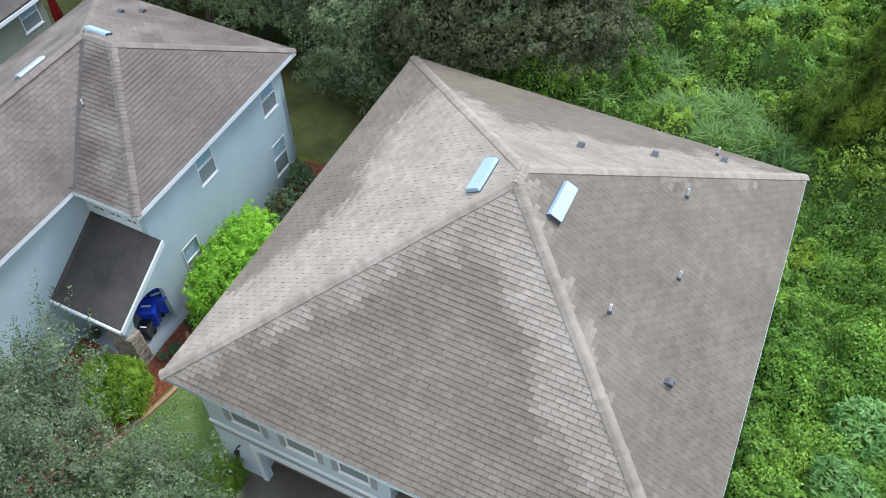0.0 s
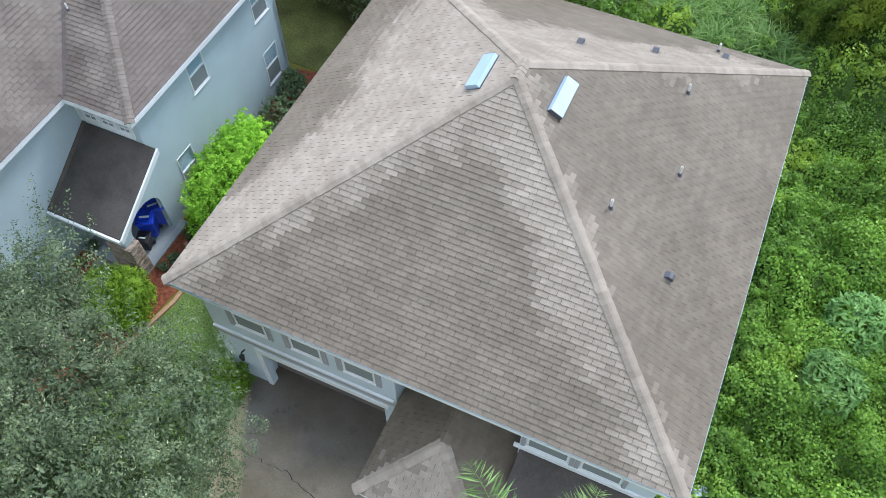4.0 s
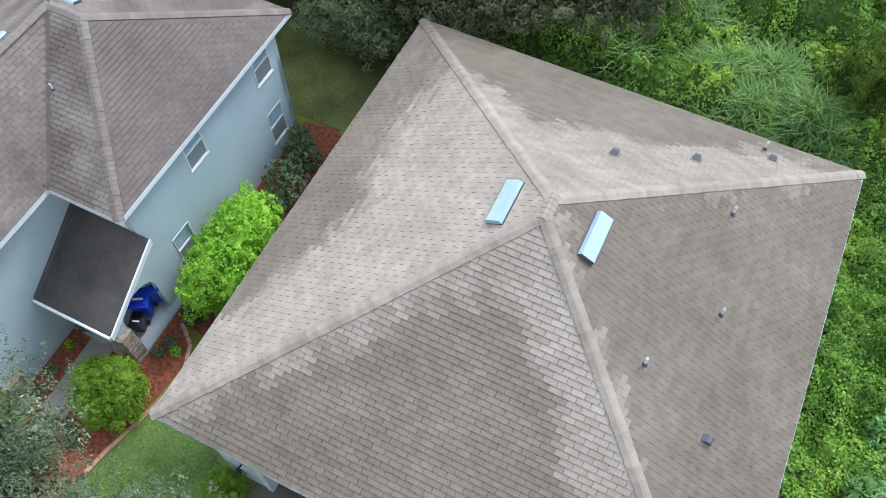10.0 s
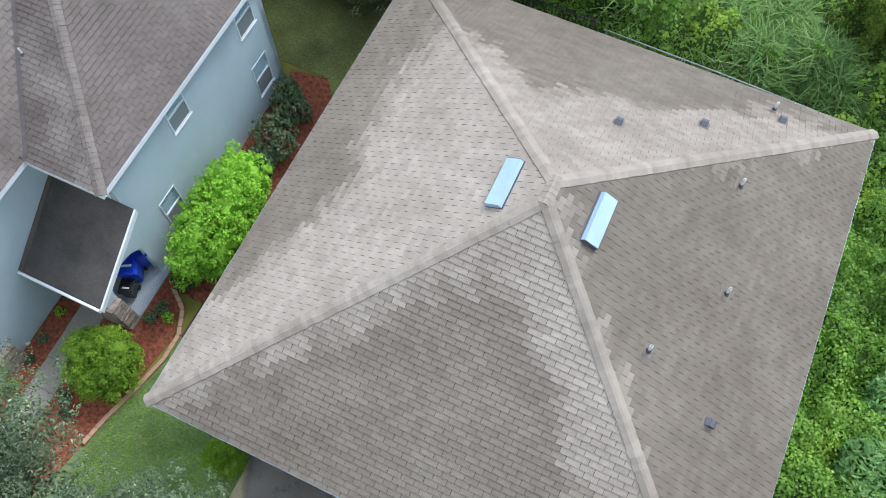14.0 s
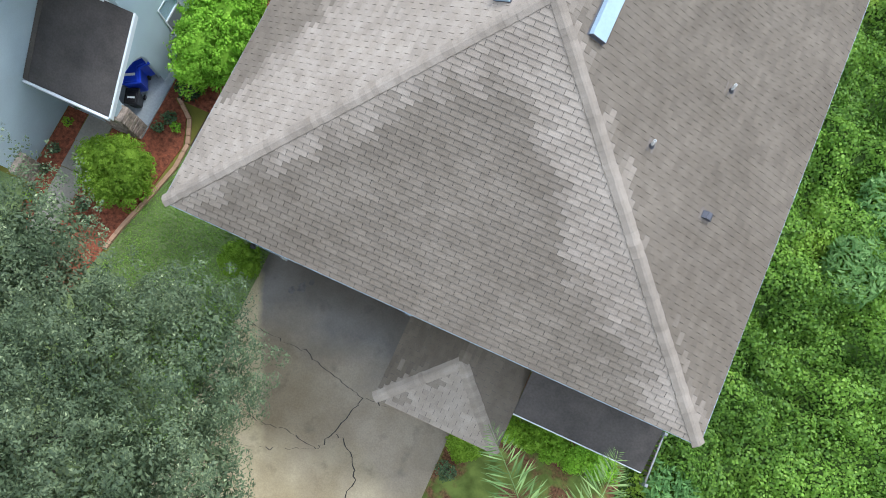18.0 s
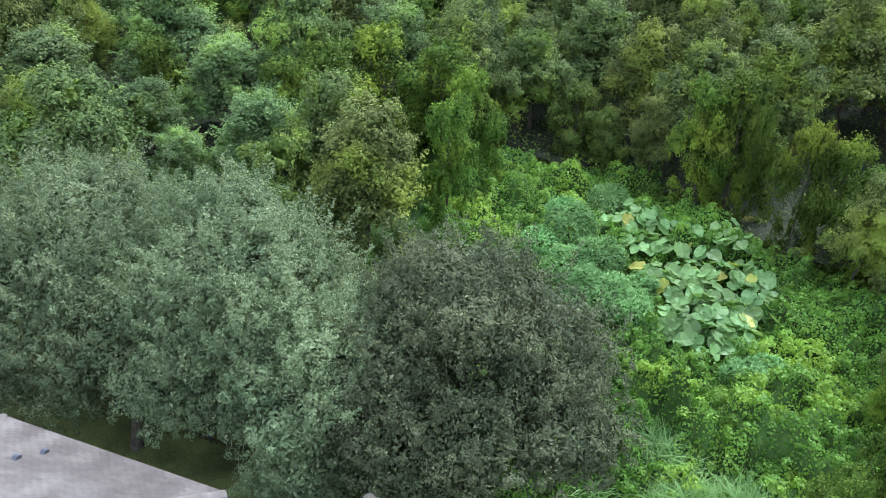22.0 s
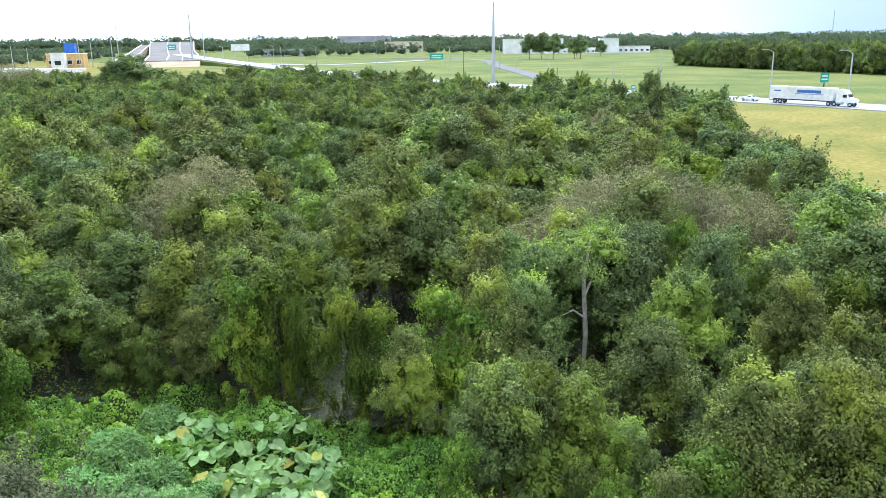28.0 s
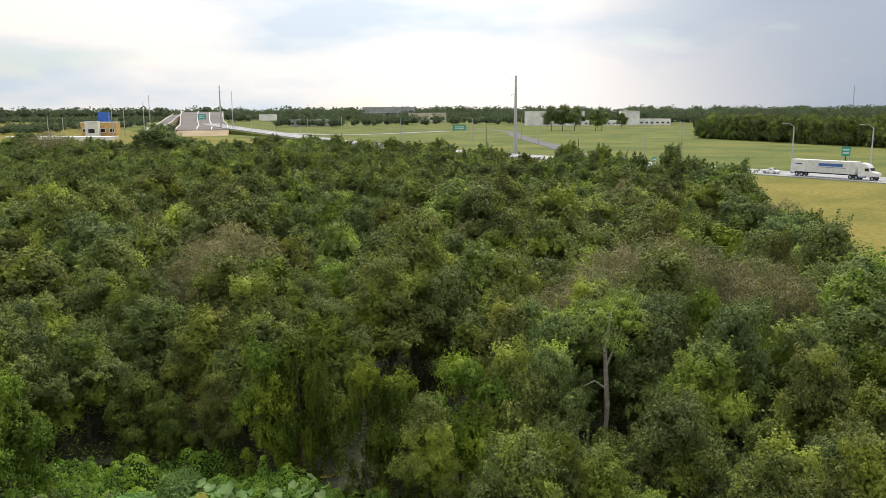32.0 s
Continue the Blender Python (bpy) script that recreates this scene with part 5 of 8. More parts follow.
def oak(name_label, at, height, spread, mat, seed, density=2.4, leaf=0.10, turn=0, low=0.32, lobes=16, plumes=420, boughs=()):
    """A broad garden oak: short trunk, forking limbs, a dense crown of small leaves with upright sprays."""
    rng = np.random.default_rng(seed)
    blobs = crown_blobs(rng, lobes, spread * 0.78, height * (low + 0.08), height * 0.86, spread * 0.36)
    blobs += list(boughs)
    p, f, z = clumped(blobs, rng, 0.25, density * 1.35, int(38 * (0.1 / leaf) ** 1.3), leaf, 95, leaf * 1.9, -0.9, 0.7, mess=0.28)
    # sprays that stand out of the crown
    k = rng.choice(np.nonzero(p[:, 2] > np.percentile(p[:, 2], 58))[0], plumes)
    sp, sf = [], []
    for i in k:
        if p[i, 2] > height * 0.3:
            out = np.array([p[i, 0] * 0.14, p[i, 1] * 0.14, 1.0]) + rng.normal(size=3) * 0.22
            out /= np.linalg.norm(out)
            ln = rng.uniform(0.6, 1.4) * (1.0 if p[i, 2] > height * 0.55 else 0.7)
            j = np.linspace(0, 1, 58)[:, None]
            sp.append(p[i] + out * (j * ln) + rng.normal(size=(58, 3)) * (0.14 * (1.1 - j * 0.85)))
            sf.append(rng.normal(size=(58, 3)) * 0.6 + np.array([p[i, 0] * 0.1, p[i, 1] * 0.1, 0.6]))
    sp, sf = np.concatenate(sp), np.concatenate(sf)
    p, f = np.concatenate([p, sp]), np.concatenate([f, sf])
    me = leaves("oak_crown", p, f, np.concatenate([z, np.full(len(sp), leaf * 1.1)]), mat, rng, slim=0.44)
    return tree_thing("oak_tree", name_label, "tree", "garden oaks", trunk_mesh(height * 0.62, 0.045 * height * 0.55, 9, rng, fork=0.3, reach=0.42), M_BARK, me, at, turn)


oak("grey-green small-leaved oak standing on the front lawn", (-0.3, -6.2, 0), 10.8, 5.0, L_OAKFRONT, 21, density=3.0, leaf=0.068, low=0.3, lobes=26, plumes=560,
    boughs=[((-1.0, 4.6, 7.2), (0.9, 0.9, 0.8)), ((-2.0, 3.6, 6.8), (1.2, 1.1, 0.9)), ((-2.6, 2.4, 7.0), (1.3, 1.3, 1.0)), ((-0.8, 2.9, 7.6), (1.3, 1.3, 1.0)), ((0.3, 3.6, 7.3), (0.9, 0.9, 0.8)), ((4.2, 1.2, 6.4), (0.9, 0.9, 0.8)), ((4.9, -0.4, 5.7), (1.0, 1.1, 0.9)), ((4.7, -1.9, 6.2), (1.1, 1.2, 0.9))])
oak("dull olive oak spreading over the back fence", (1.0, 19.3, 0), 11.2, 5.0, L_OAKDK, 22, density=2.4, lobes=22, low=0.2, plumes=330)
oak("grey-green oak with upright sprays behind the neighbouring house", (-8.9, 20.6, 0), 10.5, 5.3, L_OAK, 23, density=2.4, lobes=24, low=0.1, plumes=620)
oak("large grey-green oak in the back garden corner", (-16.0, 19.8, 0), 10.6, 5.8, L_OAK, 24, density=2.0, lobes=24, low=0.1, plumes=620)
oak("low leafy oak with hanging boughs between the two gardens", (-4.1, 18.2, 0), 9.0, 4.0, L_OAK, 25, density=2.4, lobes=18, low=0.1, plumes=360)
lone = thing("leaning_trunk", (-12.0, 16.6, 0), 0, "leaning bare grey trunk under the oaks", "tree trunk")
part("bole", rod([(0, 0, -0.05), (0.1, 0.3, 1.2), (0.0, 0.9, 2.6), (-0.4, 1.6, 4.2)], [0.26, 0.2, 0.18, 0.12], 9), M_BARK, lone)


def sprays(p, z_low, count, leaf, rng, per=24, length=(0.35, 0.95)):
    """Leafy shoots that stand out of a crown: places and facings."""
    k = rng.choice(np.nonzero(p[:, 2] > z_low)[0], count)
    sp, sf = [], []
    for i in k:
        out = unit(np.array([[p[i, 0] * 0.3, p[i, 1] * 0.3, 0.8]]) + rng.normal(size=(1, 3)) * 0.4)[0]
        j = np.linspace(0, 1, per)[:, None]
        sp.append(p[i] + out * (j * rng.uniform(*length)) + rng.normal(size=(per, 3)) * (0.13 * (1.1 - j * 0.8)))
        sf.append(rng.normal(size=(per, 3)) * 0.6 + np.array([p[i, 0] * 0.1, p[i, 1] * 0.1, 0.7]))
    return np.concatenate(sp), np.concatenate(sf), np.full(count * per, leaf)


def broadleaf(seed, leaf, per, mat, height=10.0, spread=3.0, clump=0.42, count=44, boughs=17):
    """A woodland tree: boughs at several heights, each a cluster of leafy twigs, with gaps between them."""
    rng = np.random.default_rng(seed)
    blobs = []
    for i in range(boughs):
        a, f = i * 2.4 + rng.uniform(-0.6, 0.6), (i + rng.uniform(-0.5, 0.5)) / (boughs - 1)
        f = min(max(f, 0.0), 1.0)
        reach = spread * (0.98 - 0.62 * f ** 1.6) * rng.uniform(0.5, 1.08)
        s = spread * rng.uniform(0.25, 0.47) * (1 - 0.22 * f)
        blobs.append(((math.cos(a) * reach, math.sin(a) * reach, height * (0.33 + 0.56 * f) + rng.normal() * 0.3), (s * rng.uniform(0.85, 1.3), s * rng.uniform(0.85, 1.3), s * rng.uniform(0.6, 0.9))))
    for f in (0.5, 0.68, 0.84):
        s = spread * rng.uniform(0.36, 0.46)
        blobs.append(((rng.normal() * 0.3, rng.normal() * 0.3, height * f), (s, s, s * 0.9)))
    p, f, z = clumped(blobs, rng, clump, per, count, leaf, 7 + per * 3.0, leaf * 1.9, -0.55, 0.75, 0.6, 0.2, 0.3)
    p, f, z = (np.concatenate(q) for q in zip((p, f, z), sprays(p, height * 0.45, 150, leaf, rng, 24, (0.3, 1.0) if leaf < 0.15 else (0.4, 1.3))))
    return leaves("tree_crown", p, f, z, mat, rng, slim=0.62, core=inside_of(blobs, rng, 0.45)), rng


def vine_heap(seed, leaf, per, mat, height=8.0, spread=2.2, domes=6):
    """A tree smothered by vines: lumpy caps over hollows, with ragged curtains hanging from their rims."""
    rng = np.random.default_rng(seed)
    caps_at = [(0.0, 0.0, 1.0, 0.6), (0.66, 0.2, 0.8, 0.46), (-0.55, 0.5, 0.7, 0.5), (0.1, -0.75, 0.62, 0.46), (-0.75, -0.45, 0.5, 0.42), (0.85, -0.5, 0.42, 0.42)][:domes]
    if domes == 1:
        caps_at = [(0.0, 0.0, 1.0, 0.72), (0.35, -0.4, 0.6, 0.5), (-0.35, 0.2, 0.72, 0.55)]
    blobs, hp, hf = [], [], []
    for dx, dy, top, wide in caps_at:
        r = spread * wide * rng.uniform(0.85, 1.15)
        cx, cy, zt = dx * spread + rng.normal() * 0.15, dy * spread + rng.normal() * 0.15, height * top * rng.uniform(0.93, 1.04)
        blobs.append(((cx, cy, zt - r * 0.6), (r * 0.66, r * 0.66, r * 0.58)))
        for i in range(7):
            a, w, q = i * 0.9 + rng.uniform(-0.3, 0.3), r * rng.uniform(0.28, 0.48), r * rng.uniform(0.45, 0.72)
            blobs.append(((cx + math.cos(a) * q, cy + math.sin(a) * q, zt - r * rng.uniform(0.55, 1.15)), (w, w, w * 0.8)))
        z = zt - r * 1.5
        while z > 0.3:
            a, w = rng.uniform(0, 6.283), r * rng.uniform(0.2, 0.34)
            blobs.append(((cx + math.cos(a) * r * 0.38, cy + math.sin(a) * r * 0.38, z + rng.normal() * 0.2), (w, w, w * 1.2)))
            z -= r * rng.uniform(0.5, 0.8)
        for i in range(int(26 * r)):
            a, q = rng.uniform(0, 6.283), r * rng.uniform(0.75, 1.08)
            n = int(rng.uniform(0.3, 1.3) / (leaf * 0.6))
            x, y, d = cx + math.cos(a) * q, cy + math.sin(a) * q, np.arange(n) * leaf * 0.6
            hp.append(np.stack([x + rng.normal(size=n) * leaf * 0.5, y + rng.normal(size=n) * leaf * 0.5, zt - r * rng.uniform(0.7, 1.4) - d], 1))
            hf.append(np.tile([math.cos(a), math.sin(a), 0.5], (n, 1)) + rng.normal(size=(n, 3)) * 0.4)
    p, f, z = clumped(blobs, rng, 0.38 * (leaf / 0.12) ** 0.5, per * 0.6, 44, leaf, per * 2.0, leaf * 1.9, -0.4, 0.7, 0.8, 0.18, 0.36)
    tp, tf, tz = sprays(p, height * 0.3, 60, leaf, rng, 20, (0.2, 0.6))
    hp, hf = np.concatenate(hp + [tp]), np.concatenate(hf + [tf])
    p, f, z = np.concatenate([p, hp]), np.concatenate([f, hf]), np.concatenate([z, np.full(len(hp), leaf)])
    keep = p[:, 2] > 0.05
    p, f, z = p[keep], f[keep], z[keep]
    down = np.tile([0.0, 0.0, -0.5], (len(p), 1))
    return leaves("vine_crown", p, f, z, mat, rng, slim=0.75, along=down + rng.normal(size=p.shape) * 0.6, core=inside_of(blobs, rng, 0.42)), rng


def dead_tree(seed, height=10.0, spread=3.2):
    """A nearly bare crown: fine grey twigs fanning upward, with thin dry leaves left on some of them."""
    rng = np.random.default_rng(seed)
    blobs = crown_blobs(rng, 13, spread, height * 0.42, height * 0.9, spread * 0.36, 0.95)
    p, f = blob_points(blobs, 26, rng, low=-0.6, shell=(0.3, 1.15), up=0.2, mess=1.0)
    out = unit(p - np.array([0, 0, height * 0.2])) * 2 + rng.normal(size=p.shape) * 0.9
    lp, lf, lz = clumped(blobs, rng, 0.34, 1.5, 26, 0.12, 0, 0, -0.6, 0.6, 0.2, 0.7, 0.75)
    al = np.concatenate([out, rng.normal(size=lp.shape)])
    z = np.concatenate([np.full(len(p), 0.5), lz])
    nrm = np.concatenate([f, lf])
    slims = np.concatenate([np.full(len(p), 0.045), np.full(len(lp), 0.6)])[:, None]
    v = leaves("twig_crown", np.concatenate([p, lp]), nrm, z, L_DEAD, rng, slim=slims, fold=0.02, along=al)
    return v, rng


near, mid = [], []
LABELS = {
    "wood": ("dense dark green woodland tree", "broadleaf_tree"),
    "yel": ("woodland tree with yellowing green leaves", "broadleaf_tree"),
    "blue": ("deep green woodland tree", "broadleaf_tree"),
    "ivy": ("tree draped in dull olive-green vines", "vine_covered_tree"),
    "vine": ("tree smothered in bright green vines", "vine_covered_tree"),
    "dead": ("grey-brown half-bare woodland tree", "bare_tree"),
}
PARK = (0, -400, -60)


def proto(kind, me, rng, h, bark=M_BARK, r=0.16):
    label, name = LABELS[kind]
    ob = tree_thing(name, label, "tree", "woodland trees", trunk_mesh(h * 0.75, r, 7, rng, reach=0.25), bark, me, PARK, 0)
    return kind, ob, h


for kind, seed, mat in (("wood", 31, L_WOOD), ("wood", 32, L_WOOD), ("yel", 33, L_WOODY), ("blue", 34, L_BLUE)):
    h = 10.0
    near.append(proto(kind, *broadleaf(seed, 0.165, 2.5, mat, h, 2.7, 0.48, 54), h))
    mid.append(proto(kind, *broadleaf(seed + 20, 0.24, 1.9, mat, h, 3.4, 0.6, 40, 15), h))
for seed, caps_here in ((35, 1), (36, 6), (39, 4)):
    near.append(proto("vine", *vine_heap(seed, 0.135, 4.2, L_DRAPE, 8.0, 2.3, caps_here), 8.0, M_BARK, 0.12))
mid.append(proto("vine", *vine_heap(57, 0.2, 2.6, L_DRAPE, 8.0, 2.6), 8.0, M_BARK, 0.12))
near.append(proto("ivy", *vine_heap(38, 0.135, 4.2, L_IVY, 8.0, 2.3), 8.0, M_BARK, 0.12))
mid.append(proto("ivy", *vine_heap(59, 0.2, 2.6, L_IVY, 8.0, 2.6), 8.0, M_BARK, 0.12))
near.append(proto("dead", *dead_tree(37), 10.0, M_PALEBARK, 0.13))
mid.append(proto("dead", *dead_tree(58), 10.0, M_PALEBARK, 0.13))
used = set()


def plant(pool, kind, x, y, height, turn, wide=1.0, which=0):
    options = [q for q in pool if q[0] == kind]
    _, ob, h = options[which % len(options)]
    s = height / h
    m = pose(x, y, ground_z(x, y), 0, 0, turn)
    if ob.name not in used:
        used.add(ob.name)
        ob.matrix_basis = m
        made = ob
    else:
        made = copy_thing(ob, m)
    made.scale = (s * wide, s * wide, s)
    return made


slender = thing("slender_tree", (25.6, 42.5, 0), 0, "slender pale-trunked tree among the vines", "tree")
part("trunk", rod([(0, 0, -0.05), (0.1, 0, 4.0), (-0.1, 0.1, 7.2), (0.2, 0.1, 9.6)], [0.2, 0.16, 0.12, 0.05], 8), M_PALEBARK, slender)
part("limb", rod([(0.0, -0.05, 5.0), (-0.8, -0.3, 5.6), (-1.5, -0.5, 5.4)], [0.07, 0.05, 0.02], 6), M_PALEBARK, slender)
part("limb", rod([(0.0, 0.0, 6.4), (0.5, 0.1, 7.6), (0.9, 0.2, 8.6)], [0.07, 0.05, 0.02], 6), M_PALEBARK, slender)
srng = np.random.default_rng(39)
sb = [((math.cos(i * 2.4) * 1.3, math.sin(i * 2.4) * 1.1 + 0.7, 7.0 + 0.36 * i), (0.9, 0.9, 0.65)) for i in range(9)]
sp_, sf_, sz_ = clumped(sb, srng, 0.36, 4.0, 40, 0.12, 0, 0, mess=0.5, bare=0.4)
link("crown", leaves("crown", sp_, sf_, sz_, L_WOOD, srng, core=inside_of(sb, srng, 0.35)), None, slender)

# single trees that stand out: kind, x, y, height, width, which of its kind
MARKED = [
    ("vine", -6.2, 36.0, 8.1, 0.72, 0), ("vine", -9.2, 43.0, 9.0, 1.0, 1), ("vine", -7.0, 41.5, 8.2, 0.8, 2), ("vine", -13.8, 44.0, 9.2, 1.1, 1), ("vine", -17.0, 43.5, 7.8, 1.1, 2), ("vine", -14.6, 40.5, 7.4, 0.9, 1), ("vine", -20.0, 42.0, 6.8, 1.1, 2), ("wood", -9.4, 47.0, 9.6, 1.0, 0), ("blue", -14.8, 48.5, 9.0, 1.1, 0),
    ("blue", -18.2, 36.5, 6.6, 1.4, 0), ("blue", -24.5, 42.5, 7.4, 1.4, 0), ("blue", -26.5, 36.5, 6.2, 1.5, 0), ("blue", -35.0, 38.0, 8.0, 1.5, 0), ("blue", -33.5, 48.0, 9.0, 1.4, 0), ("blue", -21.5, 33.0, 5.2, 1.3, 0), ("vine", -29.5, 41.5, 7.2, 1.0, 2),
    ("wood", -5.6, 50.0, 7.8, 1.2, 1), ("wood", -2.0, 54.0, 8.8, 1.2, 0), ("yel", 1.7, 50.0, 8.2, 1.1, 0), ("ivy", -1.8, 47.5, 5.8, 1.0, 0), ("yel", 3.4, 44.8, 5.9, 0.8, 0), ("wood", 5.8, 47.5, 9.0, 1.1, 1), ("ivy", 0.4, 46.0, 5.0, 0.9, 0),
    ("vine", 6.3, 42.3, 8.3, 0.72, 0), ("vine", 8.0, 43.2, 9.4, 0.8, 2), ("vine", 8.9, 41.6, 7.4, 0.42, 0), ("vine", 11.6, 40.0, 8.4, 0.6, 2), ("vine", 13.4, 40.6, 7.6, 0.8, 1),
    ("vine", 16.6, 39.6, 8.8, 0.85, 1), ("yel", 19.2, 38.6, 8.8, 0.85, 0), ("vine", 18.6, 37.8, 8.2, 0.8, 2), ("yel", 14.6, 37.0, 6.6, 0.85, 0), ("wood", 21.6, 40.5, 8.6, 0.85, 0), ("wood", 9.4, 50.5, 9.2, 1.0, 0), ("wood", 18.0, 55.0, 10.4, 1.0, 1), ("yel", 14.0, 55.5, 10.2, 1.1, 0),
    ("vine", 15.3, 27.6, 5.8, 0.62, 0), ("wood", 17.6, 29.6, 8.4, 0.9, 0), ("wood", 19.6, 31.0, 8.2, 0.8, 1), ("vine", 14.9, 22.4, 6.5, 0.66, 0), ("vine", 16.7, 22.8, 5.8, 0.75, 2), ("vine", 13.6, 21.4, 4.4, 0.9, 1),
    ("vine", 19.7, 21.8, 6.7, 0.62, 0), ("vine", 23.6, 23.6, 7.4, 0.95, 1), ("yel", 22.2, 22.6, 6.4, 0.8, 0), ("yel", 26.0, 25.2, 8.6, 0.9, 0), ("yel", 29.8, 24.8, 8.8, 0.9, 0), ("wood", 21.2, 30.4, 7.2, 0.9, 0), ("wood", 25.3, 32.5, 8.2, 1.0, 1), ("wood", 23.0, 29.0, 5.6, 0.9, 0),
    ("blue", 28.4, 43.8, 10.0, 0.95, 0), ("wood", 29.4, 38.0, 9.2, 0.9, 0), ("blue", 33.2, 42.4, 10.0, 0.8, 0), ("vine", 32.7, 45.2, 10.6, 0.5, 2), ("wood", 37.2, 42.2, 8.8, 1.0, 1), ("yel", 35.0, 36.4, 8.4, 0.9, 0), ("vine", 38.2, 37.0, 9.2, 0.8, 1), ("wood", 27.4, 36.0, 7.6, 0.85, 1), ("ivy", 30.5, 33.0, 7.0, 0.9, 0),
    ("wood", 31.0, 29.0, 7.8, 0.95, 1), ("yel", 34.0, 31.0, 8.2, 0.9, 0), ("wood", 33.5, 25.5, 7.6, 1.0, 0), ("wood", 27.2, 29.4, 6.8, 0.9, 1), ("wood", 38.5, 31.0, 8.6, 1.0, 0), ("ivy", 23.6, 36.4, 5.4, 0.9, 0), ("wood", 36.5, 46.5, 9.4, 1.0, 1), ("wood", 24.4, 47.0, 8.8, 1.0, 0), ("yel", 20.4, 46.6, 8.8, 0.9, 0), ("wood", 29.0, 49.0, 9.4, 1.0, 1), ("wood", 17.2, 33.4, 5.6, 0.8, 1), ("ivy", 20.4, 27.0, 5.0, 0.8, 0),
    ("wood", 23.2, 44.6, 9.2, 0.9, 0), ("wood", 27.4, 45.8, 9.8, 0.9, 1), ("blue", 30.8, 46.5, 10.0, 0.8, 0), ("yel", 26.0, 47.8, 9.6, 0.9, 0),
    ("dead", 28.5, 55.0, 10.2, 1.2, 0), ("dead", 32.0, 59.0, 11.2, 1.2, 0), ("dead", 35.6, 62.0, 11.4, 1.2, 0), ("dead", 39.7, 62.0, 11.2, 1.2, 0), ("dead", 38.3, 53.0, 10.6, 1.1, 0), ("dead", 36.0, 57.0, 10.6, 1.1, 0), ("dead", 43.0, 58.0, 10.4, 1.1, 0), ("yel", 37.5, 66.5, 11.4, 0.8, 0), ("yel", 45.4, 59.0, 10.6, 0.7, 0), ("dead", -0.3, 67.0, 10.9, 1.3, 0), ("dead", 1.6, 71.0, 11.8, 1.1, 0),
    ("blue", 58.7, 75.5, 9.6, 1.1, 0), ("blue", 57.6, 70.5, 8.8, 1.1, 0), ("blue", 55.0, 77.0, 10.0, 1.1, 0), ("blue", 60.0, 82.0, 9.8, 1.1, 0), ("wood", 53.0, 68.0, 8.4, 1.0, 0), ("blue", 72.6, 125.0, 11.4, 1.3, 0), ("blue", 64.5, 101.0, 9.8, 1.2, 0), ("blue", 68.0, 112.0, 10.4, 1.2, 0), ("wood", 61.0, 92.0, 9.6, 1.1, 0), ("yel", 48.6, 100.0, 10.6, 1.2, 0), ("yel", 42.5, 95.0, 10.4, 1.2, 0), ("yel", 54.0, 104.0, 10.6, 1.2, 0),
    ("wood", 76.0, 152.0, 12.6, 0.7, 0), ("wood", 70.0, 145.0, 10.0, 1.2, 0), ("wood", 79.0, 140.0, 8.8, 1.1, 0),
    ("blue", -47.0, 277.0, 17.0, 1.6, 0), ("blue", -52.0, 280.0, 15.0, 1.5, 0), ("dead", -88.0, 285.0, 15.0, 1.8, 0), ("dead", -79.0, 282.0, 13.5, 1.8, 0), ("wood", -96.0, 290.0, 14.0, 1.6, 0),
    ("vine", 19.5, 16.0, 4.4, 1.2, 1), ("vine", 21.5, 9.0, 4.2, 1.2, 2), ("wood", 24.0, 14.0, 6.5, 1.1, 0), ("vine", 24.5, 3.0, 4.5, 1.2, 1),
]
rng = np.random.default_rng(77)
placed = []
for kind, x, y, h, wd, which in MARKED:
    plant(near if y < 64 else mid, kind, x, y, h, rng.uniform(0, 360), wd, which)
    placed.append((x, y, 2.3 * wd))


def wooded(x, y):
    if y < 24 or x < -1.45 * y - 4 or x > 1.05 * y + 8 or (y > 48 and x > 0.64 * y + 12):
        return False
    if (-8.5 < x < 39 and y < 46) or (10 < x < 20 and y < 54):
        return False
    if x <= -8.5 and y < 31 and x > -23:
        return False
    if road_side(x, y) > np.interp(y, (95, 150), (-94, -58)):
        return False
    return True


def spread_trees(gap, y0, y1, pool, rng, limit):
    count = 0
    for _ in range(14000):
        y = rng.uniform(y0, y1)
        x = rng.uniform(-1.35 * y - 4, 0.95 * y + 12)
        if not wooded(x, y) or any((x - a) ** 2 + (y - b) ** 2 < (gap * 0.62 + c * 0.6) ** 2 for a, b, c in placed):
            continue
        r = rng.uniform()
        kind = "wood" if r < 0.40 else "yel" if r < 0.68 else "blue" if r < 0.75 and x < -8 else "ivy" if r < 0.87 else "vine" if r < 0.955 else "dead"
        h = rng.choice((6.0, 7.5, 8.6, 9.6, 10.6, 11.8)) * rng.uniform(0.93, 1.07) * (0.85 if kind in ("vine", "ivy") else 1.0)
        plant(pool, kind, x, y, h, rng.uniform(0, 360), rng.uniform(0.9, 1.2), int(rng.integers(0, 4)))
        placed.append((x, y, gap * 0.5))
        count += 1
        if count >= limit:
            break
    return count


spread_trees(4.7, 24, 62, near, rng, 140)
spread_trees(5.4, 62, 125, mid, rng, 330)

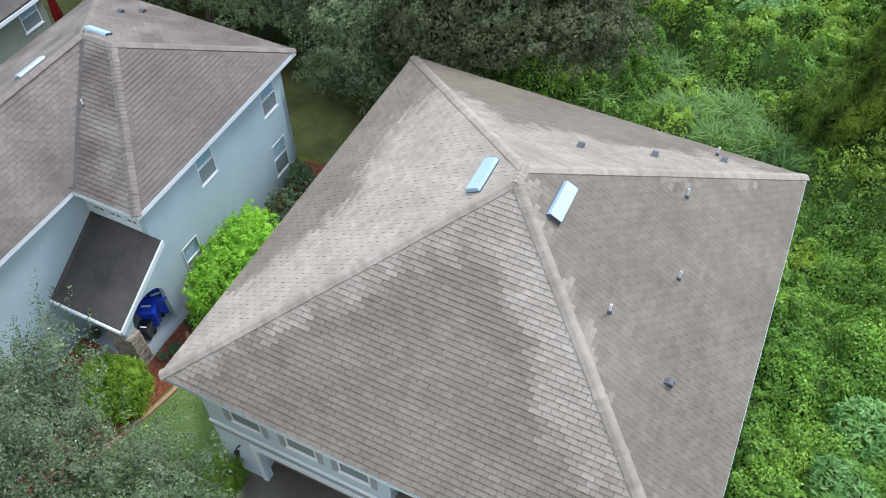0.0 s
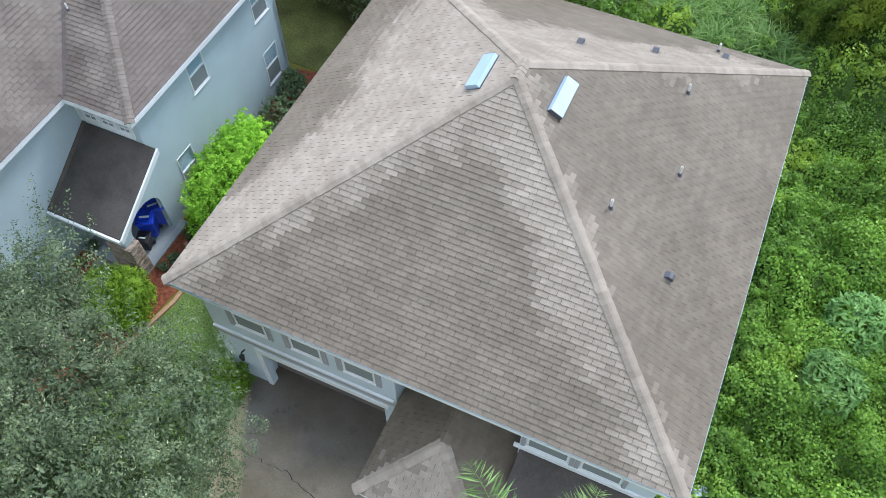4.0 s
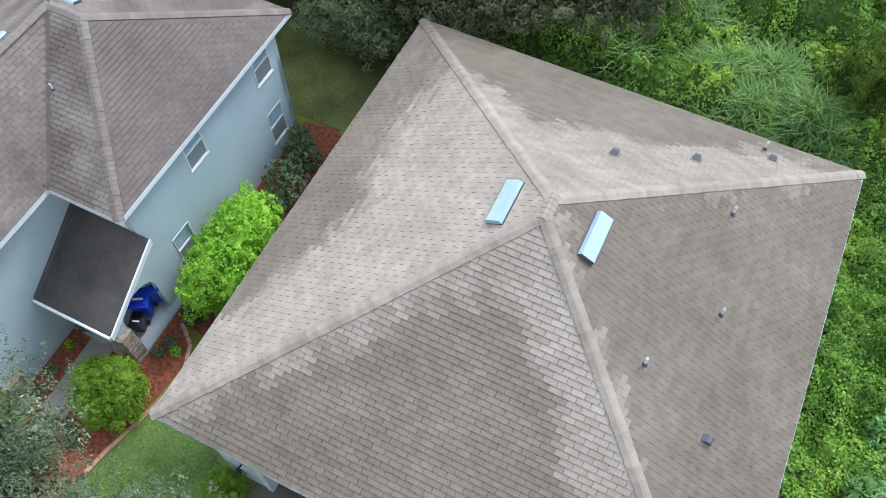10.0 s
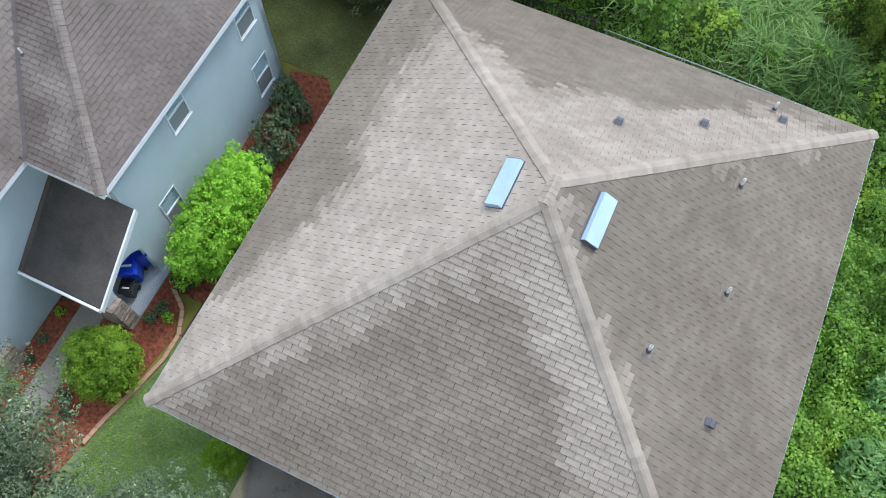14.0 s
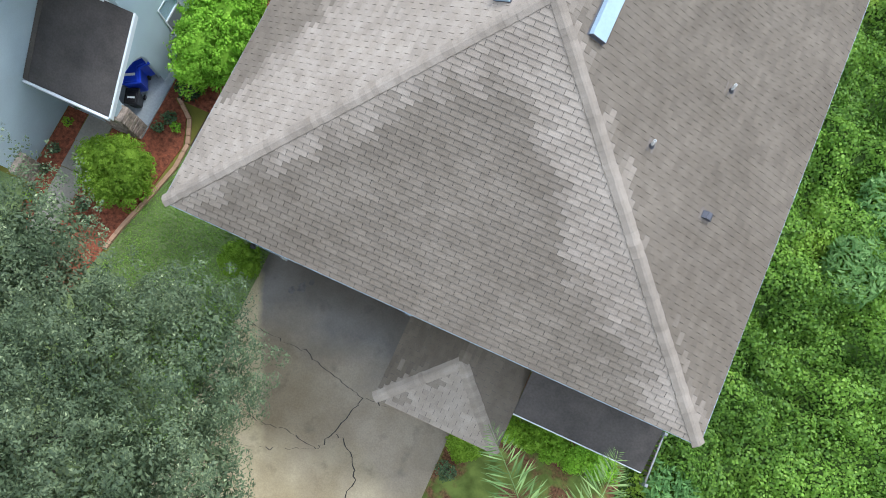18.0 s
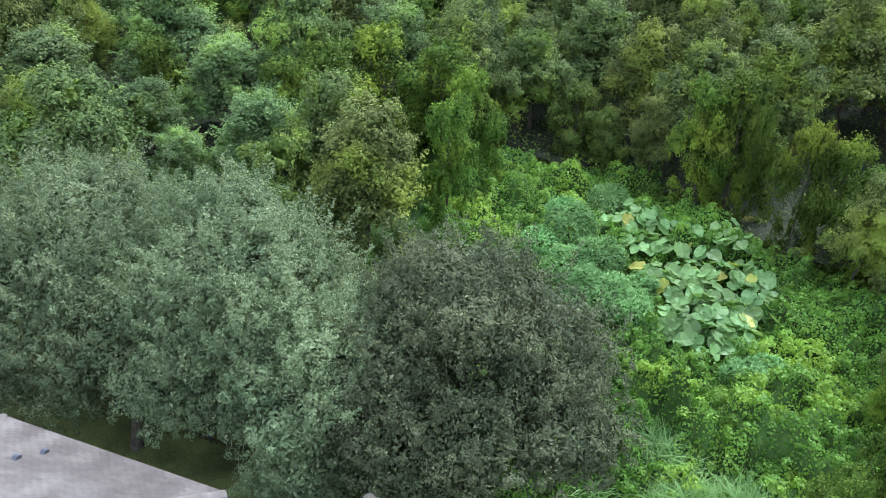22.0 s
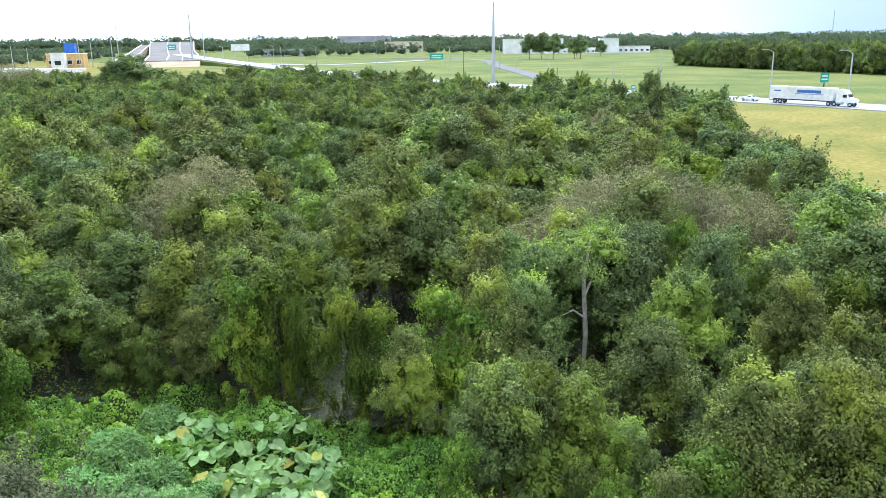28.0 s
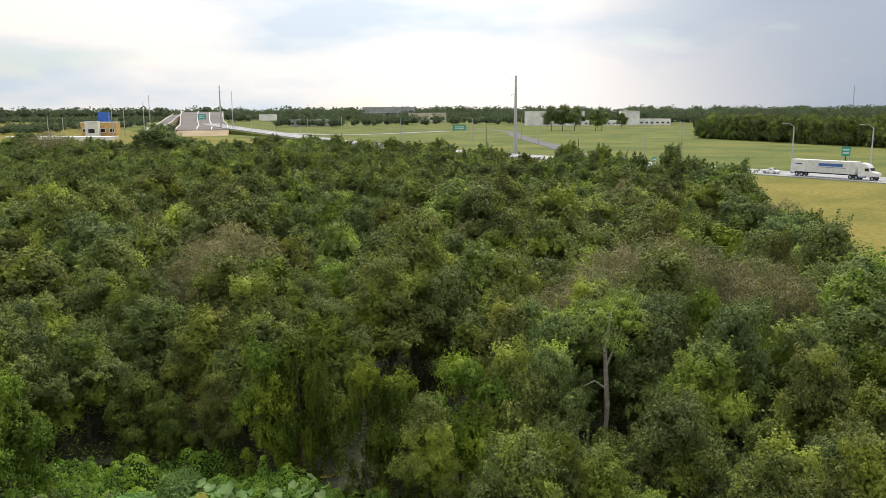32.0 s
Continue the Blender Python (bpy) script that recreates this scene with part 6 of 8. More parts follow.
# the woods beyond, too many to count


def canopy(x, y, z, h, s, rng, lobes, k, leaf, out):
    """One crown of a distant wood: a few knobbly lobes under small leaves."""
    blobs = []
    for i in range(lobes):
        a, q = i * 2.4 + rng.uniform(-0.5, 0.5), math.sqrt(i / lobes)
        r = s * rng.uniform(0.36, 0.52)
        blobs.append(((x + math.cos(a) * q * s * 0.75, y + math.sin(a) * q * s * 0.75, z + h - r * 0.8 - q * q * h * 0.3 * rng.uniform(0.6, 1.4)), (r, r, r * rng.uniform(0.75, 1.0))))
    blobs.append(((x, y, z + h * 0.4), (s * 0.6, s * 0.6, h * 0.36)))
    v, f = inside_of(blobs[-1:], rng, 0.7, 2, 0.12)
    out.setdefault("v", []).append(v)
    out.setdefault("k", []).append(f)
    c = np.array([b[0] for b in blobs])
    r = np.array([b[1] for b in blobs])
    i = np.minimum(rng.integers(0, lobes + 2, k), lobes)
    d = unit(rng.normal(size=(k, 3)) + np.array([0, -0.15, 0.45]))
    out.setdefault("p", []).append(c[i] + d * r[i] * rng.uniform(0.6, 1.2, (k, 1)))
    out.setdefault("f", []).append(d + rng.normal(size=(k, 3)) * 0.45)
    out.setdefault("s", []).append(np.full(k, leaf))


def canopy_mesh(name, out, mat, rng):
    n, faces_of = 0, []
    for v, f in zip(out["v"], out["k"]):
        faces_of.append(f + n)
        n += len(v)
    return leaves(name, np.concatenate(out["p"]), np.concatenate(out["f"]), np.concatenate(out["s"]), mat, rng, slim=0.7, core=(np.concatenate(out["v"]), np.concatenate(faces_of)))


def stand(crowns, rng, gap=5.0):
    """A clump of four trees as one mesh, out of the crowns given."""
    vs, fs, n = [], [], 0
    for i in range(2):
        for j in range(2):
            me = crowns[int(rng.integers(0, len(crowns)))]
            co = np.empty(len(me.vertices) * 3, np.float32)
            me.vertices.foreach_get("co", co)
            ix = np.empty(len(me.loops), np.int32)
            me.loops.foreach_get("vertex_index", ix)
            a, k = rng.uniform(0, 6.283), rng.uniform(0.62, 1.12)
            co = co.reshape(-1, 3) * np.array([k ** 0.5, k ** 0.5, k])
            x = co[:, 0] * math.cos(a) - co[:, 1] * math.sin(a) + (i - 0.5) * gap + rng.normal() * 0.7
            y = co[:, 0] * math.sin(a) + co[:, 1] * math.cos(a) + (j - 0.5) * gap + rng.normal() * 0.7
            vs.append(np.stack([x, y, co[:, 2]], 1))
            fs.append(ix.reshape(-1, 4) + n)
            n += len(co)
    return raw_mesh("tree_stand", np.concatenate(vs), np.concatenate(fs), L_WOODFAR)


far_crowns = [broadleaf(140 + q, 0.36, 1.3, L_WOODFAR, 9.5, 3.3, 0.75, 20, 10)[0] for q in range(4)]
stands = [stand(far_crowns, rng) for _ in range(6)]
for me in far_crowns:
    bpy.data.meshes.remove(me)
wide_woods = thing("far_woods", (0, 0, 0), 0, "unbroken dark green canopy of the woods further off", "woods", kind="stuff")
y = 124.0
while y < 330:
    gap = 9.4 if y < 200 else 11.5
    x = -0.72 * y
    while x < 0.64 * y:
        cx, cy = x + rng.normal() * 1.5, y + rng.normal() * 1.5
        if wooded(cx, cy):
            ob = link("tree_stand", stands[int(rng.integers(0, 6))], None, wide_woods)
            ob["kind"] = "stuff"
            k = (1.0 if y < 200 else 0.95) * rng.uniform(0.85, 1.12) * (1 + 0.15 * noise.noise(Vector((cx * 0.03, cy * 0.03, 5))))
            ob.matrix_basis = pose(cx, cy, ground_z(cx, cy), 0, 0, float(rng.uniform(0, 360)))
            ob.scale = (gap / 9.4, gap / 9.4, k)
        x += gap
    y += gap


# ---------------------------------------------------------------- vine carpet over the waste ground
def vine_height(x, y):
    v = Vector((x * 0.22, y * 0.22, 4.0))
    h = 0.3 + 1.5 * noise.noise(v) + 2.0 * abs(noise.noise(v * 2.0)) + 1.9 * abs(noise.noise(v * 4.6)) + 0.55 * abs(noise.noise(v * 10.0))
    if x > 14 and y < 22:
        h += 0.09 * max(0, x - 15.5)
    if y > 30:
        h *= 0.75
    elif y < 18:
        h = 0.4 + (h - 0.3) * 0.62
    edge = min(1.0, max(0.0, (x - 12.9) / 1.2)) if y < 18 else min(1.0, max(0.0, (y - 18.3) / 1.0)) if x < 14 else 1.0
    return max(0.05, h) * edge + 0.05


def wood_edge(x):
    """How far the vines reach before the undergrowth coloured as tree shade begins."""
    return np.interp(x, (4, 7, 15, 18, 32), (45.5, 41.0, 39.0, 31.0, 28.0))


def vine_zone(x, y):
    if y < 18.3:
        return x > 13.2
    return x > -14 and y < wood_edge(x)


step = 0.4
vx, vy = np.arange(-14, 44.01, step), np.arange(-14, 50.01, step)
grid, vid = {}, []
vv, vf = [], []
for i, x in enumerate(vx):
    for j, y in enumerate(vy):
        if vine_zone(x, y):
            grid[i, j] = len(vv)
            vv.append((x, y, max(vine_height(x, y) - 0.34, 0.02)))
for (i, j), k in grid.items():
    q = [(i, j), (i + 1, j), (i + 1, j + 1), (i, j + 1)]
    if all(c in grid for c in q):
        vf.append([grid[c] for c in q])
# the sheet below the leaves, coloured as the shade in their gaps
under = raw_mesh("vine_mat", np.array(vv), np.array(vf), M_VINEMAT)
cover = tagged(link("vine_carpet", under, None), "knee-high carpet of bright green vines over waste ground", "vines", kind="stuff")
rng = np.random.default_rng(91)
fx, fy = np.arange(-14, 44.01, 0.2), np.arange(-14, 50.01, 0.2)
high = np.array([[vine_height(x, y) if vine_zone(x, y) else 0.0 for y in fy] for x in fx])


def surface_at(px, py):
    """Height and slope of the carpet, between the knots of its grid."""
    i, j = np.clip(((px + 14) / 0.2).astype(int), 0, len(fx) - 2), np.clip(((py + 14) / 0.2).astype(int), 0, len(fy) - 2)
    u, v = (px + 14) / 0.2 - i, (py + 14) / 0.2 - j
    a, b, c, d = high[i, j], high[i + 1, j], high[i, j + 1], high[i + 1, j + 1]
    z = a * (1 - u) * (1 - v) + b * u * (1 - v) + c * (1 - u) * v + d * u * v
    return z, ((b - a) * (1 - v) + (d - c) * v) / 0.2, ((c - a) * (1 - u) + (d - b) * u) / 0.2


lp, lf, ls = [], [], []
for x0, x1, y0, y1, per_metre, count, size in ((13.2, 25, -12, 18.3, 5.5, 50, 0.085), (-8, 32, 18.3, 46, 3.6, 46, 0.11)):
    n = int((x1 - x0) * (y1 - y0) * per_metre)
    px, py = rng.uniform(x0, x1, n), rng.uniform(y0, y1, n)
    z, sx, sy = surface_at(px, py)
    c = np.stack([px, py, z + rng.uniform(-0.25, 0.12, n)], 1)
    ax = unit(np.stack([-sx * 0.6, -sy * 0.6, np.ones(n)], 1))
    u = unit(rng.normal(size=(n * count, 3))).reshape(n, count, 3)
    side = (u * ax[:, None]).sum(2, keepdims=True)
    u = np.where(side < 0, u - 2 * side * ax[:, None], u)
    r = rng.uniform(0.2, 0.55, n)[:, None, None] * np.where(px < 14.8, 0.6, 1.0)[:, None, None]
    p = c[:, None] + u * r * rng.uniform(0.65, 1.1, (n, count, 1)) * np.array([1.0, 1.0, 0.8])
    lp.append(p.reshape(-1, 3))
    lf.append((u + ax[:, None] * 0.35 + rng.normal(size=u.shape) * 0.35).reshape(-1, 3))
    ls.append(np.full(n * count, size))
    n = int((x1 - x0) * (y1 - y0) * (560 if y0 < 0 else 210))
    px, py = rng.uniform(x0, x1, n), rng.uniform(y0, y1, n)
    z, sx, sy = surface_at(px, py)
    lp.append(np.stack([px, py, z + rng.uniform(-0.3, 0.0, n)], 1))
    lf.append(unit(np.stack([-sx, -sy, np.ones(n)], 1)) + rng.normal(size=(n, 3)) * 0.3)
    ls.append(np.full(n, size * 1.1))
lp, lf, ls = np.concatenate(lp), np.concatenate(lf), np.concatenate(ls)
keep = ((lp[:, 0] > 13.0) | (lp[:, 1] > 18.2)) & (lp[:, 1] < wood_edge(lp[:, 0]) + rng.normal(size=len(lp)) * 0.3)
lp, lf, ls = lp[keep], lf[keep], ls[keep]
link("vine_leaves", leaves("vine_leaves", lp, lf, ls, L_VINE, rng, slim=0.85), None, cover)["kind"] = "stuff"


# low growth under the trees, the shade there put into its dark colour
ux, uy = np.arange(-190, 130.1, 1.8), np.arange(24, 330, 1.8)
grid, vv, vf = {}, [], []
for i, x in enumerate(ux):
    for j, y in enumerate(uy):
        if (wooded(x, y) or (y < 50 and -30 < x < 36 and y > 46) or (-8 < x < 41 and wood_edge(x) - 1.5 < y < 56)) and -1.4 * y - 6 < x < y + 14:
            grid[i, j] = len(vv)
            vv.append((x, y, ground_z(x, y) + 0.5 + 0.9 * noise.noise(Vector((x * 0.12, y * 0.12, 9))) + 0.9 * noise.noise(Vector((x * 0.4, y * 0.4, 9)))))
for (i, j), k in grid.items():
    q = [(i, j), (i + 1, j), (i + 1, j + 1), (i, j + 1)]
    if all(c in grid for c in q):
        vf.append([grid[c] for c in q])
low = tagged(link("undergrowth", raw_mesh("undergrowth", np.array(vv), np.array(vf), M_LITTERSHADE)), "tangled undergrowth below the woodland trees, their shade put into its dark colour", "undergrowth", kind="stuff")
vv = np.array(vv)
pick = rng.choice(np.nonzero(vv[:, 1] < 64)[0], 70000)
sp = vv[pick] + np.stack([rng.uniform(-0.8, 0.8, len(pick)), rng.uniform(-0.8, 0.8, len(pick)), rng.uniform(-0.1, 0.6, len(pick))], 1)
link("undergrowth_leaves", leaves("undergrowth_leaves", sp, rng.normal(size=sp.shape) * 0.6 + np.array([0, 0, 1.0]), 0.17, L_WOOD, rng, slim=0.7), None, low)["kind"] = "stuff"


# ---------------------------------------------------------------- reeds, elephant ears, pale shrubs
def blades(name, roots, height, lean, width, mat, rng, seg=4):
    n = len(roots)
    a = rng.uniform(0, 6.283, n)
    h = height * rng.uniform(0.6, 1.2, n)
    ln = lean * h * rng.uniform(0.4, 1.3, n)
    w = width * rng.uniform(0.7, 1.2, n)
    rows = []
    for i in range(seg + 1):
        f = i / seg
        out, up = ln * f * f, h * (f - 0.32 * f * f * (ln / h))
        c = roots + np.stack([np.cos(a) * out, np.sin(a) * out, up], 1)
        sd = np.stack([-np.sin(a), np.cos(a), np.zeros(n)], 1) * (w * (1 - f * 0.92) * 0.5)[:, None]
        rows.append(np.stack([c - sd, c + sd], 1))
    v = np.concatenate(rows, 1)
    f = np.concatenate([np.arange(n)[:, None] * (2 * seg + 2) + np.array([2 * i, 2 * i + 1, 2 * i + 3, 2 * i + 2]) for i in range(seg)])
    return raw_mesh(name, v.reshape(-1, 3), f, mat)


rng = np.random.default_rng(101)
roots = []
for cx, cy, r, k in ((8.7, 20.4, 1.4, 2000), (10.6, 21.0, 1.7, 2600), (12.2, 19.8, 1.4, 2000), (7.4, 22.8, 1.3, 1500), (10.2, 19.2, 1.3, 1300), (5.6, 19.8, 1.0, 400), (13.0, 18.9, 0.8, 500)):
    d = rng.normal(size=(k, 2)) * r * 0.5
    roots.append(np.stack([cx + d[:, 0], np.maximum(cy + d[:, 1], 18.2), rng.uniform(0.1, 1.35, k) * np.exp(-(d ** 2).sum(1) / (r * r))], 1))
tagged(link("tall_reeds", blades("tall_reeds", np.concatenate(roots), 0.85, 1.25, 0.075, L_REED, rng, 5), None), "tall arching pale green reeds behind the back rail", "reeds", kind="stuff")

ear_rng = np.random.default_rng(103)


def ear_leaf(mat):
    """A heart-shaped blade, dished, with a notch at the stalk."""
    bm = bmesh.new()
    ring = []
    for i in range(15):
        a = math.pi * 2 * (i + 0.5) / 15
        r = 0.5 * (1 - 0.34 * math.exp(-((a - math.pi) ** 2) / 0.10)) * (1 + 0.28 * math.exp(-(min(a, math.tau - a) ** 2) / 0.12))
        ring.append(bm.verts.new((math.cos(a) * r * 1.15, math.sin(a) * r * 0.95, 0.05 * math.sin(a * 5) + 0.10 * abs(math.sin(a)))))
    hub = bm.verts.new((-0.2, 0, -0.03))
    vein = bm.verts.new((0.25, 0, -0.02))
    for i in range(15):
        j = (i + 1) % 15
        c = vein if (i < 4 or i > 10) else hub
        bm.faces.new((ring[i], ring[j], c))
    bm.faces.new((ring[4], vein, hub))
    bm.faces.new((ring[11], hub, vein))
    me = bpy.data.meshes.new("leaf")
    bm.to_mesh(me)
    bm.free()
    me.materials.append(mat)
    return me


ear_me = [ear_leaf(L_EAR), ear_leaf(L_EAR), ear_leaf(L_EARYELLOW)]


def elephant_ear(x, y, count, size):
    z0 = vine_height(x, y) * 0.7 + 0.15
    ob = thing("elephant_ear_plant", (x, y, z0), ear_rng.uniform(0, 360), "elephant-ear plant with huge pale green heart-shaped leaves", "plant", "elephant-ear plants")
    for i in range(count):
        a = i * math.tau / count + ear_rng.uniform(-0.5, 0.5)
        r, h = size * ear_rng.uniform(0.4, 1.5), size * ear_rng.uniform(0.55, 1.2)
        faded = ear_rng.uniform() < 0.035
        lf_ = link("leaf", ear_me[2 if faded else i % 2], None, ob, "yellowed blade" if faded else "")
        s = size * ear_rng.uniform(0.75, 1.2)
        lf_.matrix_basis = pose(math.cos(a) * r, math.sin(a) * r, h, 0, 0, math.degrees(a)) @ pose(0, 0, 0, ear_rng.uniform(-25, 25), ear_rng.uniform(5, 50), ear_rng.uniform(-40, 40))
        lf_.scale = (s, s, s)
        part("stalk", rod([(0, 0, -0.3), (math.cos(a) * r * 0.4, math.sin(a) * r * 0.4, h * 0.6), (math.cos(a) * r * 0.8, math.sin(a) * r * 0.8, h - 0.04)], [0.04, 0.03, 0.02], 5), L_REED, ob)


for x, y, c, s in ((7.0, 30.4, 15, 0.74), (8.4, 30.0, 15, 0.76), (9.8, 30.6, 14, 0.7), (7.4, 32.0, 16, 0.74), (8.9, 32.2, 16, 0.76), (10.4, 32.6, 14, 0.7), (6.4, 33.2, 14, 0.7), (8.0, 33.8, 16, 0.74), (9.6, 34.2, 15, 0.72), (5.4, 34.6, 14, 0.68), (7.0, 35.2, 15, 0.72),
                   (8.6, 35.8, 15, 0.7), (10.2, 36.0, 14, 0.68), (4.4, 36.4, 13, 0.64), (5.9, 36.8, 14, 0.68), (7.5, 37.2, 14, 0.68), (9.2, 37.4, 13, 0.66), (3.4, 38.0, 12, 0.6), (5.0, 38.4, 13, 0.64), (6.6, 38.8, 12, 0.62), (2.2, 39.2, 11, 0.55), (4.0, 39.6, 11, 0.58), (10.6, 34.6, 12, 0.64), (8.2, 39.0, 10, 0.58)):
    elephant_ear(x, y, c, s)


def bush(name, label, category, group, at, size, mat, seed, leaf=0.09, density=2.40, lobes=9, stems=5, slim=0.6, up=0.6):
    """A shrub of rounded lobes on a few stems."""
    rng = np.random.default_rng(seed)
    sx, sy, sz = size
    blobs = [((0, 0, sz * 0.5), (sx * 0.75, sy * 0.75, sz * 0.48))]
    for i in range(lobes):
        a, e = i * 2.4, rng.uniform(-0.2, 0.9)
        s = rng.uniform(0.32, 0.5)
        blobs.append(((math.cos(a) * sx * 0.62 * math.cos(e), math.sin(a) * sy * 0.62 * math.cos(e), sz * (0.5 + 0.36 * math.sin(e))), (sx * s, sy * s, sz * s * 0.8)))
    core, z = None, leaf
    if mat is L_LIME and sx > 0.3:
        p, f, z = clumped(blobs, rng, leaf * 1.9, density, 24, leaf, 0, 0, -1.1, 0.7, 0.2, 0.4, 0.2)
        core = inside_of(blobs, rng, 0.74)
    else:
        p, f = blob_points(blobs, density, rng, low=-1.1, shell=(0.72, 1.06), up=up)
    p[:, 2] = np.maximum(p[:, 2], 0.03)
    ob = thing(name, at, 0, label, category, group)
    bm = bmesh.new()
    for i in range(stems):
        a = i * 2.4
        rod([(0.05 * math.cos(a), 0.05 * math.sin(a), -0.02), (sx * 0.25 * math.cos(a), sy * 0.25 * math.sin(a), sz * 0.4), (sx * 0.45 * math.cos(a), sy * 0.45 * math.sin(a), sz * 0.75)], [0.03, 0.02, 0.008], 5, bm)
    part("stem", bm, M_BARK, ob)
    link("foliage", leaves("foliage", p, f, z, mat, rng, slim=slim, core=core), None, ob)
    return ob


for i, (x, y, s) in enumerate(((0.6, 36.6, 1.5), (3.4, 31.2, 1.7), (1.4, 33.4, 1.4), (1.9, 40.6, 1.3), (2.6, 34.8, 1.4), (0.0, 38.2, 1.2), (4.8, 30.6, 1.3), (-0.6, 35.2, 1.1), (2.0, 30.2, 1.3), (10.1, 28.0, 1.0), (5.0, 32.8, 0.9), (11.0, 28.8, 0.8), (17.4, 9.0, 1.1), (16.8, 6.8, 1.0), (14.3, -1.0, 0.75))):
    bush("pale_shrub", "pale blue-green broad-leaved shrub among the vines", "shrub", "pale shrubs", (x, y, vine_height(x, y) * 0.4), (s, s, s * 1.35), L_CASTOR, 200 + i, 0.22, 85, 14, 4, 0.3, 0.9)

# garden shrubs
bush("hedge", "tall lime-green hedge against the neighbouring wall", "hedge", "", (-2.85, 5.9, 0), (0.95, 2.2, 2.6), L_LIME, 301, 0.085, 20, 18, 6)
bush("round_bush", "clipped lime-green round bush in red mulch", "bush", "", (-3.85, 0.7, 0), (1.05, 1.05, 1.5), L_LIME, 302, 0.07, 30, 10)
bush("round_bush", "small bright green bush at the lawn's edge", "bush", "", (0.66, -0.2, 0), (0.58, 0.58, 1.1), L_LIME, 303, 0.05, 60, 8)
for i, (x, y, s, h) in enumerate(((-3.2, 9.3, 0.85, 1.35), (-3.3, 10.7, 0.8, 1.4), (-3.2, 8.5, 0.6, 1.0), (-3.25, 3.95, 0.5, 0.8), (-3.9, 11.4, 0.45, 0.8))):
    bush("flowering_shrub", "dusty green loose shrub in the mulch bed", "shrub", "shrubs along the wall", (x, y, 0), (s, s, h), L_SHRUB, 310 + i, 0.14, 80, 7, 6, 0.45)
for i, (x, y, s) in enumerate(((-6.3, 1.5, 0.2), (-6.25, 0.6, 0.22), (-6.2, -0.1, 0.18), (-6.15, -1.0, 0.25), (-3.5, 2.9, 0.26), (-3.7, 2.5, 0.22), (-3.2, 2.75, 0.2), (-4.6, -0.6, 0.25), (-4.3, -1.0, 0.22), (8.75, -2.2, 0.4), (8.6, -3.1, 0.35), (-6.3, 2.2, 0.25))):
    bush("bedding_plant", "small green bedding plant in bark mulch", "plant", "bedding plants", (x, y, 0), (s, s, s * 1.3), L_SHRUB if i % 3 else L_LIME, 330 + i, 0.08, 220, 6, 4)
for i in range(5):
    bush("low_hedge", "low bright green foundation shrub before the lean-to", "shrub", "foundation shrubs", (9.75 + i * 0.68, -1.25 - 0.05 * (i % 2), 0), (0.45, 0.38, 0.85), L_LIME, 350 + i, 0.075, 36, 8)


def palm(label, at, fronds, seed, height):
    """A feather palm: fronds as (heading, length, lift), each a curved rib with two ranks of thin leaflets."""
    rng = np.random.default_rng(seed)
    ob = thing("palm", at, 0, label, "palm")
    part("trunk", rod([(0, 0, -0.05), (0.05, 0, height * 0.5), (0, 0.05, height)], [0.16, 0.13, 0.1], 10), M_BARK, ob)
    for head, ln, lift in fronds:
        a = radians(head)
        pts = [np.array([math.cos(a) * ln * j / 8 * 0.92, math.sin(a) * ln * j / 8 * 0.92, height + ln * (lift * j / 8 - (0.75 * lift + 0.18) * (j / 8) ** 2)]) for j in range(9)]
        fr = part("frond", rod([tuple(q) for q in pts], [0.026 * (1 - 0.8 * j / 8) for j in range(9)], 5), L_PALM, ob)
        sp, sf, al, sz = [], [], [], []
        for j in range(58):
            f = 0.12 + 0.88 * j / 58
            k = int(f * 8 * 0.999)
            q = pts[k] * (1 - (f * 8 - k)) + pts[k + 1] * (f * 8 - k)
            tang = np.array([math.cos(a), math.sin(a), 0.1])
            sd = np.array([-math.sin(a), math.cos(a), 0])
            w = 0.62 * math.sin(math.pi * min(f * 0.8 + 0.18, 1)) + 0.1
            for sg in (-1, 1):
                d = sd * sg + tang * (0.55 + rng.normal() * 0.12) + np.array([0, 0, -0.35 + rng.normal() * 0.3])
                d /= np.linalg.norm(d)
                sp.append(q + d * w * 0.5)
                al.append(d)
                sz.append(w)
                sf.append(np.array([0, 0, 1.0]) + rng.normal(size=3) * 0.35)
        me = leaves("blade", np.array(sp), np.array(sf), np.array(sz), L_PALM, rng, slim=0.06, fold=0.015, along=np.array(al) * 3)
        link("blade", me, None, fr)
    return ob


palm("feathery queen palm rising beside the porch roof", (11.0, -3.7, 0), ((135, 3.4, 2.2), (82, 3.1, 2.2), (20, 2.6, 0.7), (-40, 2.8, 0.5), (-95, 2.8, 0.9), (-150, 2.6, 0.4), (190, 2.4, 0.2), (50, 2.2, 0.1)), 401, 5.6)

# lawn blades
rng = np.random.default_rng(111)
pts = []
for _ in range(46000):
    x, y = rng.uniform(-3.2, 1.2), rng.uniform(-6.0, 4.0)
    edge = np.interp(y, [-6.0, -1.2, 0.7, 2.4, 4.0], [-3.2, -3.2, -2.75, -2.5, -2.4])
    if x > edge and not (x > -0.2 and y > 0.45) and noise.noise(Vector((x * 0.7, y * 0.7, 2))) > -0.32 - rng.uniform(0, 0.25):
        pts.append((x, y, 0.0))
tagged(link("grass", blades("grass", np.array(pts), 0.07, 0.7, 0.022, L_GRASS, rng, 2), None), "short green lawn grass", "grass", kind="stuff")


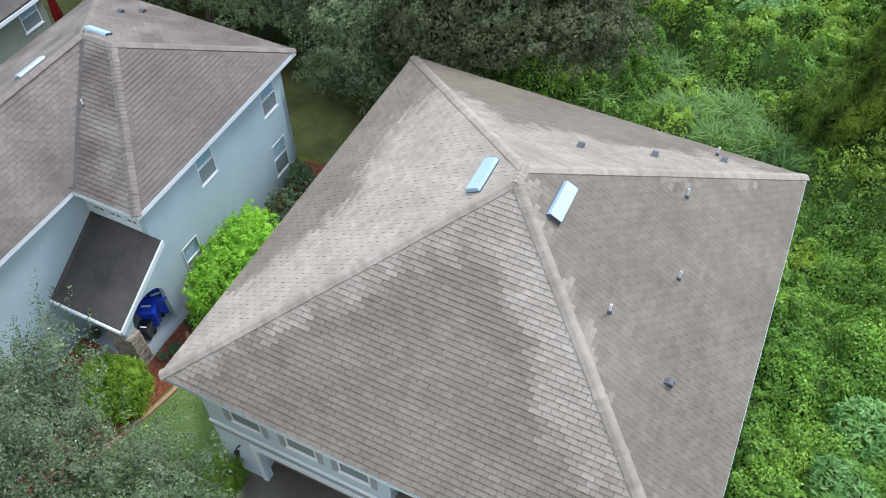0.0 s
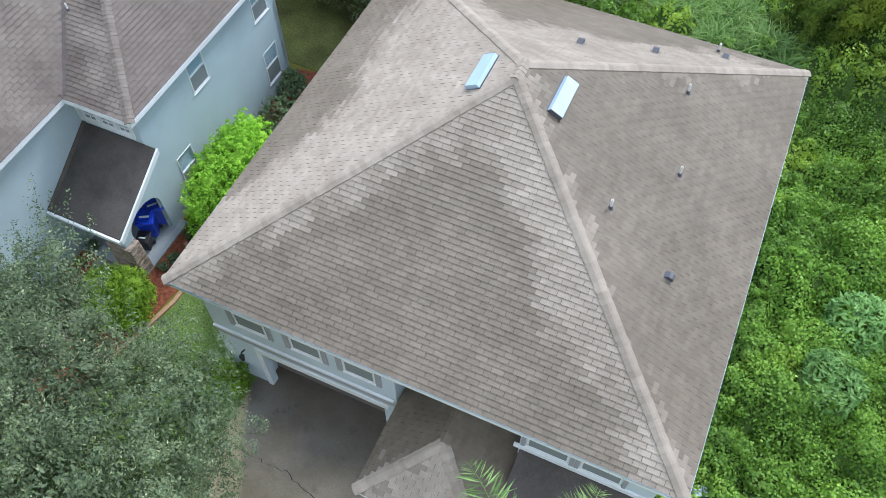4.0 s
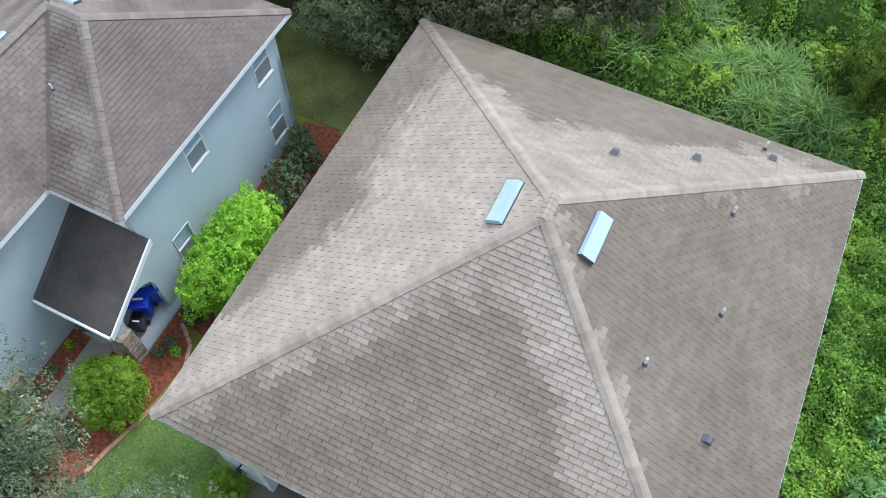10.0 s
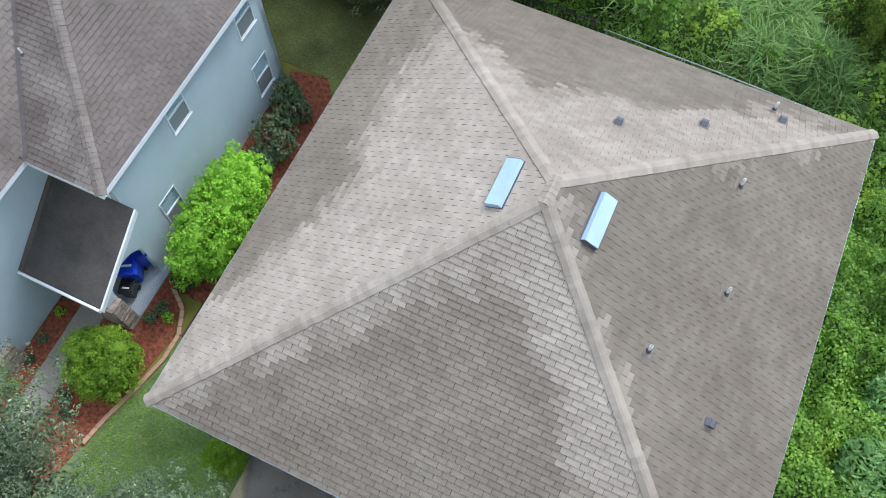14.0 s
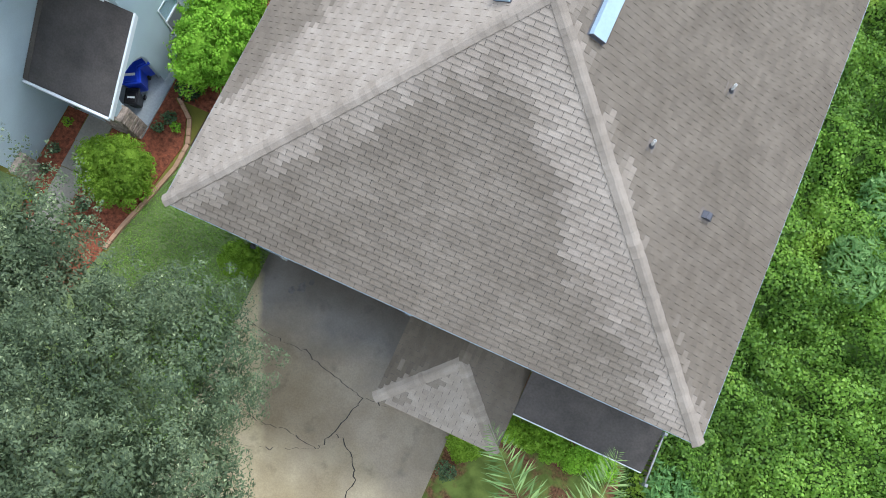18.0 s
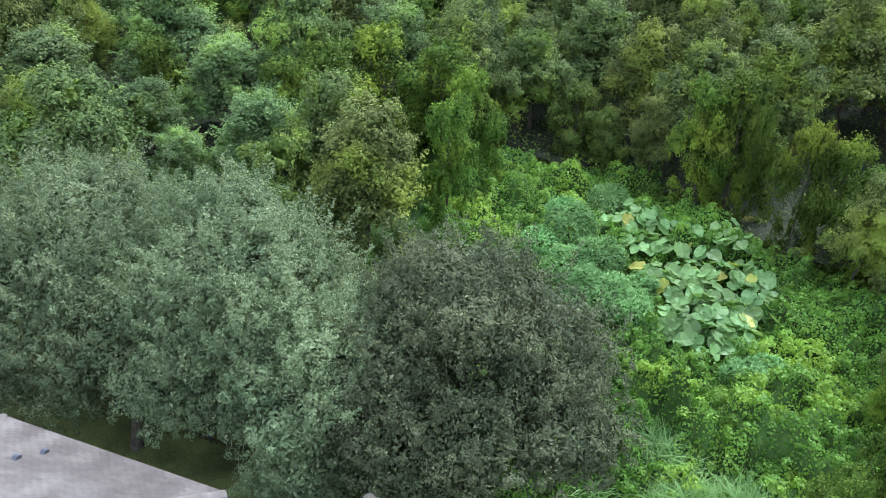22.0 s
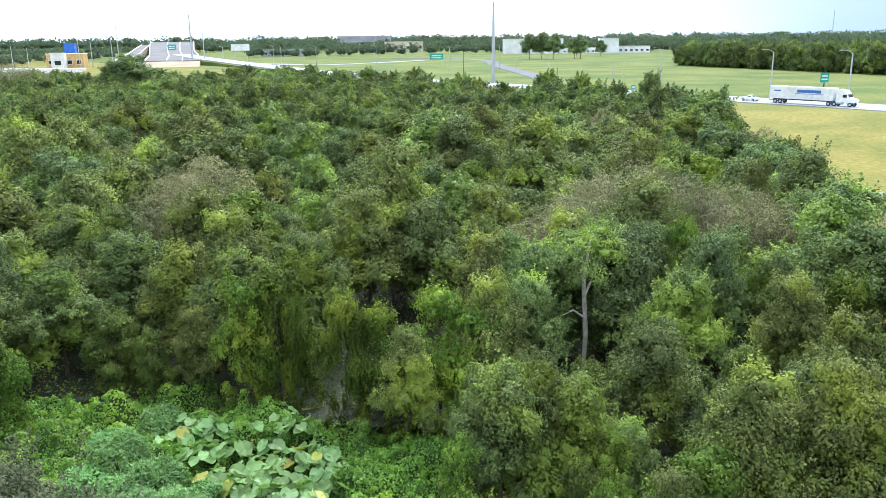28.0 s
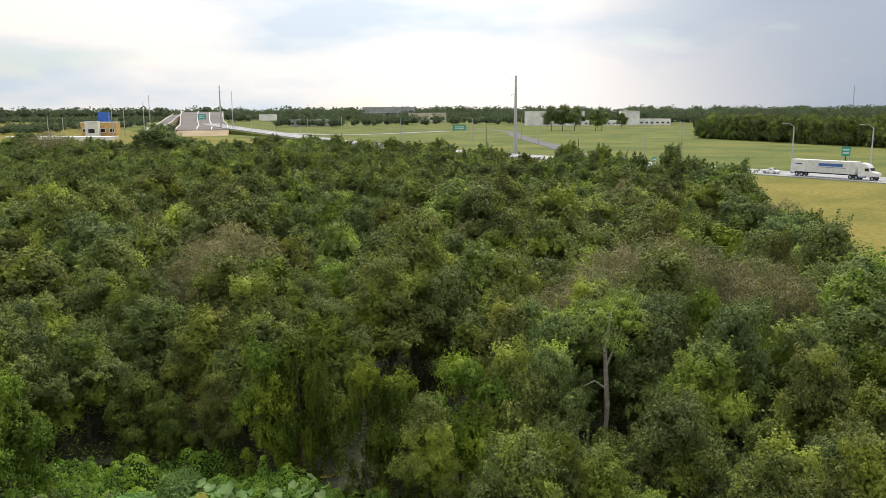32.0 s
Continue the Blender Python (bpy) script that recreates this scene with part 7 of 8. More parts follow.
# ---------------------------------------------------------------- highway and the far side
ROAD = [(332.0, -200.0), (235.0, -17.0), (138.0, 168.0), (88.0, 262.0), (41.0, 353.0), (4.0, 454.0), (-38.0, 560.0), (-74.0, 640.0), (-100.0, 720.0)]
RISE = [0, 0, 0, 0, 0, 0.4, 2.2, 4.45, 5.9]


def band_along(name, pts, lo, hi, mat, z, rises=None, thick=0.3):
    bm = bmesh.new()
    rows = []
    for i, (x, y) in enumerate(pts):
        a, b = Vector(pts[max(i - 1, 0)]), Vector(pts[min(i + 1, len(pts) - 1)])
        d = (b - a).normalized()
        n = Vector((d.y, -d.x))
        zz = ground_z(x, y) + z + (rises[i] if rises else 0)
        rows.append([bm.verts.new((x + n.x * w, y + n.y * w, h)) for w, h in ((lo, zz), (hi, zz), (hi, zz - thick), (lo, zz - thick))])
    for r, s in zip(rows, rows[1:]):
        for k in range(4):
            bm.faces.new((r[k], s[k], s[(k + 1) % 4], r[(k + 1) % 4]))
    bm.faces.new(rows[0])
    bm.faces.new(rows[-1][::-1])
    bmesh.ops.recalc_face_normals(bm, faces=bm.faces)
    return part(name, bm, mat)


def finer(pts, k=6):
    out = []
    for i in range(len(pts) - 1):
        p0, p1, p2, p3 = (Vector(pts[max(0, min(len(pts) - 1, i + j))]) for j in (-1, 0, 1, 2))
        for s in range(k):
            t = s / k
            out.append(tuple(0.5 * ((2 * p1) + (-p0 + p2) * t + (2 * p0 - 5 * p1 + 4 * p2 - p3) * t * t + (-p0 + 3 * p1 - 3 * p2 + p3) * t ** 3)))
    return out + [tuple(pts[-1])]


road_pts = finer(ROAD)
rises = list(np.interp(np.arange(len(road_pts)) / 6, np.arange(len(RISE)), RISE))
tagged(band_along("road", road_pts, -8.0, 8.0, M_ASPHALT, 0.15, rises, 0.6), "pale worn highway curving up to an overpass", "road", kind="structure")
tagged(band_along("road_bank", road_pts, -11.0, 11.0, M_FIELD, -0.46, rises, 9.0), "grassy bank under the rising highway", "bank", kind="structure")
for i, w in enumerate((-6.6, -0.15, 0.15, 6.6)):
    tagged(band_along("road_line", road_pts, w - 0.12, w + 0.12, M_PAINT, 0.162, rises, 0.004), "painted highway line", "road marking", kind="structure")
tagged(band_along("ramp_road", finer([(95.0, 640.0), (20.0, 560.0), (-20.0, 600.0), (-60.0, 660.0)]), -5, 5, M_ASPHALT, 0.2), "pale slip road joining the highway", "road", kind="structure")
tagged(band_along("side_road", finer([(96.0, 284.0), (106.0, 340.0), (115.0, 428.0), (126.0, 520.0), (140.0, 613.0), (127.0, 690.0), (81.0, 728.0)]), -4.5, 4.5, M_DARKROAD, 0.1), "narrow dark road crossing the grass", "road", kind="structure")
tagged(band_along("field_track", finer([(60.0, 104.0), (85.0, 95.0), (120.0, 84.0), (170.0, 70.0)]), -0.8, 0.8, M_WALK, 0.06), "pale worn track across the field", "track", kind="structure")

# the overpass: a wide deck rising to a crest, its bank, parapets and a slip ramp


def ribbon(name, line, mat, thick, parent, off=0.0, half=None, lift=0.0):
    """A strip along points (x, y, z, half width)."""
    bm = bmesh.new()
    rows = []
    for i, (x, y, z, w) in enumerate(line):
        a, b = Vector(line[max(i - 1, 0)][:2]), Vector(line[min(i + 1, len(line) - 1)][:2])
        d = (b - a).normalized()
        n = Vector((d.y, -d.x))
        lo, hi = (-w, w) if half is None else (w * off - half, w * off + half)
        rows.append([bm.verts.new((x + n.x * q, y + n.y * q, z + lift - e)) for q, e in ((lo, 0), (hi, 0), (hi, thick), (lo, thick))])
    for r, t in zip(rows, rows[1:]):
        for k in range(4):
            bm.faces.new((r[k], t[k], t[(k + 1) % 4], r[(k + 1) % 4]))
    bm.faces.new(rows[0])
    bm.faces.new(rows[-1][::-1])
    bmesh.ops.recalc_face_normals(bm, faces=bm.faces)
    return part(name, bm, mat, parent)


overpass = thing("overpass", (0, 0, 0), 0, "wide concrete overpass climbing to a crest, with a slip ramp", "overpass")
deck_line = [(-88.0, 600.0, 7.9, 19.0), (-101.0, 690.0, 9.6, 19.5), (-117.0, 780.0, 12.0, 20.0), (-139.0, 915.0, 16.4, 23.0), (-160.0, 1050.0, 20.3, 26.0), (-190.0, 1250.0, 18.0, 26.0)]
ramp_line = [(-116.0, 575.0, 6.0, 4.5), (-124.0, 610.0, 8.4, 4.5), (-134.0, 700.0, 11.2, 4.5), (-150.0, 800.0, 13.5, 4.5), (-172.0, 950.0, 17.4, 4.5)]
ribbon("bank", deck_line, M_SAND, 26.0, overpass, lift=-0.4)
ribbon("deck", deck_line, M_DECKROAD, 0.38, overpass)
for o in (-0.96, 0.96):
    ribbon("parapet", deck_line, M_CONCWALL, 1.2, overpass, o, 0.3, 1.1)
for o in (0.35,):
    ribbon("lane_line", deck_line, M_PAINT, 0.01, overpass, o, 0.35, 0.03)
ribbon("median", deck_line, M_CONCWALL, 0.8, overpass, -0.2, 0.4, 0.8)
ribbon("slip_ramp", ramp_line, M_SAND, 20.0, overpass, lift=-0.3)
ribbon("slip_road", ramp_line, M_DECKROAD, 0.28, overpass)
for o in (-0.95, 0.95):
    ribbon("parapet", ramp_line, M_CONCWALL, 1.0, overpass, o, 0.25, 0.9)
part("bank_slope", slab([(-69.0, 599.5, 7.4), (-107.0, 599.5, 7.5), (-94.0, 535.0, 1.5), (-62.0, 535.0, 1.5)], 9.0), M_SAND, overpass, "bare sandy slope before the overpass")


# ---------------------------------------------------------------- vehicles
def wheels(ob, spots, r, w):
    for x, y in spots:
        t = part("wheel", rod([(x, y - w / 2, r), (x, y + w / 2, r)], [r, r], 16), M_RUBBER, ob)
        part("rim", rod([(x, y - w / 2 - 0.01, r), (x, y + w / 2 + 0.01, r)], [r * 0.55, r * 0.55], 10), M_SKYMETAL, t)


def lorry():
    ob = thing("lorry", label="white articulated lorry with a blue-lettered box trailer", category="lorry")
    tr = part("trailer", box(-16.2, -1.28, 1.15, -0.1, 1.28, 4.1, 0.04), M_BLDWHITE, ob, "white box trailer")
    for x0, x1, z0, z1 in ((-9.0, -3.0, 2.75, 3.45), (-9.4, -2.2, 2.45, 2.55), (-15.0, -13.2, 2.9, 3.2)):
        for y in (-1.292, 1.284):
            part("livery_bar", box(x0, y, z0, x1, y + 0.008, z1), M_TRUCKBLUE, tr)
    part("bumper", box(-16.2, -1.1, 0.6, -16.05, 1.1, 0.75), M_LEAD, tr)
    part("chassis", box(-15.5, -0.5, 0.85, 4.6, 0.5, 1.14), M_BLACK, ob)
    bm = bmesh.new()
    prof = [(0.6, 0.9), (4.9, 0.9), (5.0, 1.7), (3.7, 2.0), (3.2, 2.9), (2.6, 3.6), (1.2, 3.95), (0.6, 3.9)]
    a = [bm.verts.new((x, -1.2, z)) for x, z in prof]
    b = [bm.verts.new((x, 1.2, z)) for x, z in prof]
    bm.faces.new(a)
    bm.faces.new(b[::-1])
    for i in range(len(prof)):
        j = (i + 1) % len(prof)
        bm.faces.new((a[i], b[i], b[j], a[j]))
    bmesh.ops.recalc_face_normals(bm, faces=bm.faces)
    bmesh.ops.bevel(bm, geom=bm.edges[:], offset=0.08, segments=2, affect="EDGES")
    cab = part("cab", bm, M_BLDWHITE, ob, "white sleeper cab")
    part("windscreen", slab([(3.63, -1.0, 2.12), (3.63, 1.0, 2.12), (3.28, 1.0, 2.85), (3.28, -1.0, 2.85)], 0.03), M_BLACK, cab)
    for y in (-1.215, 1.2):
        part("side_window", box(2.2, y, 2.1, 3.15, y + 0.015, 2.75), M_BLACK, cab)
    part("fuel_tank", rod([(0.8, -0.95, 0.8), (2.4, -0.95, 0.8)], [0.3, 0.3], 12), M_SKYMETAL, ob)
    wheels(ob, [(x, y) for x in (-14.6, -13.3, -1.1, 0.3, 4.0) for y in (-1.0, 1.0)], 0.5, 0.35)
    return ob


def motor_car(label, paint, pickup=False):
    ob = thing("car", label=label, category="car", group="cars on the highway")
    prof = [(-2.2, 0.35), (2.2, 0.35), (2.25, 0.75), (1.3, 0.95), (0.6, 1.45), (-0.9, 1.48) if not pickup else (-0.3, 1.5), (-1.7, 1.0) if not pickup else (-0.45, 1.0), (-2.25, 0.95)]
    bm = bmesh.new()
    a = [bm.verts.new((x, -0.9 if z < 1.1 else -0.7, z)) for x, z in prof]
    b = [bm.verts.new((x, 0.9 if z < 1.1 else 0.7, z)) for x, z in prof]
    bm.faces.new(a)
    bm.faces.new(b[::-1])
    for i in range(len(prof)):
        j = (i + 1) % len(prof)
        bm.faces.new((a[i], b[i], b[j], a[j]))
    bmesh.ops.recalc_face_normals(bm, faces=bm.faces)
    bmesh.ops.bevel(bm, geom=bm.edges[:], offset=0.06, segments=2, affect="EDGES")
    body = part("body", bm, paint, ob)
    part("windscreen", slab([(1.2, -0.68, 1.02), (1.2, 0.68, 1.02), (0.66, 0.62, 1.42), (0.66, -0.62, 1.42)], 0.02), M_BLACK, body)
    for y in (-0.86, 0.83):
        part("side_window", box(-0.6 if not pickup else -0.2, y, 1.03, 0.7, y + 0.03, 1.3), M_BLACK, body)
    wheels(ob, [(x, y) for x in (-1.35, 1.4) for y in (-0.82, 0.82)], 0.33, 0.22)
    return ob


def on_road(i, side, back=False):
    """A pose on the highway: a way along its points, and an offset across."""
    k, f = int(i), i - int(i)
    a, b = Vector(road_pts[k]), Vector(road_pts[k + 1])
    p, d = a.lerp(b, f), (b - a).normalized()
    z = ground_z(p.x, p.y) + 0.152 + rises[k]
    return pose(p.x + d.y * side, p.y - d.x * side, z, 0, 0, math.degrees(math.atan2(d.y, d.x)) + (180 if back else 0))


M_CARGREY = surface("grey_car_paint", (0.12, 0.13, 0.14), 0.3, 0.4)
M_CARRED = surface("dark_red_car_paint", (0.2, 0.03, 0.03), 0.3)
M_CARBLUE = surface("blue_grey_car_paint", (0.10, 0.15, 0.22), 0.3, 0.4)
lorry().matrix_basis = on_road(12.35, -3.6, True)
motor_car("white pickup behind the lorry", M_BLDWHITE, True).matrix_basis = on_road(13.35, -3.6, True)
motor_car("dark grey saloon on the near lane", M_CARGREY).matrix_basis = on_road(9.9, -3.6, True)
motor_car("blue-grey saloon on the highway", M_CARBLUE).matrix_basis = on_road(16.9, 3.4)
motor_car("white hatchback on the highway", M_BLDWHITE).matrix_basis = on_road(18.0, -3.4)
motor_car("dark pickup on the highway", M_CARGREY, True).matrix_basis = on_road(26.6, 3.2)
motor_car("dark red saloon on the highway", M_CARRED).matrix_basis = on_road(20.4, -3.4)


# ---------------------------------------------------------------- poles, lamps, signs
def street_lamp(x, y, h, arm, turn, group="highway lamps"):
    z = ground_z(x, y)
    ob = thing("street_lamp", (x, y, z), turn, "tall galvanised highway lamp with a curved arm", "street lamp", group)
    part("pole", rod([(0, 0, -0.3), (0, 0, h * 0.5), (0, 0, h)], [0.2, 0.17, 0.13]), M_POLE, ob)
    part("arm", rod([(0, 0, h), (arm * 0.45, 0, h + 0.7), (arm, 0, h + 0.8)], [0.08, 0.06, 0.05], 6), M_POLE, ob)
    part("lamp_head", box(arm - 0.1, -0.18, h + 0.7, arm + 0.75, 0.18, h + 0.86, 0.04), M_POLE, ob)
    return ob


street_lamp(122.6, 253.8, 12.0, 2.2, 150)
for x, y in ((128.4, 197.5), (135.9, 176.3), (113.0, 449.0), (80.0, 420.0), (48.0, 500.0), (12.0, 548.0), (-12.0, 582.0), (-20.0, 640.0), (-52.0, 590.0), (160.0, 125.0)):
    copy_thing(bpy.data.objects["street_lamp"], pose(x, y, ground_z(x, y), 0, 0, 150))


def power_pole(label, x, y, h, r, mat, arms=0):
    z = ground_z(x, y)
    ob = thing("power_pole", (x, y, z), 0, label, "power pole", "power poles")
    part("pole", rod([(0, 0, -0.5), (0, 0, h * 0.5), (0, 0, h)], [r, r * 0.8, r * 0.45], 10), mat, ob)
    for k in range(arms):
        zz = h * (0.95 - 0.1 * k)
        ar = part("arm", rod([(0, 0, zz), (1.6 if k % 2 else -1.6, 0, zz + 0.3)], [0.09, 0.05], 6), mat, ob)
        part("insulator", rod([(1.6 if k % 2 else -1.6, 0, zz + 0.3), (1.6 if k % 2 else -1.6, 0, zz - 0.5)], [0.06, 0.06], 6), M_POLE, ar)
    return ob


power_pole("tall galvanised transmission pole by the highway", 78.0, 306.0, 29.5, 0.75, M_POLE, 3)
power_pole("tall galvanised transmission pole beside the overpass", -80.0, 640.0, 36.0, 0.7, M_POLE, 3)
for ex, ey, ez in ((420.0, 250.0, 19.0), (-80.0, 640.0, 20.0)):
    wire = thing("power_line", (78.0, 306.0, 0), 0, "thin dark power line slung between tall poles", "power line", "power lines")
    z0 = ground_z(78.0, 306.0) + 16.6
    part("cable", rod([((ex - 78) * q / 10, (ey - 306) * q / 10, z0 + (ez - z0) * q / 10 - 6.0 * (q / 10) * (1 - q / 10)) for q in range(11)], [0.05] * 11, 5), M_BLACK, wire)
for x, y, h in ((68.4, 316.0, 11.5), (84.7, 244.5, 7.5), (147.0, 150.0, 12.0), (153.0, 211.5, 7.0)):
    power_pole("dark wooden service pole by the verge", x, y, h, 0.18, M_WOODPOLE)
for x, y, h in ((110.3, 265.0, 7.6), (114.0, 264.4, 8.0), (101.0, 309.7, 7.5), (107.0, 384.7, 8.0)):
    power_pole("slim pale marker pole standing on the verge", x, y, h, 0.14, M_POLE)
power_pole("far lattice-thin radio mast above the trees", 620.0, 900.0, 45.0, 0.6, M_POLE)
for x, y, h in ((-200.0, 620.0, 19.0), (-155.0, 620.0, 24.0), (-147.0, 622.0, 20.0), (-132.0, 618.0, 24.0), (-129.0, 624.0, 28.5), (-69.0, 624.0, 31.0), (-196.0, 640.0, 17.0)):
    power_pole("far galvanised pole near the shops", x, y, h, 0.35, M_POLE)


def sign(label, x, y, w, h, z0, mat, turn, group="road signs"):
    ob = thing("road_sign", (x, y, ground_z(x, y)), turn, label, "road sign", group)
    for s in (-0.35, 0.35):
        part("post", rod([(s * w, 0.06, -0.3), (s * w, 0.06, z0 + h)], [0.06, 0.06], 6), M_POLE, ob)
    pl = part("plate", box(-w / 2, -0.03, z0, w / 2, 0.0, z0 + h, 0.01), mat, ob)
    for k in range(2):
        part("lettering_bar", box(-w * 0.36, -0.036, z0 + h * (0.25 + 0.35 * k), w * 0.36, -0.031, z0 + h * (0.4 + 0.35 * k)), M_PAINT, pl)


sign("green highway sign with white lettering bars", 152.0, 210.0, 2.4, 2.6, 3.4, M_TEAL, -10)
sign("small green roadside sign", 103.0, 228.0, 1.3, 1.0, 1.6, M_TEAL, -5)
sign("wide green overhead direction sign", 88.0, 520.0, 9.0, 3.4, 3.6, M_TEAL, 5)
sign("green direction sign on the overpass", -108.0, 725.0, 7.0, 4.5, 9.5, M_TEAL, 5)
sign("white advertising board on posts", -46.0, 660.0, 14.0, 5.0, 9.0, M_BLDWHITE, 0)


# ---------------------------------------------------------------- far buildings and woods
def building(label, x, y, w, d, h, mat, turn=0, bays=5, roof_mat=M_BLDGREY, group="far buildings"):
    ob = thing("far_building", (x, y, ground_z(x, y)), turn, label, "building", group)
    part("wall", box(-w / 2, -d / 2, -0.5, w / 2, d / 2, h), mat, ob)
    part("roof", box(-w / 2 - 0.3, -d / 2 - 0.3, h + 0.004, w / 2 + 0.3, d / 2 + 0.3, h + 0.5, 0.05), roof_mat, ob)
    for k in range(bays):
        u = -w / 2 + w * (k + 0.5) / bays
        win = part("window", box(u - w / bays * 0.28, -d / 2 - 0.08, h * 0.25, u + w / bays * 0.28, -d / 2 - 0.004, h * 0.6), M_WHITE, ob)
        part("pane", box(u - w / bays * 0.24, -d / 2 - 0.12, h * 0.29, u + w / bays * 0.24, -d / 2 - 0.084, h * 0.56), M_BLACK, win)
    return ob


building("plain white windowless hall behind roadside trees", 243.0, 860.0, 62, 20, 15.0, M_BLDWHITE, -4, 0, M_BLDWHITE)
building("long low white block behind roadside trees", 292.0, 850.0, 40, 20, 5.0, M_BLDWHITE, -8, 8, M_BLDWHITE)
building("white angular block with carports", 324.0, 850.0, 20, 16, 15.0, M_BLDWHITE, -12, 0, M_BLDWHITE)
building("low white block beside the car park", 352.0, 850.0, 34, 16, 6.5, M_BLDWHITE, -12, 6)
building("long open carport roof beyond the grass", 440.0, 845.0, 60, 10, 3.4, M_BLDGREY, -12, 8)
building("tan flat-roofed building on the far side", 132.0, 1120.0, 50, 25, 13.0, M_BLDTAN, 0, 6)
building("grey office building above the trees", 95.0, 1400.0, 90, 25, 22.0, M_BLDGREY, 0, 12)
building("long pale low shop beyond the highway", -20.0, 900.0, 46, 20, 7.0, M_BLDGREY, 0, 7)
building("orange-fronted store beside the overpass", -171.7, 650.0, 26, 12, 10.2, M_ORANGE, 0, 4, M_BLDWHITE)
building("white gabled store entrance", -174.3, 638.0, 9.4, 6, 11.4, M_BLDWHITE, 0, 1, M_BLDWHITE)
building("blue-clad tower over the store roof", -172.4, 664.0, 7.5, 6, 17.0, M_BLUEPANEL, 0, 1, M_BLUEPANEL)
building("low pale warehouse at the edge of the woods", -172.0, 585.0, 56, 16, 3.4, M_BLDWHITE, -8, 6, M_BLDWHITE)
building("low pale shed by the store", -205.0, 600.0, 30, 12, 3.6, M_BLDWHITE, 10, 4, M_BLDWHITE)

rng = np.random.default_rng(131)
far_sets = {}


def far_row(x0, y0, x1, y1, n, h, s, deep):
    for _ in range(n):
        f = rng.uniform()
        x, y = x0 + (x1 - x0) * f + rng.normal() * 3, y0 + (y1 - y0) * f + rng.uniform(0, deep)
        canopy(x, y, ground_z(x, y), h * rng.uniform(0.7, 1.15), s * rng.uniform(0.75, 1.25), rng, 6, 95, s * 0.21, far_sets)


belt = thing("tree_belt", (0, 0, 0), 0, "dense dark belt of tall trees beyond the highway field", "woods", kind="stuff")
for i in range(46):
    f = (i // 2 + rng.uniform(-0.3, 0.3)) / 23
    x, y = 226 + 26 * f + (i % 2) * 9, 452 - 160 * f + (i % 2) * 6
    ob = link("tree_stand", stands[i % 6], None, belt)
    ob["kind"] = "stuff"
    ob.matrix_basis = pose(x, y, ground_z(x, y) - 3.0, 0, 0, float(rng.uniform(0, 360)))
    ob.scale = (1.25, 1.25, rng.uniform(1.35, 1.65))
far_row(252, 470, 312, 290, 150, 16, 6, 60)
far_row(300, 520, 560, 420, 130, 14, 7, 120)
far_row(-200, 1250, 1300, 1150, 520, 17, 13, 260)
far_row(-900, 1250, -200, 1250, 220, 9, 12, 260)
far_row(-420, 740, -190, 760, 150, 9, 7, 160)
far_row(-140, 700, -115, 640, 14, 7, 4, 20)
far_row(-60, 780, 330, 900, 150, 12, 7, 160)
far_row(330, 900, 900, 700, 200, 14, 9, 150)
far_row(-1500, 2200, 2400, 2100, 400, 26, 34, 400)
tagged(link("distant_woods", canopy_mesh("distant_woods", far_sets, L_FARHAZE, rng), None), "tree belts along the far horizon, bluish haze put into their colour", "woods", kind="stuff")
for x, y, h in ((181.0, 639.0, 20.0), (190.0, 637.0, 21.0), (199.0, 634.0, 20.0), (220.0, 629.0, 19.0), (214.0, 626.0, 17.0), (262.0, 700.0, 14.0), (240.0, 700.0, 15.0)):
    plant(mid, "blue", x, y, h, x * 7, 1.0)


# ---------------------------------------------------------------- shingles
TAB, COURSE = 0.305, 0.140
wet_rng = np.random.default_rng(11)


def lump(x, y, s, seed=0.0):
    return noise.noise(Vector((x / s + seed, y / s - seed, seed * 1.7)))


def dry_main(side, x, y):
    """How dry a tab of the main roof is, from its place on the slope, over a tone floor set for each side."""
    n = lump(x, y, 1.6, 3.1) * 0.75 + lump(x, y, 0.5, 7.7) * 0.5
    if side == "front":
        right, left = (W - x - y) / 1.414, (x - y) / 1.414
        f = max(0.74 + 0.10 * y - right, 0.16 + 0.11 * y - left, (y - 4.9) * 0.9)
    elif side == "left":
        f = min(x - float(np.interp(y, (2.4, 3.9, 5.6, 9.0, 11.5, 13.0), (0.0, 1.1, 1.9, 1.9, 1.9, 3.0))), 2.0)
    elif side == "back":
        f = (D - y) - float(np.interp(x, (2.3, 3.9, 5.3, 6.9, 8.2, 9.0, 10.8), (2.2, 3.4, 3.9, 3.6, 3.1, 2.2, 0.6)))
    else:
        f = max(-0.05 - (y - (W - x)) / 1.414, 0.0 - (D - y - (W - x)) / 1.414) - 0.25
    d = min(max(0.5 + (f + n) * 1.25 + wet_rng.normal() * 0.18, 0.0), 0.66 if side == "back" else 1.0) ** 0.8
    return 0.25 + 0.75 * d if side == "front" else 0.2 + 0.8 * d if side == "left" else 0.06 + 0.94 * d


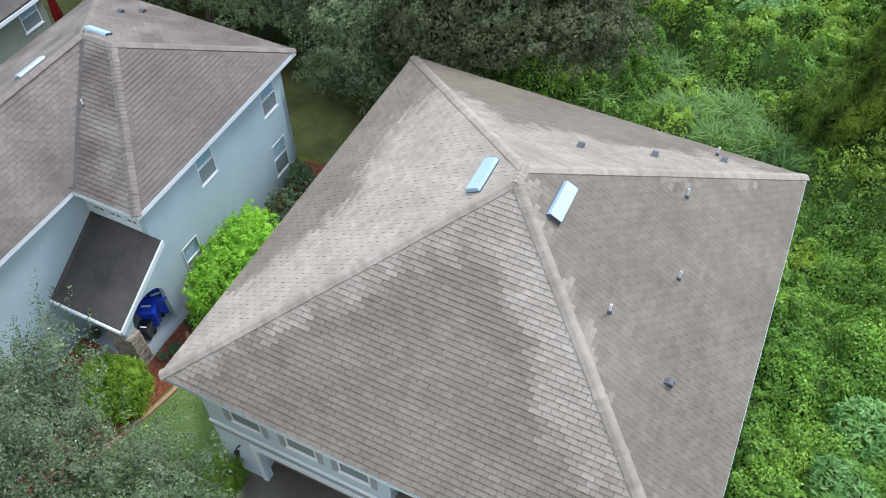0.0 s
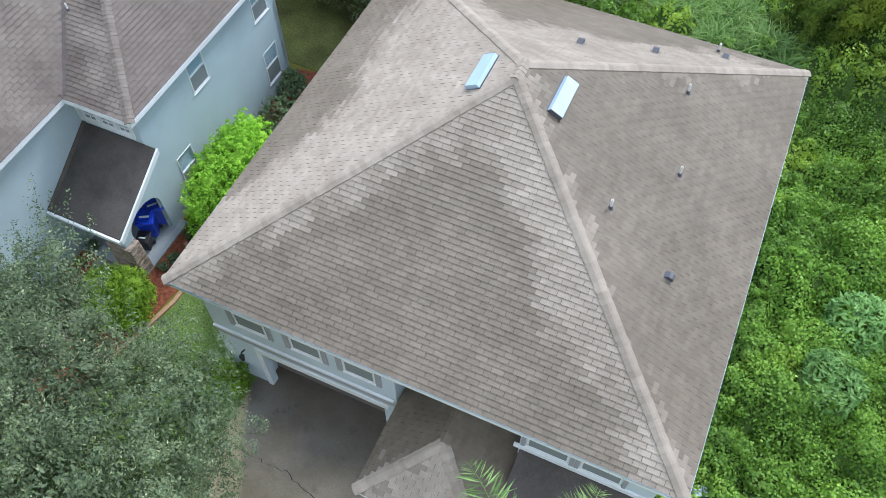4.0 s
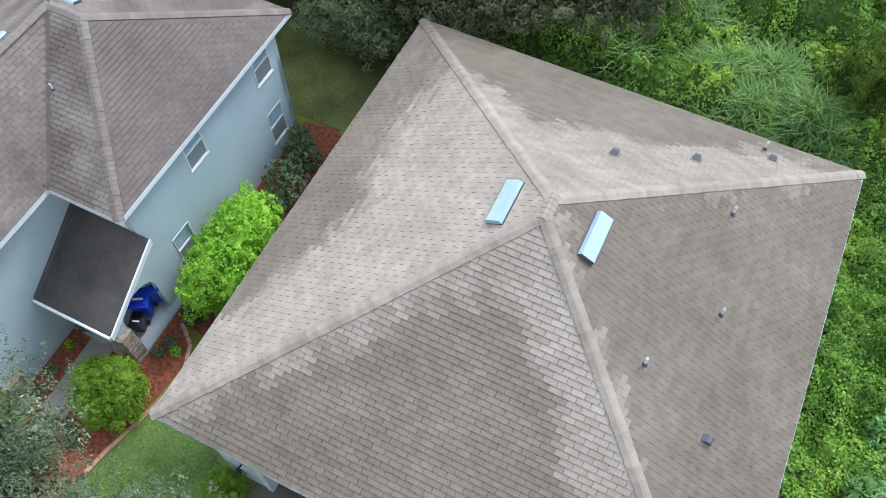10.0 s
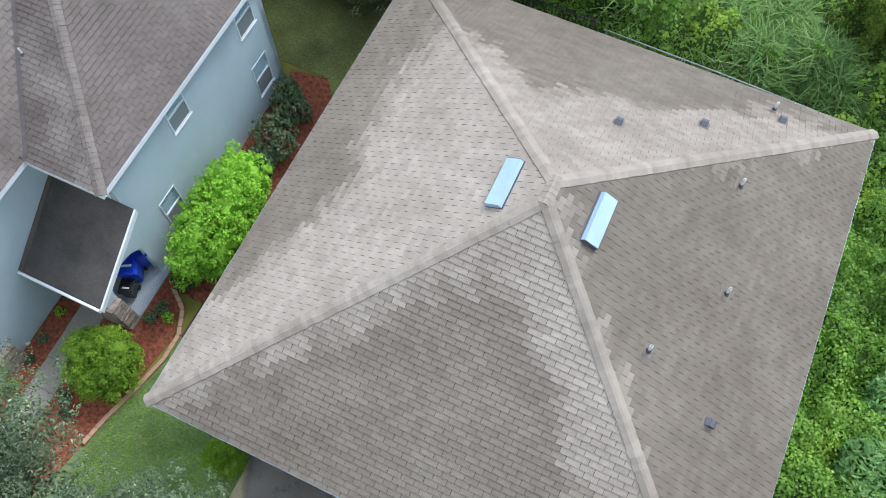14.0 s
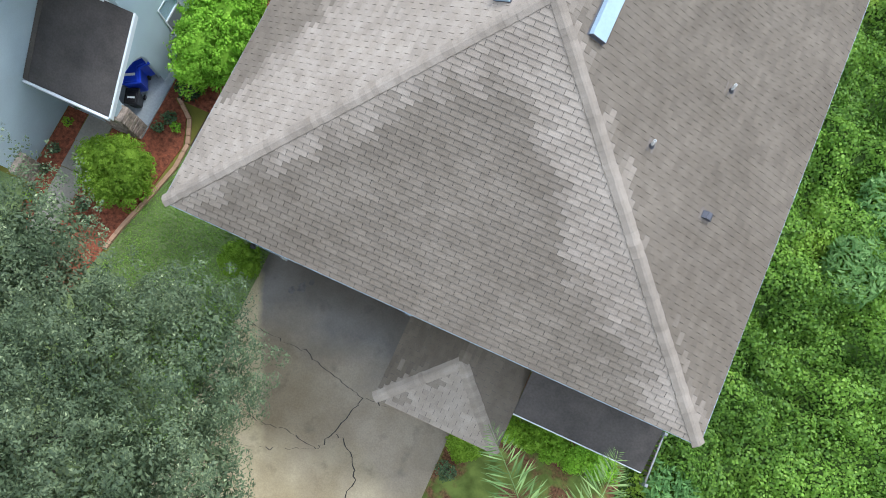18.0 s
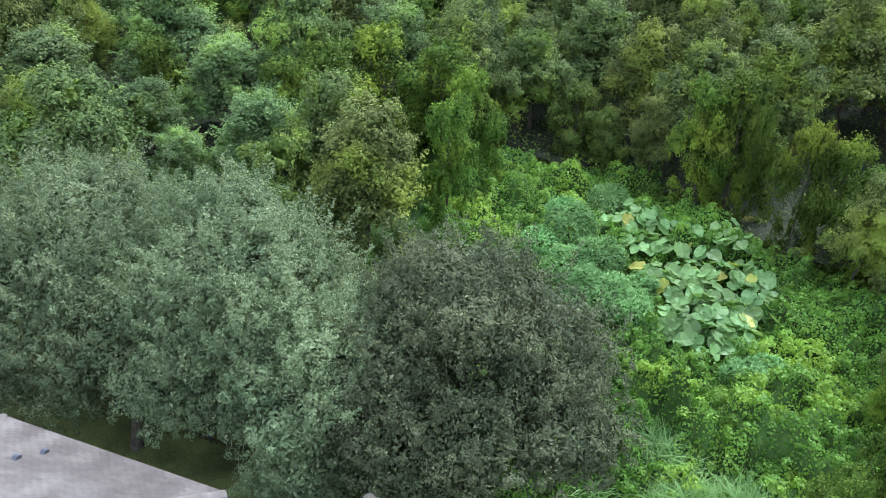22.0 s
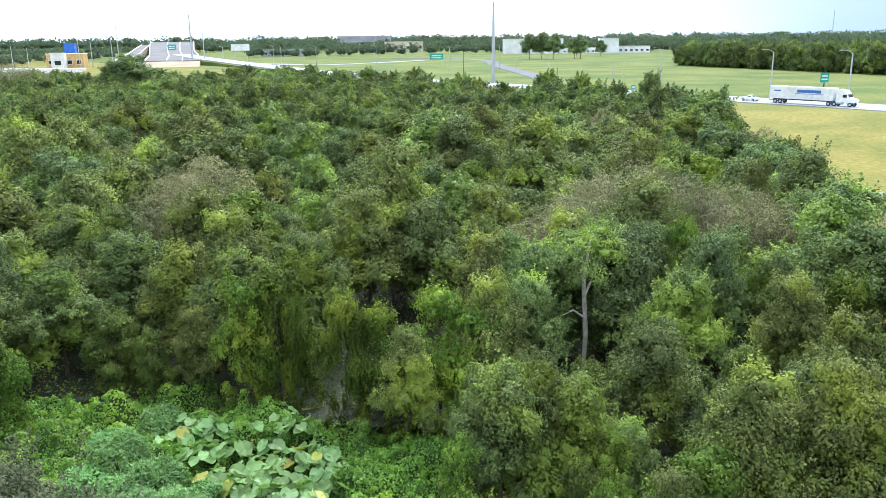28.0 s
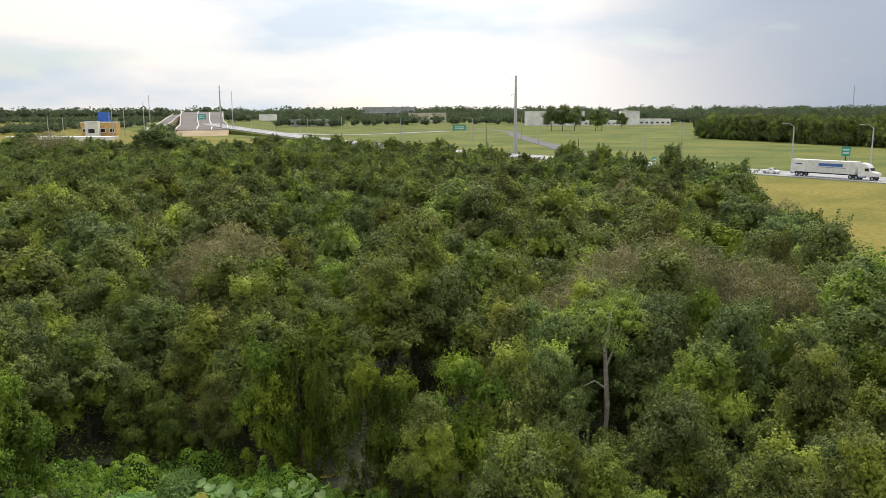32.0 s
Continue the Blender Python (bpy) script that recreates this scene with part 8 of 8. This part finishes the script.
def lay(host, name, corners, dryness, mat, parts=0, part_span=(0, 0), exposure=COURSE):
    """Lays tabs over a convex slope. corners: the eave's two ends first, anticlockwise from outside."""
    p = [Vector(c) for c in corners]
    u = (p[1] - p[0]).normalized()
    nrm = (p[1] - p[0]).cross(p[2] - p[0]).normalized()
    v = nrm.cross(u)
    flat_pts = [((q - p[0]).dot(u), (q - p[0]).dot(v)) for q in p]
    top = max(q[1] for q in flat_pts)

    def span(h):
        xs = []
        for (ax, ay), (bx, by) in zip(flat_pts, flat_pts[1:] + flat_pts[:1]):
            if (ay - h) * (by - h) <= 0 and abs(ay - by) > 1e-9:
                xs.append(ax + (bx - ax) * (h - ay) / (by - ay))
        return (min(xs), max(xs)) if len(xs) > 1 else None

    pu, pv, pn, p0 = np.array(u), np.array(v), np.array(nrm), np.array(p[0])
    verts, vals, nq, singles = [], [], 0, []
    rows = int(top / exposure)
    for r in range(rows):
        h0, h1 = r * exposure, min((r + 1) * exposure - 0.004, top - 0.002)
        s0, s1 = span(h0 + 1e-4), span(h1)
        if not s0 or not s1:
            continue
        off = (r % 2) * TAB / 2 + wet_rng.normal() * 0.006
        k0 = math.floor((s0[0] - off) / TAB)
        for k in range(k0, math.ceil((s0[1] - off) / TAB) + 1):
            a, b = off + k * TAB + 0.005, off + (k + 1) * TAB - 0.005
            a0, b0, a1, b1 = max(a, s0[0]), min(b, s0[1]), max(a, s1[0]), min(b, s1[1])
            if b0 - a0 < 0.02:
                continue
            if b1 < a1:
                a1 = b1 = (a1 + b1) / 2
            mid = p[0] + u * ((a0 + b0) / 2) + v * ((h0 + h1) / 2)
            d = dryness(mid.x, mid.y)
            whole = a0 == a and b0 == b and a1 == a and b1 == b
            if whole and len(singles) < parts and part_span[0] <= r <= part_span[1]:
                singles.append(((a + b) / 2, h0, d))
                continue
            lift = 0.019 + wet_rng.uniform(-0.002, 0.003)
            quad = [(a0, h0, lift), (b0, h0, lift), (b1, h1, 0.004), (a1, h1, 0.004), (a0, h0, 0.0), (b0, h0, 0.0), (b1, h1, 0.0), (a1, h1, 0.0)]
            verts.extend(quad)
            vals.extend([d] * 8)
            nq += 1
    q = np.array(verts)
    co = p0 + q[:, :1] * pu + q[:, 1:2] * pv + q[:, 2:3] * pn
    base = np.arange(nq)[:, None, None] * 8
    f = np.array([[0, 1, 2, 3], [4, 5, 1, 0], [5, 6, 2, 1], [7, 4, 0, 3]])[None] + base
    ob = link(name, raw_mesh(name, co, f.reshape(-1, 4), mat, vals), None, host)
    ob["kind"] = "stuff"
    ob.color = (0, 0, 0, 1)
    if singles:
        bm = box(-TAB / 2 + 0.005, 0, 0, TAB / 2 - 0.005, exposure - 0.004, 0.019)
        for vert in bm.verts:
            if vert.co.y > 0.05 and vert.co.z > 0.005:
                vert.co.z = 0.004
        me = bpy.data.meshes.new("shingle")
        bm.to_mesh(me)
        bm.free()
        me.materials.append(mat)
        turn = Matrix((u, v, nrm)).transposed().to_4x4()
        for su, sh, d in singles:
            s = link("shingle", me, None, host)
            s.matrix_basis = Matrix.Translation(p[0] + u * su + v * sh) @ turn
            s.color = (d, 0, 0, 1)
    return ob


def caps(host, a, b, dry, mat, step=0.14, width=0.30):
    """Cap shingles folded over a hip or ridge, from its low end to its high one."""
    a, b = Vector(a), Vector(b)
    run = (b - a).normalized()
    side = run.cross(Vector((0, 0, 1))).normalized()
    up = side.cross(run)
    hips = abs(run.z) > 0.1
    drop = 0.40 if hips else PITCH
    me = None
    n = math.ceil((b - a).length / step)
    step = (b - a).length / n
    for i in range(n):
        if me is None:
            bm = bmesh.new()
            prof = [(-width / 2, -drop * width / 2), (-0.03, -0.004), (0.03, -0.004), (width / 2, -drop * width / 2)]
            hi = [[bm.verts.new((x, yy, z + zz)) for x, z in prof] for yy, zz in ((0, 0.042), (step + 0.02, 0.032))]
            lo = [[bm.verts.new((x, yy, z + zz - 0.02)) for x, z in prof] for yy, zz in ((0, 0.036), (step + 0.02, 0.032))]
            for k in range(3):
                bm.faces.new((hi[0][k], hi[0][k + 1], hi[1][k + 1], hi[1][k]))
                bm.faces.new((lo[0][k + 1], lo[0][k], lo[1][k], lo[1][k + 1]))
                bm.faces.new((lo[0][k], lo[0][k + 1], hi[0][k + 1], hi[0][k]))
            bm.faces.new((lo[0][0], hi[0][0], hi[1][0], lo[1][0]))
            bm.faces.new((hi[0][3], lo[0][3], lo[1][3], hi[1][3]))
            me = bpy.data.meshes.new("cap_shingle")
            bm.to_mesh(me)
            bm.free()
            me.materials.append(mat)
        c = link("cap_shingle", me, None, host)
        c.matrix_basis = Matrix.Translation(a + run * step * i + side * float(wet_rng.normal() * 0.004)) @ Matrix((side, run, up)).transposed().to_4x4()
        d = dry(i / n) if callable(dry) else dry
        c.color = (min(max(d + float(wet_rng.normal() * 0.06), 0), 1), 0, 0, 1)


RA, RB = (MID, BACK_TOP, RIDGE), (MID, FRONT_TOP, RIDGE)
C = [(0, 0, EAVE), (W, 0, EAVE), (W, D, EAVE), (0, D, EAVE)]
slopes = {"front": [C[0], C[1], RB], "right": [C[1], C[2], RA, RB], "back": [C[2], C[3], RA], "left": [C[3], C[0], RB, RA]}
roof = None
for side, cs in slopes.items():
    deck = part("roof_slope", slab([(c[0], c[1], c[2] - 0.004) for c in cs], 0.06), M_DECK, house, "%s roof slope of three-tab shingles" % {"front": "broad brown", "right": "damp brown", "back": "half-dried", "left": "mostly dry pale"}[side])
    lay(deck, "shingle_field", cs, lambda x, y, s=side: dry_main(s, x, y), M_SHINGLE, 300 if side == "front" else 0, (16, 40))
    edge = (Vector(cs[1]) - Vector(cs[0])).normalized()
    out = edge.cross(Vector((0, 0, 1)))
    a, b = Vector(cs[0]) + edge * 0.02, Vector(cs[1]) - edge * 0.02
    part("drip_edge", slab([tuple(a + out * 0.02), tuple(b + out * 0.02), tuple(b - out * 0.01), tuple(a - out * 0.01)], 0.03), M_SKYMETAL, deck)
ridge_line = part("hip_line", rod([RB, RA], [0.02, 0.02]), M_DECK, house, "caps along the short ridge")
for c, apex, d in ((C[0], RB, 0.95), (C[1], RB, 0.75), (C[2], RA, 0.9), (C[3], RA, lambda f: 0.25 + 1.3 * f)):
    line = part("hip_line", rod([c, apex], [0.02, 0.02], 6), M_DECK, house, "line of pale cap shingles")
    caps(line, c, apex, d, M_SHINGLE)
caps(ridge_line, (MID, FRONT_TOP - 0.1, RIDGE), (MID, BACK_TOP + 0.12, RIDGE), 0.9, M_SHINGLE)

# the porch roof
PB, PA = (PX0 + PRUN, IN + 0.81, PTOP), (PX0 + PRUN, PY + PRUN, PTOP)
porch = {"front": [(PX0, PY, PZ), (PX1, PY, PZ), PA], "right": [(PX1, PY, PZ), (PX1, IN + 0.81, PZ), PB, PA], "left": [(PX0, IN + 0.81, PZ), (PX0, PY, PZ), PA, PB]}
for side, cs in porch.items():
    deck = part("porch_slope", slab([(c[0], c[1], c[2] - 0.004) for c in cs], 0.05), M_DECK, house)
    if side == "front":
        dry = lambda x, y: min(max(0.5 + 1.6 * (0.55 - min((x - PX0), (PX1 - x)) * 0.2 + (x - 7.4) * 0.5 + lump(x, y, 0.4) * 0.6), 0), 1)
    elif side == "left":
        dry = lambda x, y: min(max(0.4 + 2 * (-y - 1.6 + (x - PX0) * 0.55 + lump(x, y, 0.4) * 0.6), 0), 0.8)
    else:
        dry = lambda x, y: 0.05
    lay(deck, "shingle_field", cs, dry, M_SHINGLE)
for c, d in (((PX0, PY, PZ), 0.95), ((PX1, PY, PZ), 0.75)):
    line = part("porch_hip", rod([c, PA], [0.02, 0.02], 6), M_DECK, house)
    caps(line, c, PA, d, M_SHINGLE)
line = part("porch_ridge", rod([PA, PB], [0.02, 0.02], 6), M_DECK, house)
caps(line, PA, PB, 0.1, M_SHINGLE)

# the neighbour's roof
NA, NB_, NC = (-7.3, 7.95, 7.72), (-8.5, 7.95, 7.72), (-8.5, 1.4, 7.72)
n_slopes = [
    [(-3.85, 3.88, EAVE), (-3.85, 12.37, EAVE), NA],
    [(-6.2, 3.88, EAVE), (-3.85, 3.88, EAVE), NA, NB_],
    [(-3.85, 12.37, EAVE), (-12.4, 12.37, EAVE), NB_, NA],
    [(-6.2, -1.0, EAVE), (-6.2, 3.88, EAVE), NB_, NC],
    [(-12.4, 12.37, EAVE), (-12.4, -1.0, EAVE), NC, NB_],
    [(-12.4, -1.0, EAVE), (-6.2, -1.0, EAVE), NC],
]
for i, cs in enumerate(n_slopes):
    bm = bmesh.new()
    vs = [bm.verts.new((c[0], c[1], c[2] - 0.01)) for c in cs]
    for k in range(1, len(vs) - 1):
        bm.faces.new((vs[0], vs[k], vs[k + 1]))
    bmesh.ops.solidify(bm, geom=bm.faces[:], thickness=0.04)
    deck = part("roof_slope", bm, M_DECK, nb)
    if i < 5:
        for tri in ([cs] if len(cs) == 3 else [[cs[0], cs[1], cs[2], cs[3]]]):
            lay(deck, "shingle_field", tri, (lambda x, y: min(max(0.35 + lump(x, y, 0.9, 2.0) * 0.9 + (0.1 if (x + 6.2) < 0 and y > 8.4 else 0.0), 0), 1)) if i != 0 else (lambda x, y: min(max(0.08 + lump(x, y, 1.5) * 0.15, 0), 1)), M_SHINGLE_N)
va_, vb_ = Vector((-6.2, 3.88, EAVE)), Vector(NB_)
bm = bmesh.new()
rows = []
for q in (va_, vb_):
    rows.append([bm.verts.new(q + Vector(o)) for o in ((-0.16, 0.06, 0.135), (0.0, 0.0, 0.022), (0.06, 0.16, 0.105))])
for k in range(2):
    bm.faces.new((rows[0][k], rows[0][k + 1], rows[1][k + 1], rows[1][k]))
part("valley", bm, M_VALLEY, nb, "shingles woven along the roof valley")
for a, b, d in (((-3.85, 3.88, EAVE), NA, 0.75), ((-3.85, 12.37, EAVE), NA, 0.9), (NB_, NA, 0.9), ((-12.4, 12.37, EAVE), NB_, 0.8), (NC, NB_, 0.9)):
    line = part("hip_line", rod([a, b], [0.02, 0.02], 6), M_DECK, nb)
    caps(line, a, b, d, M_SHINGLE_N)
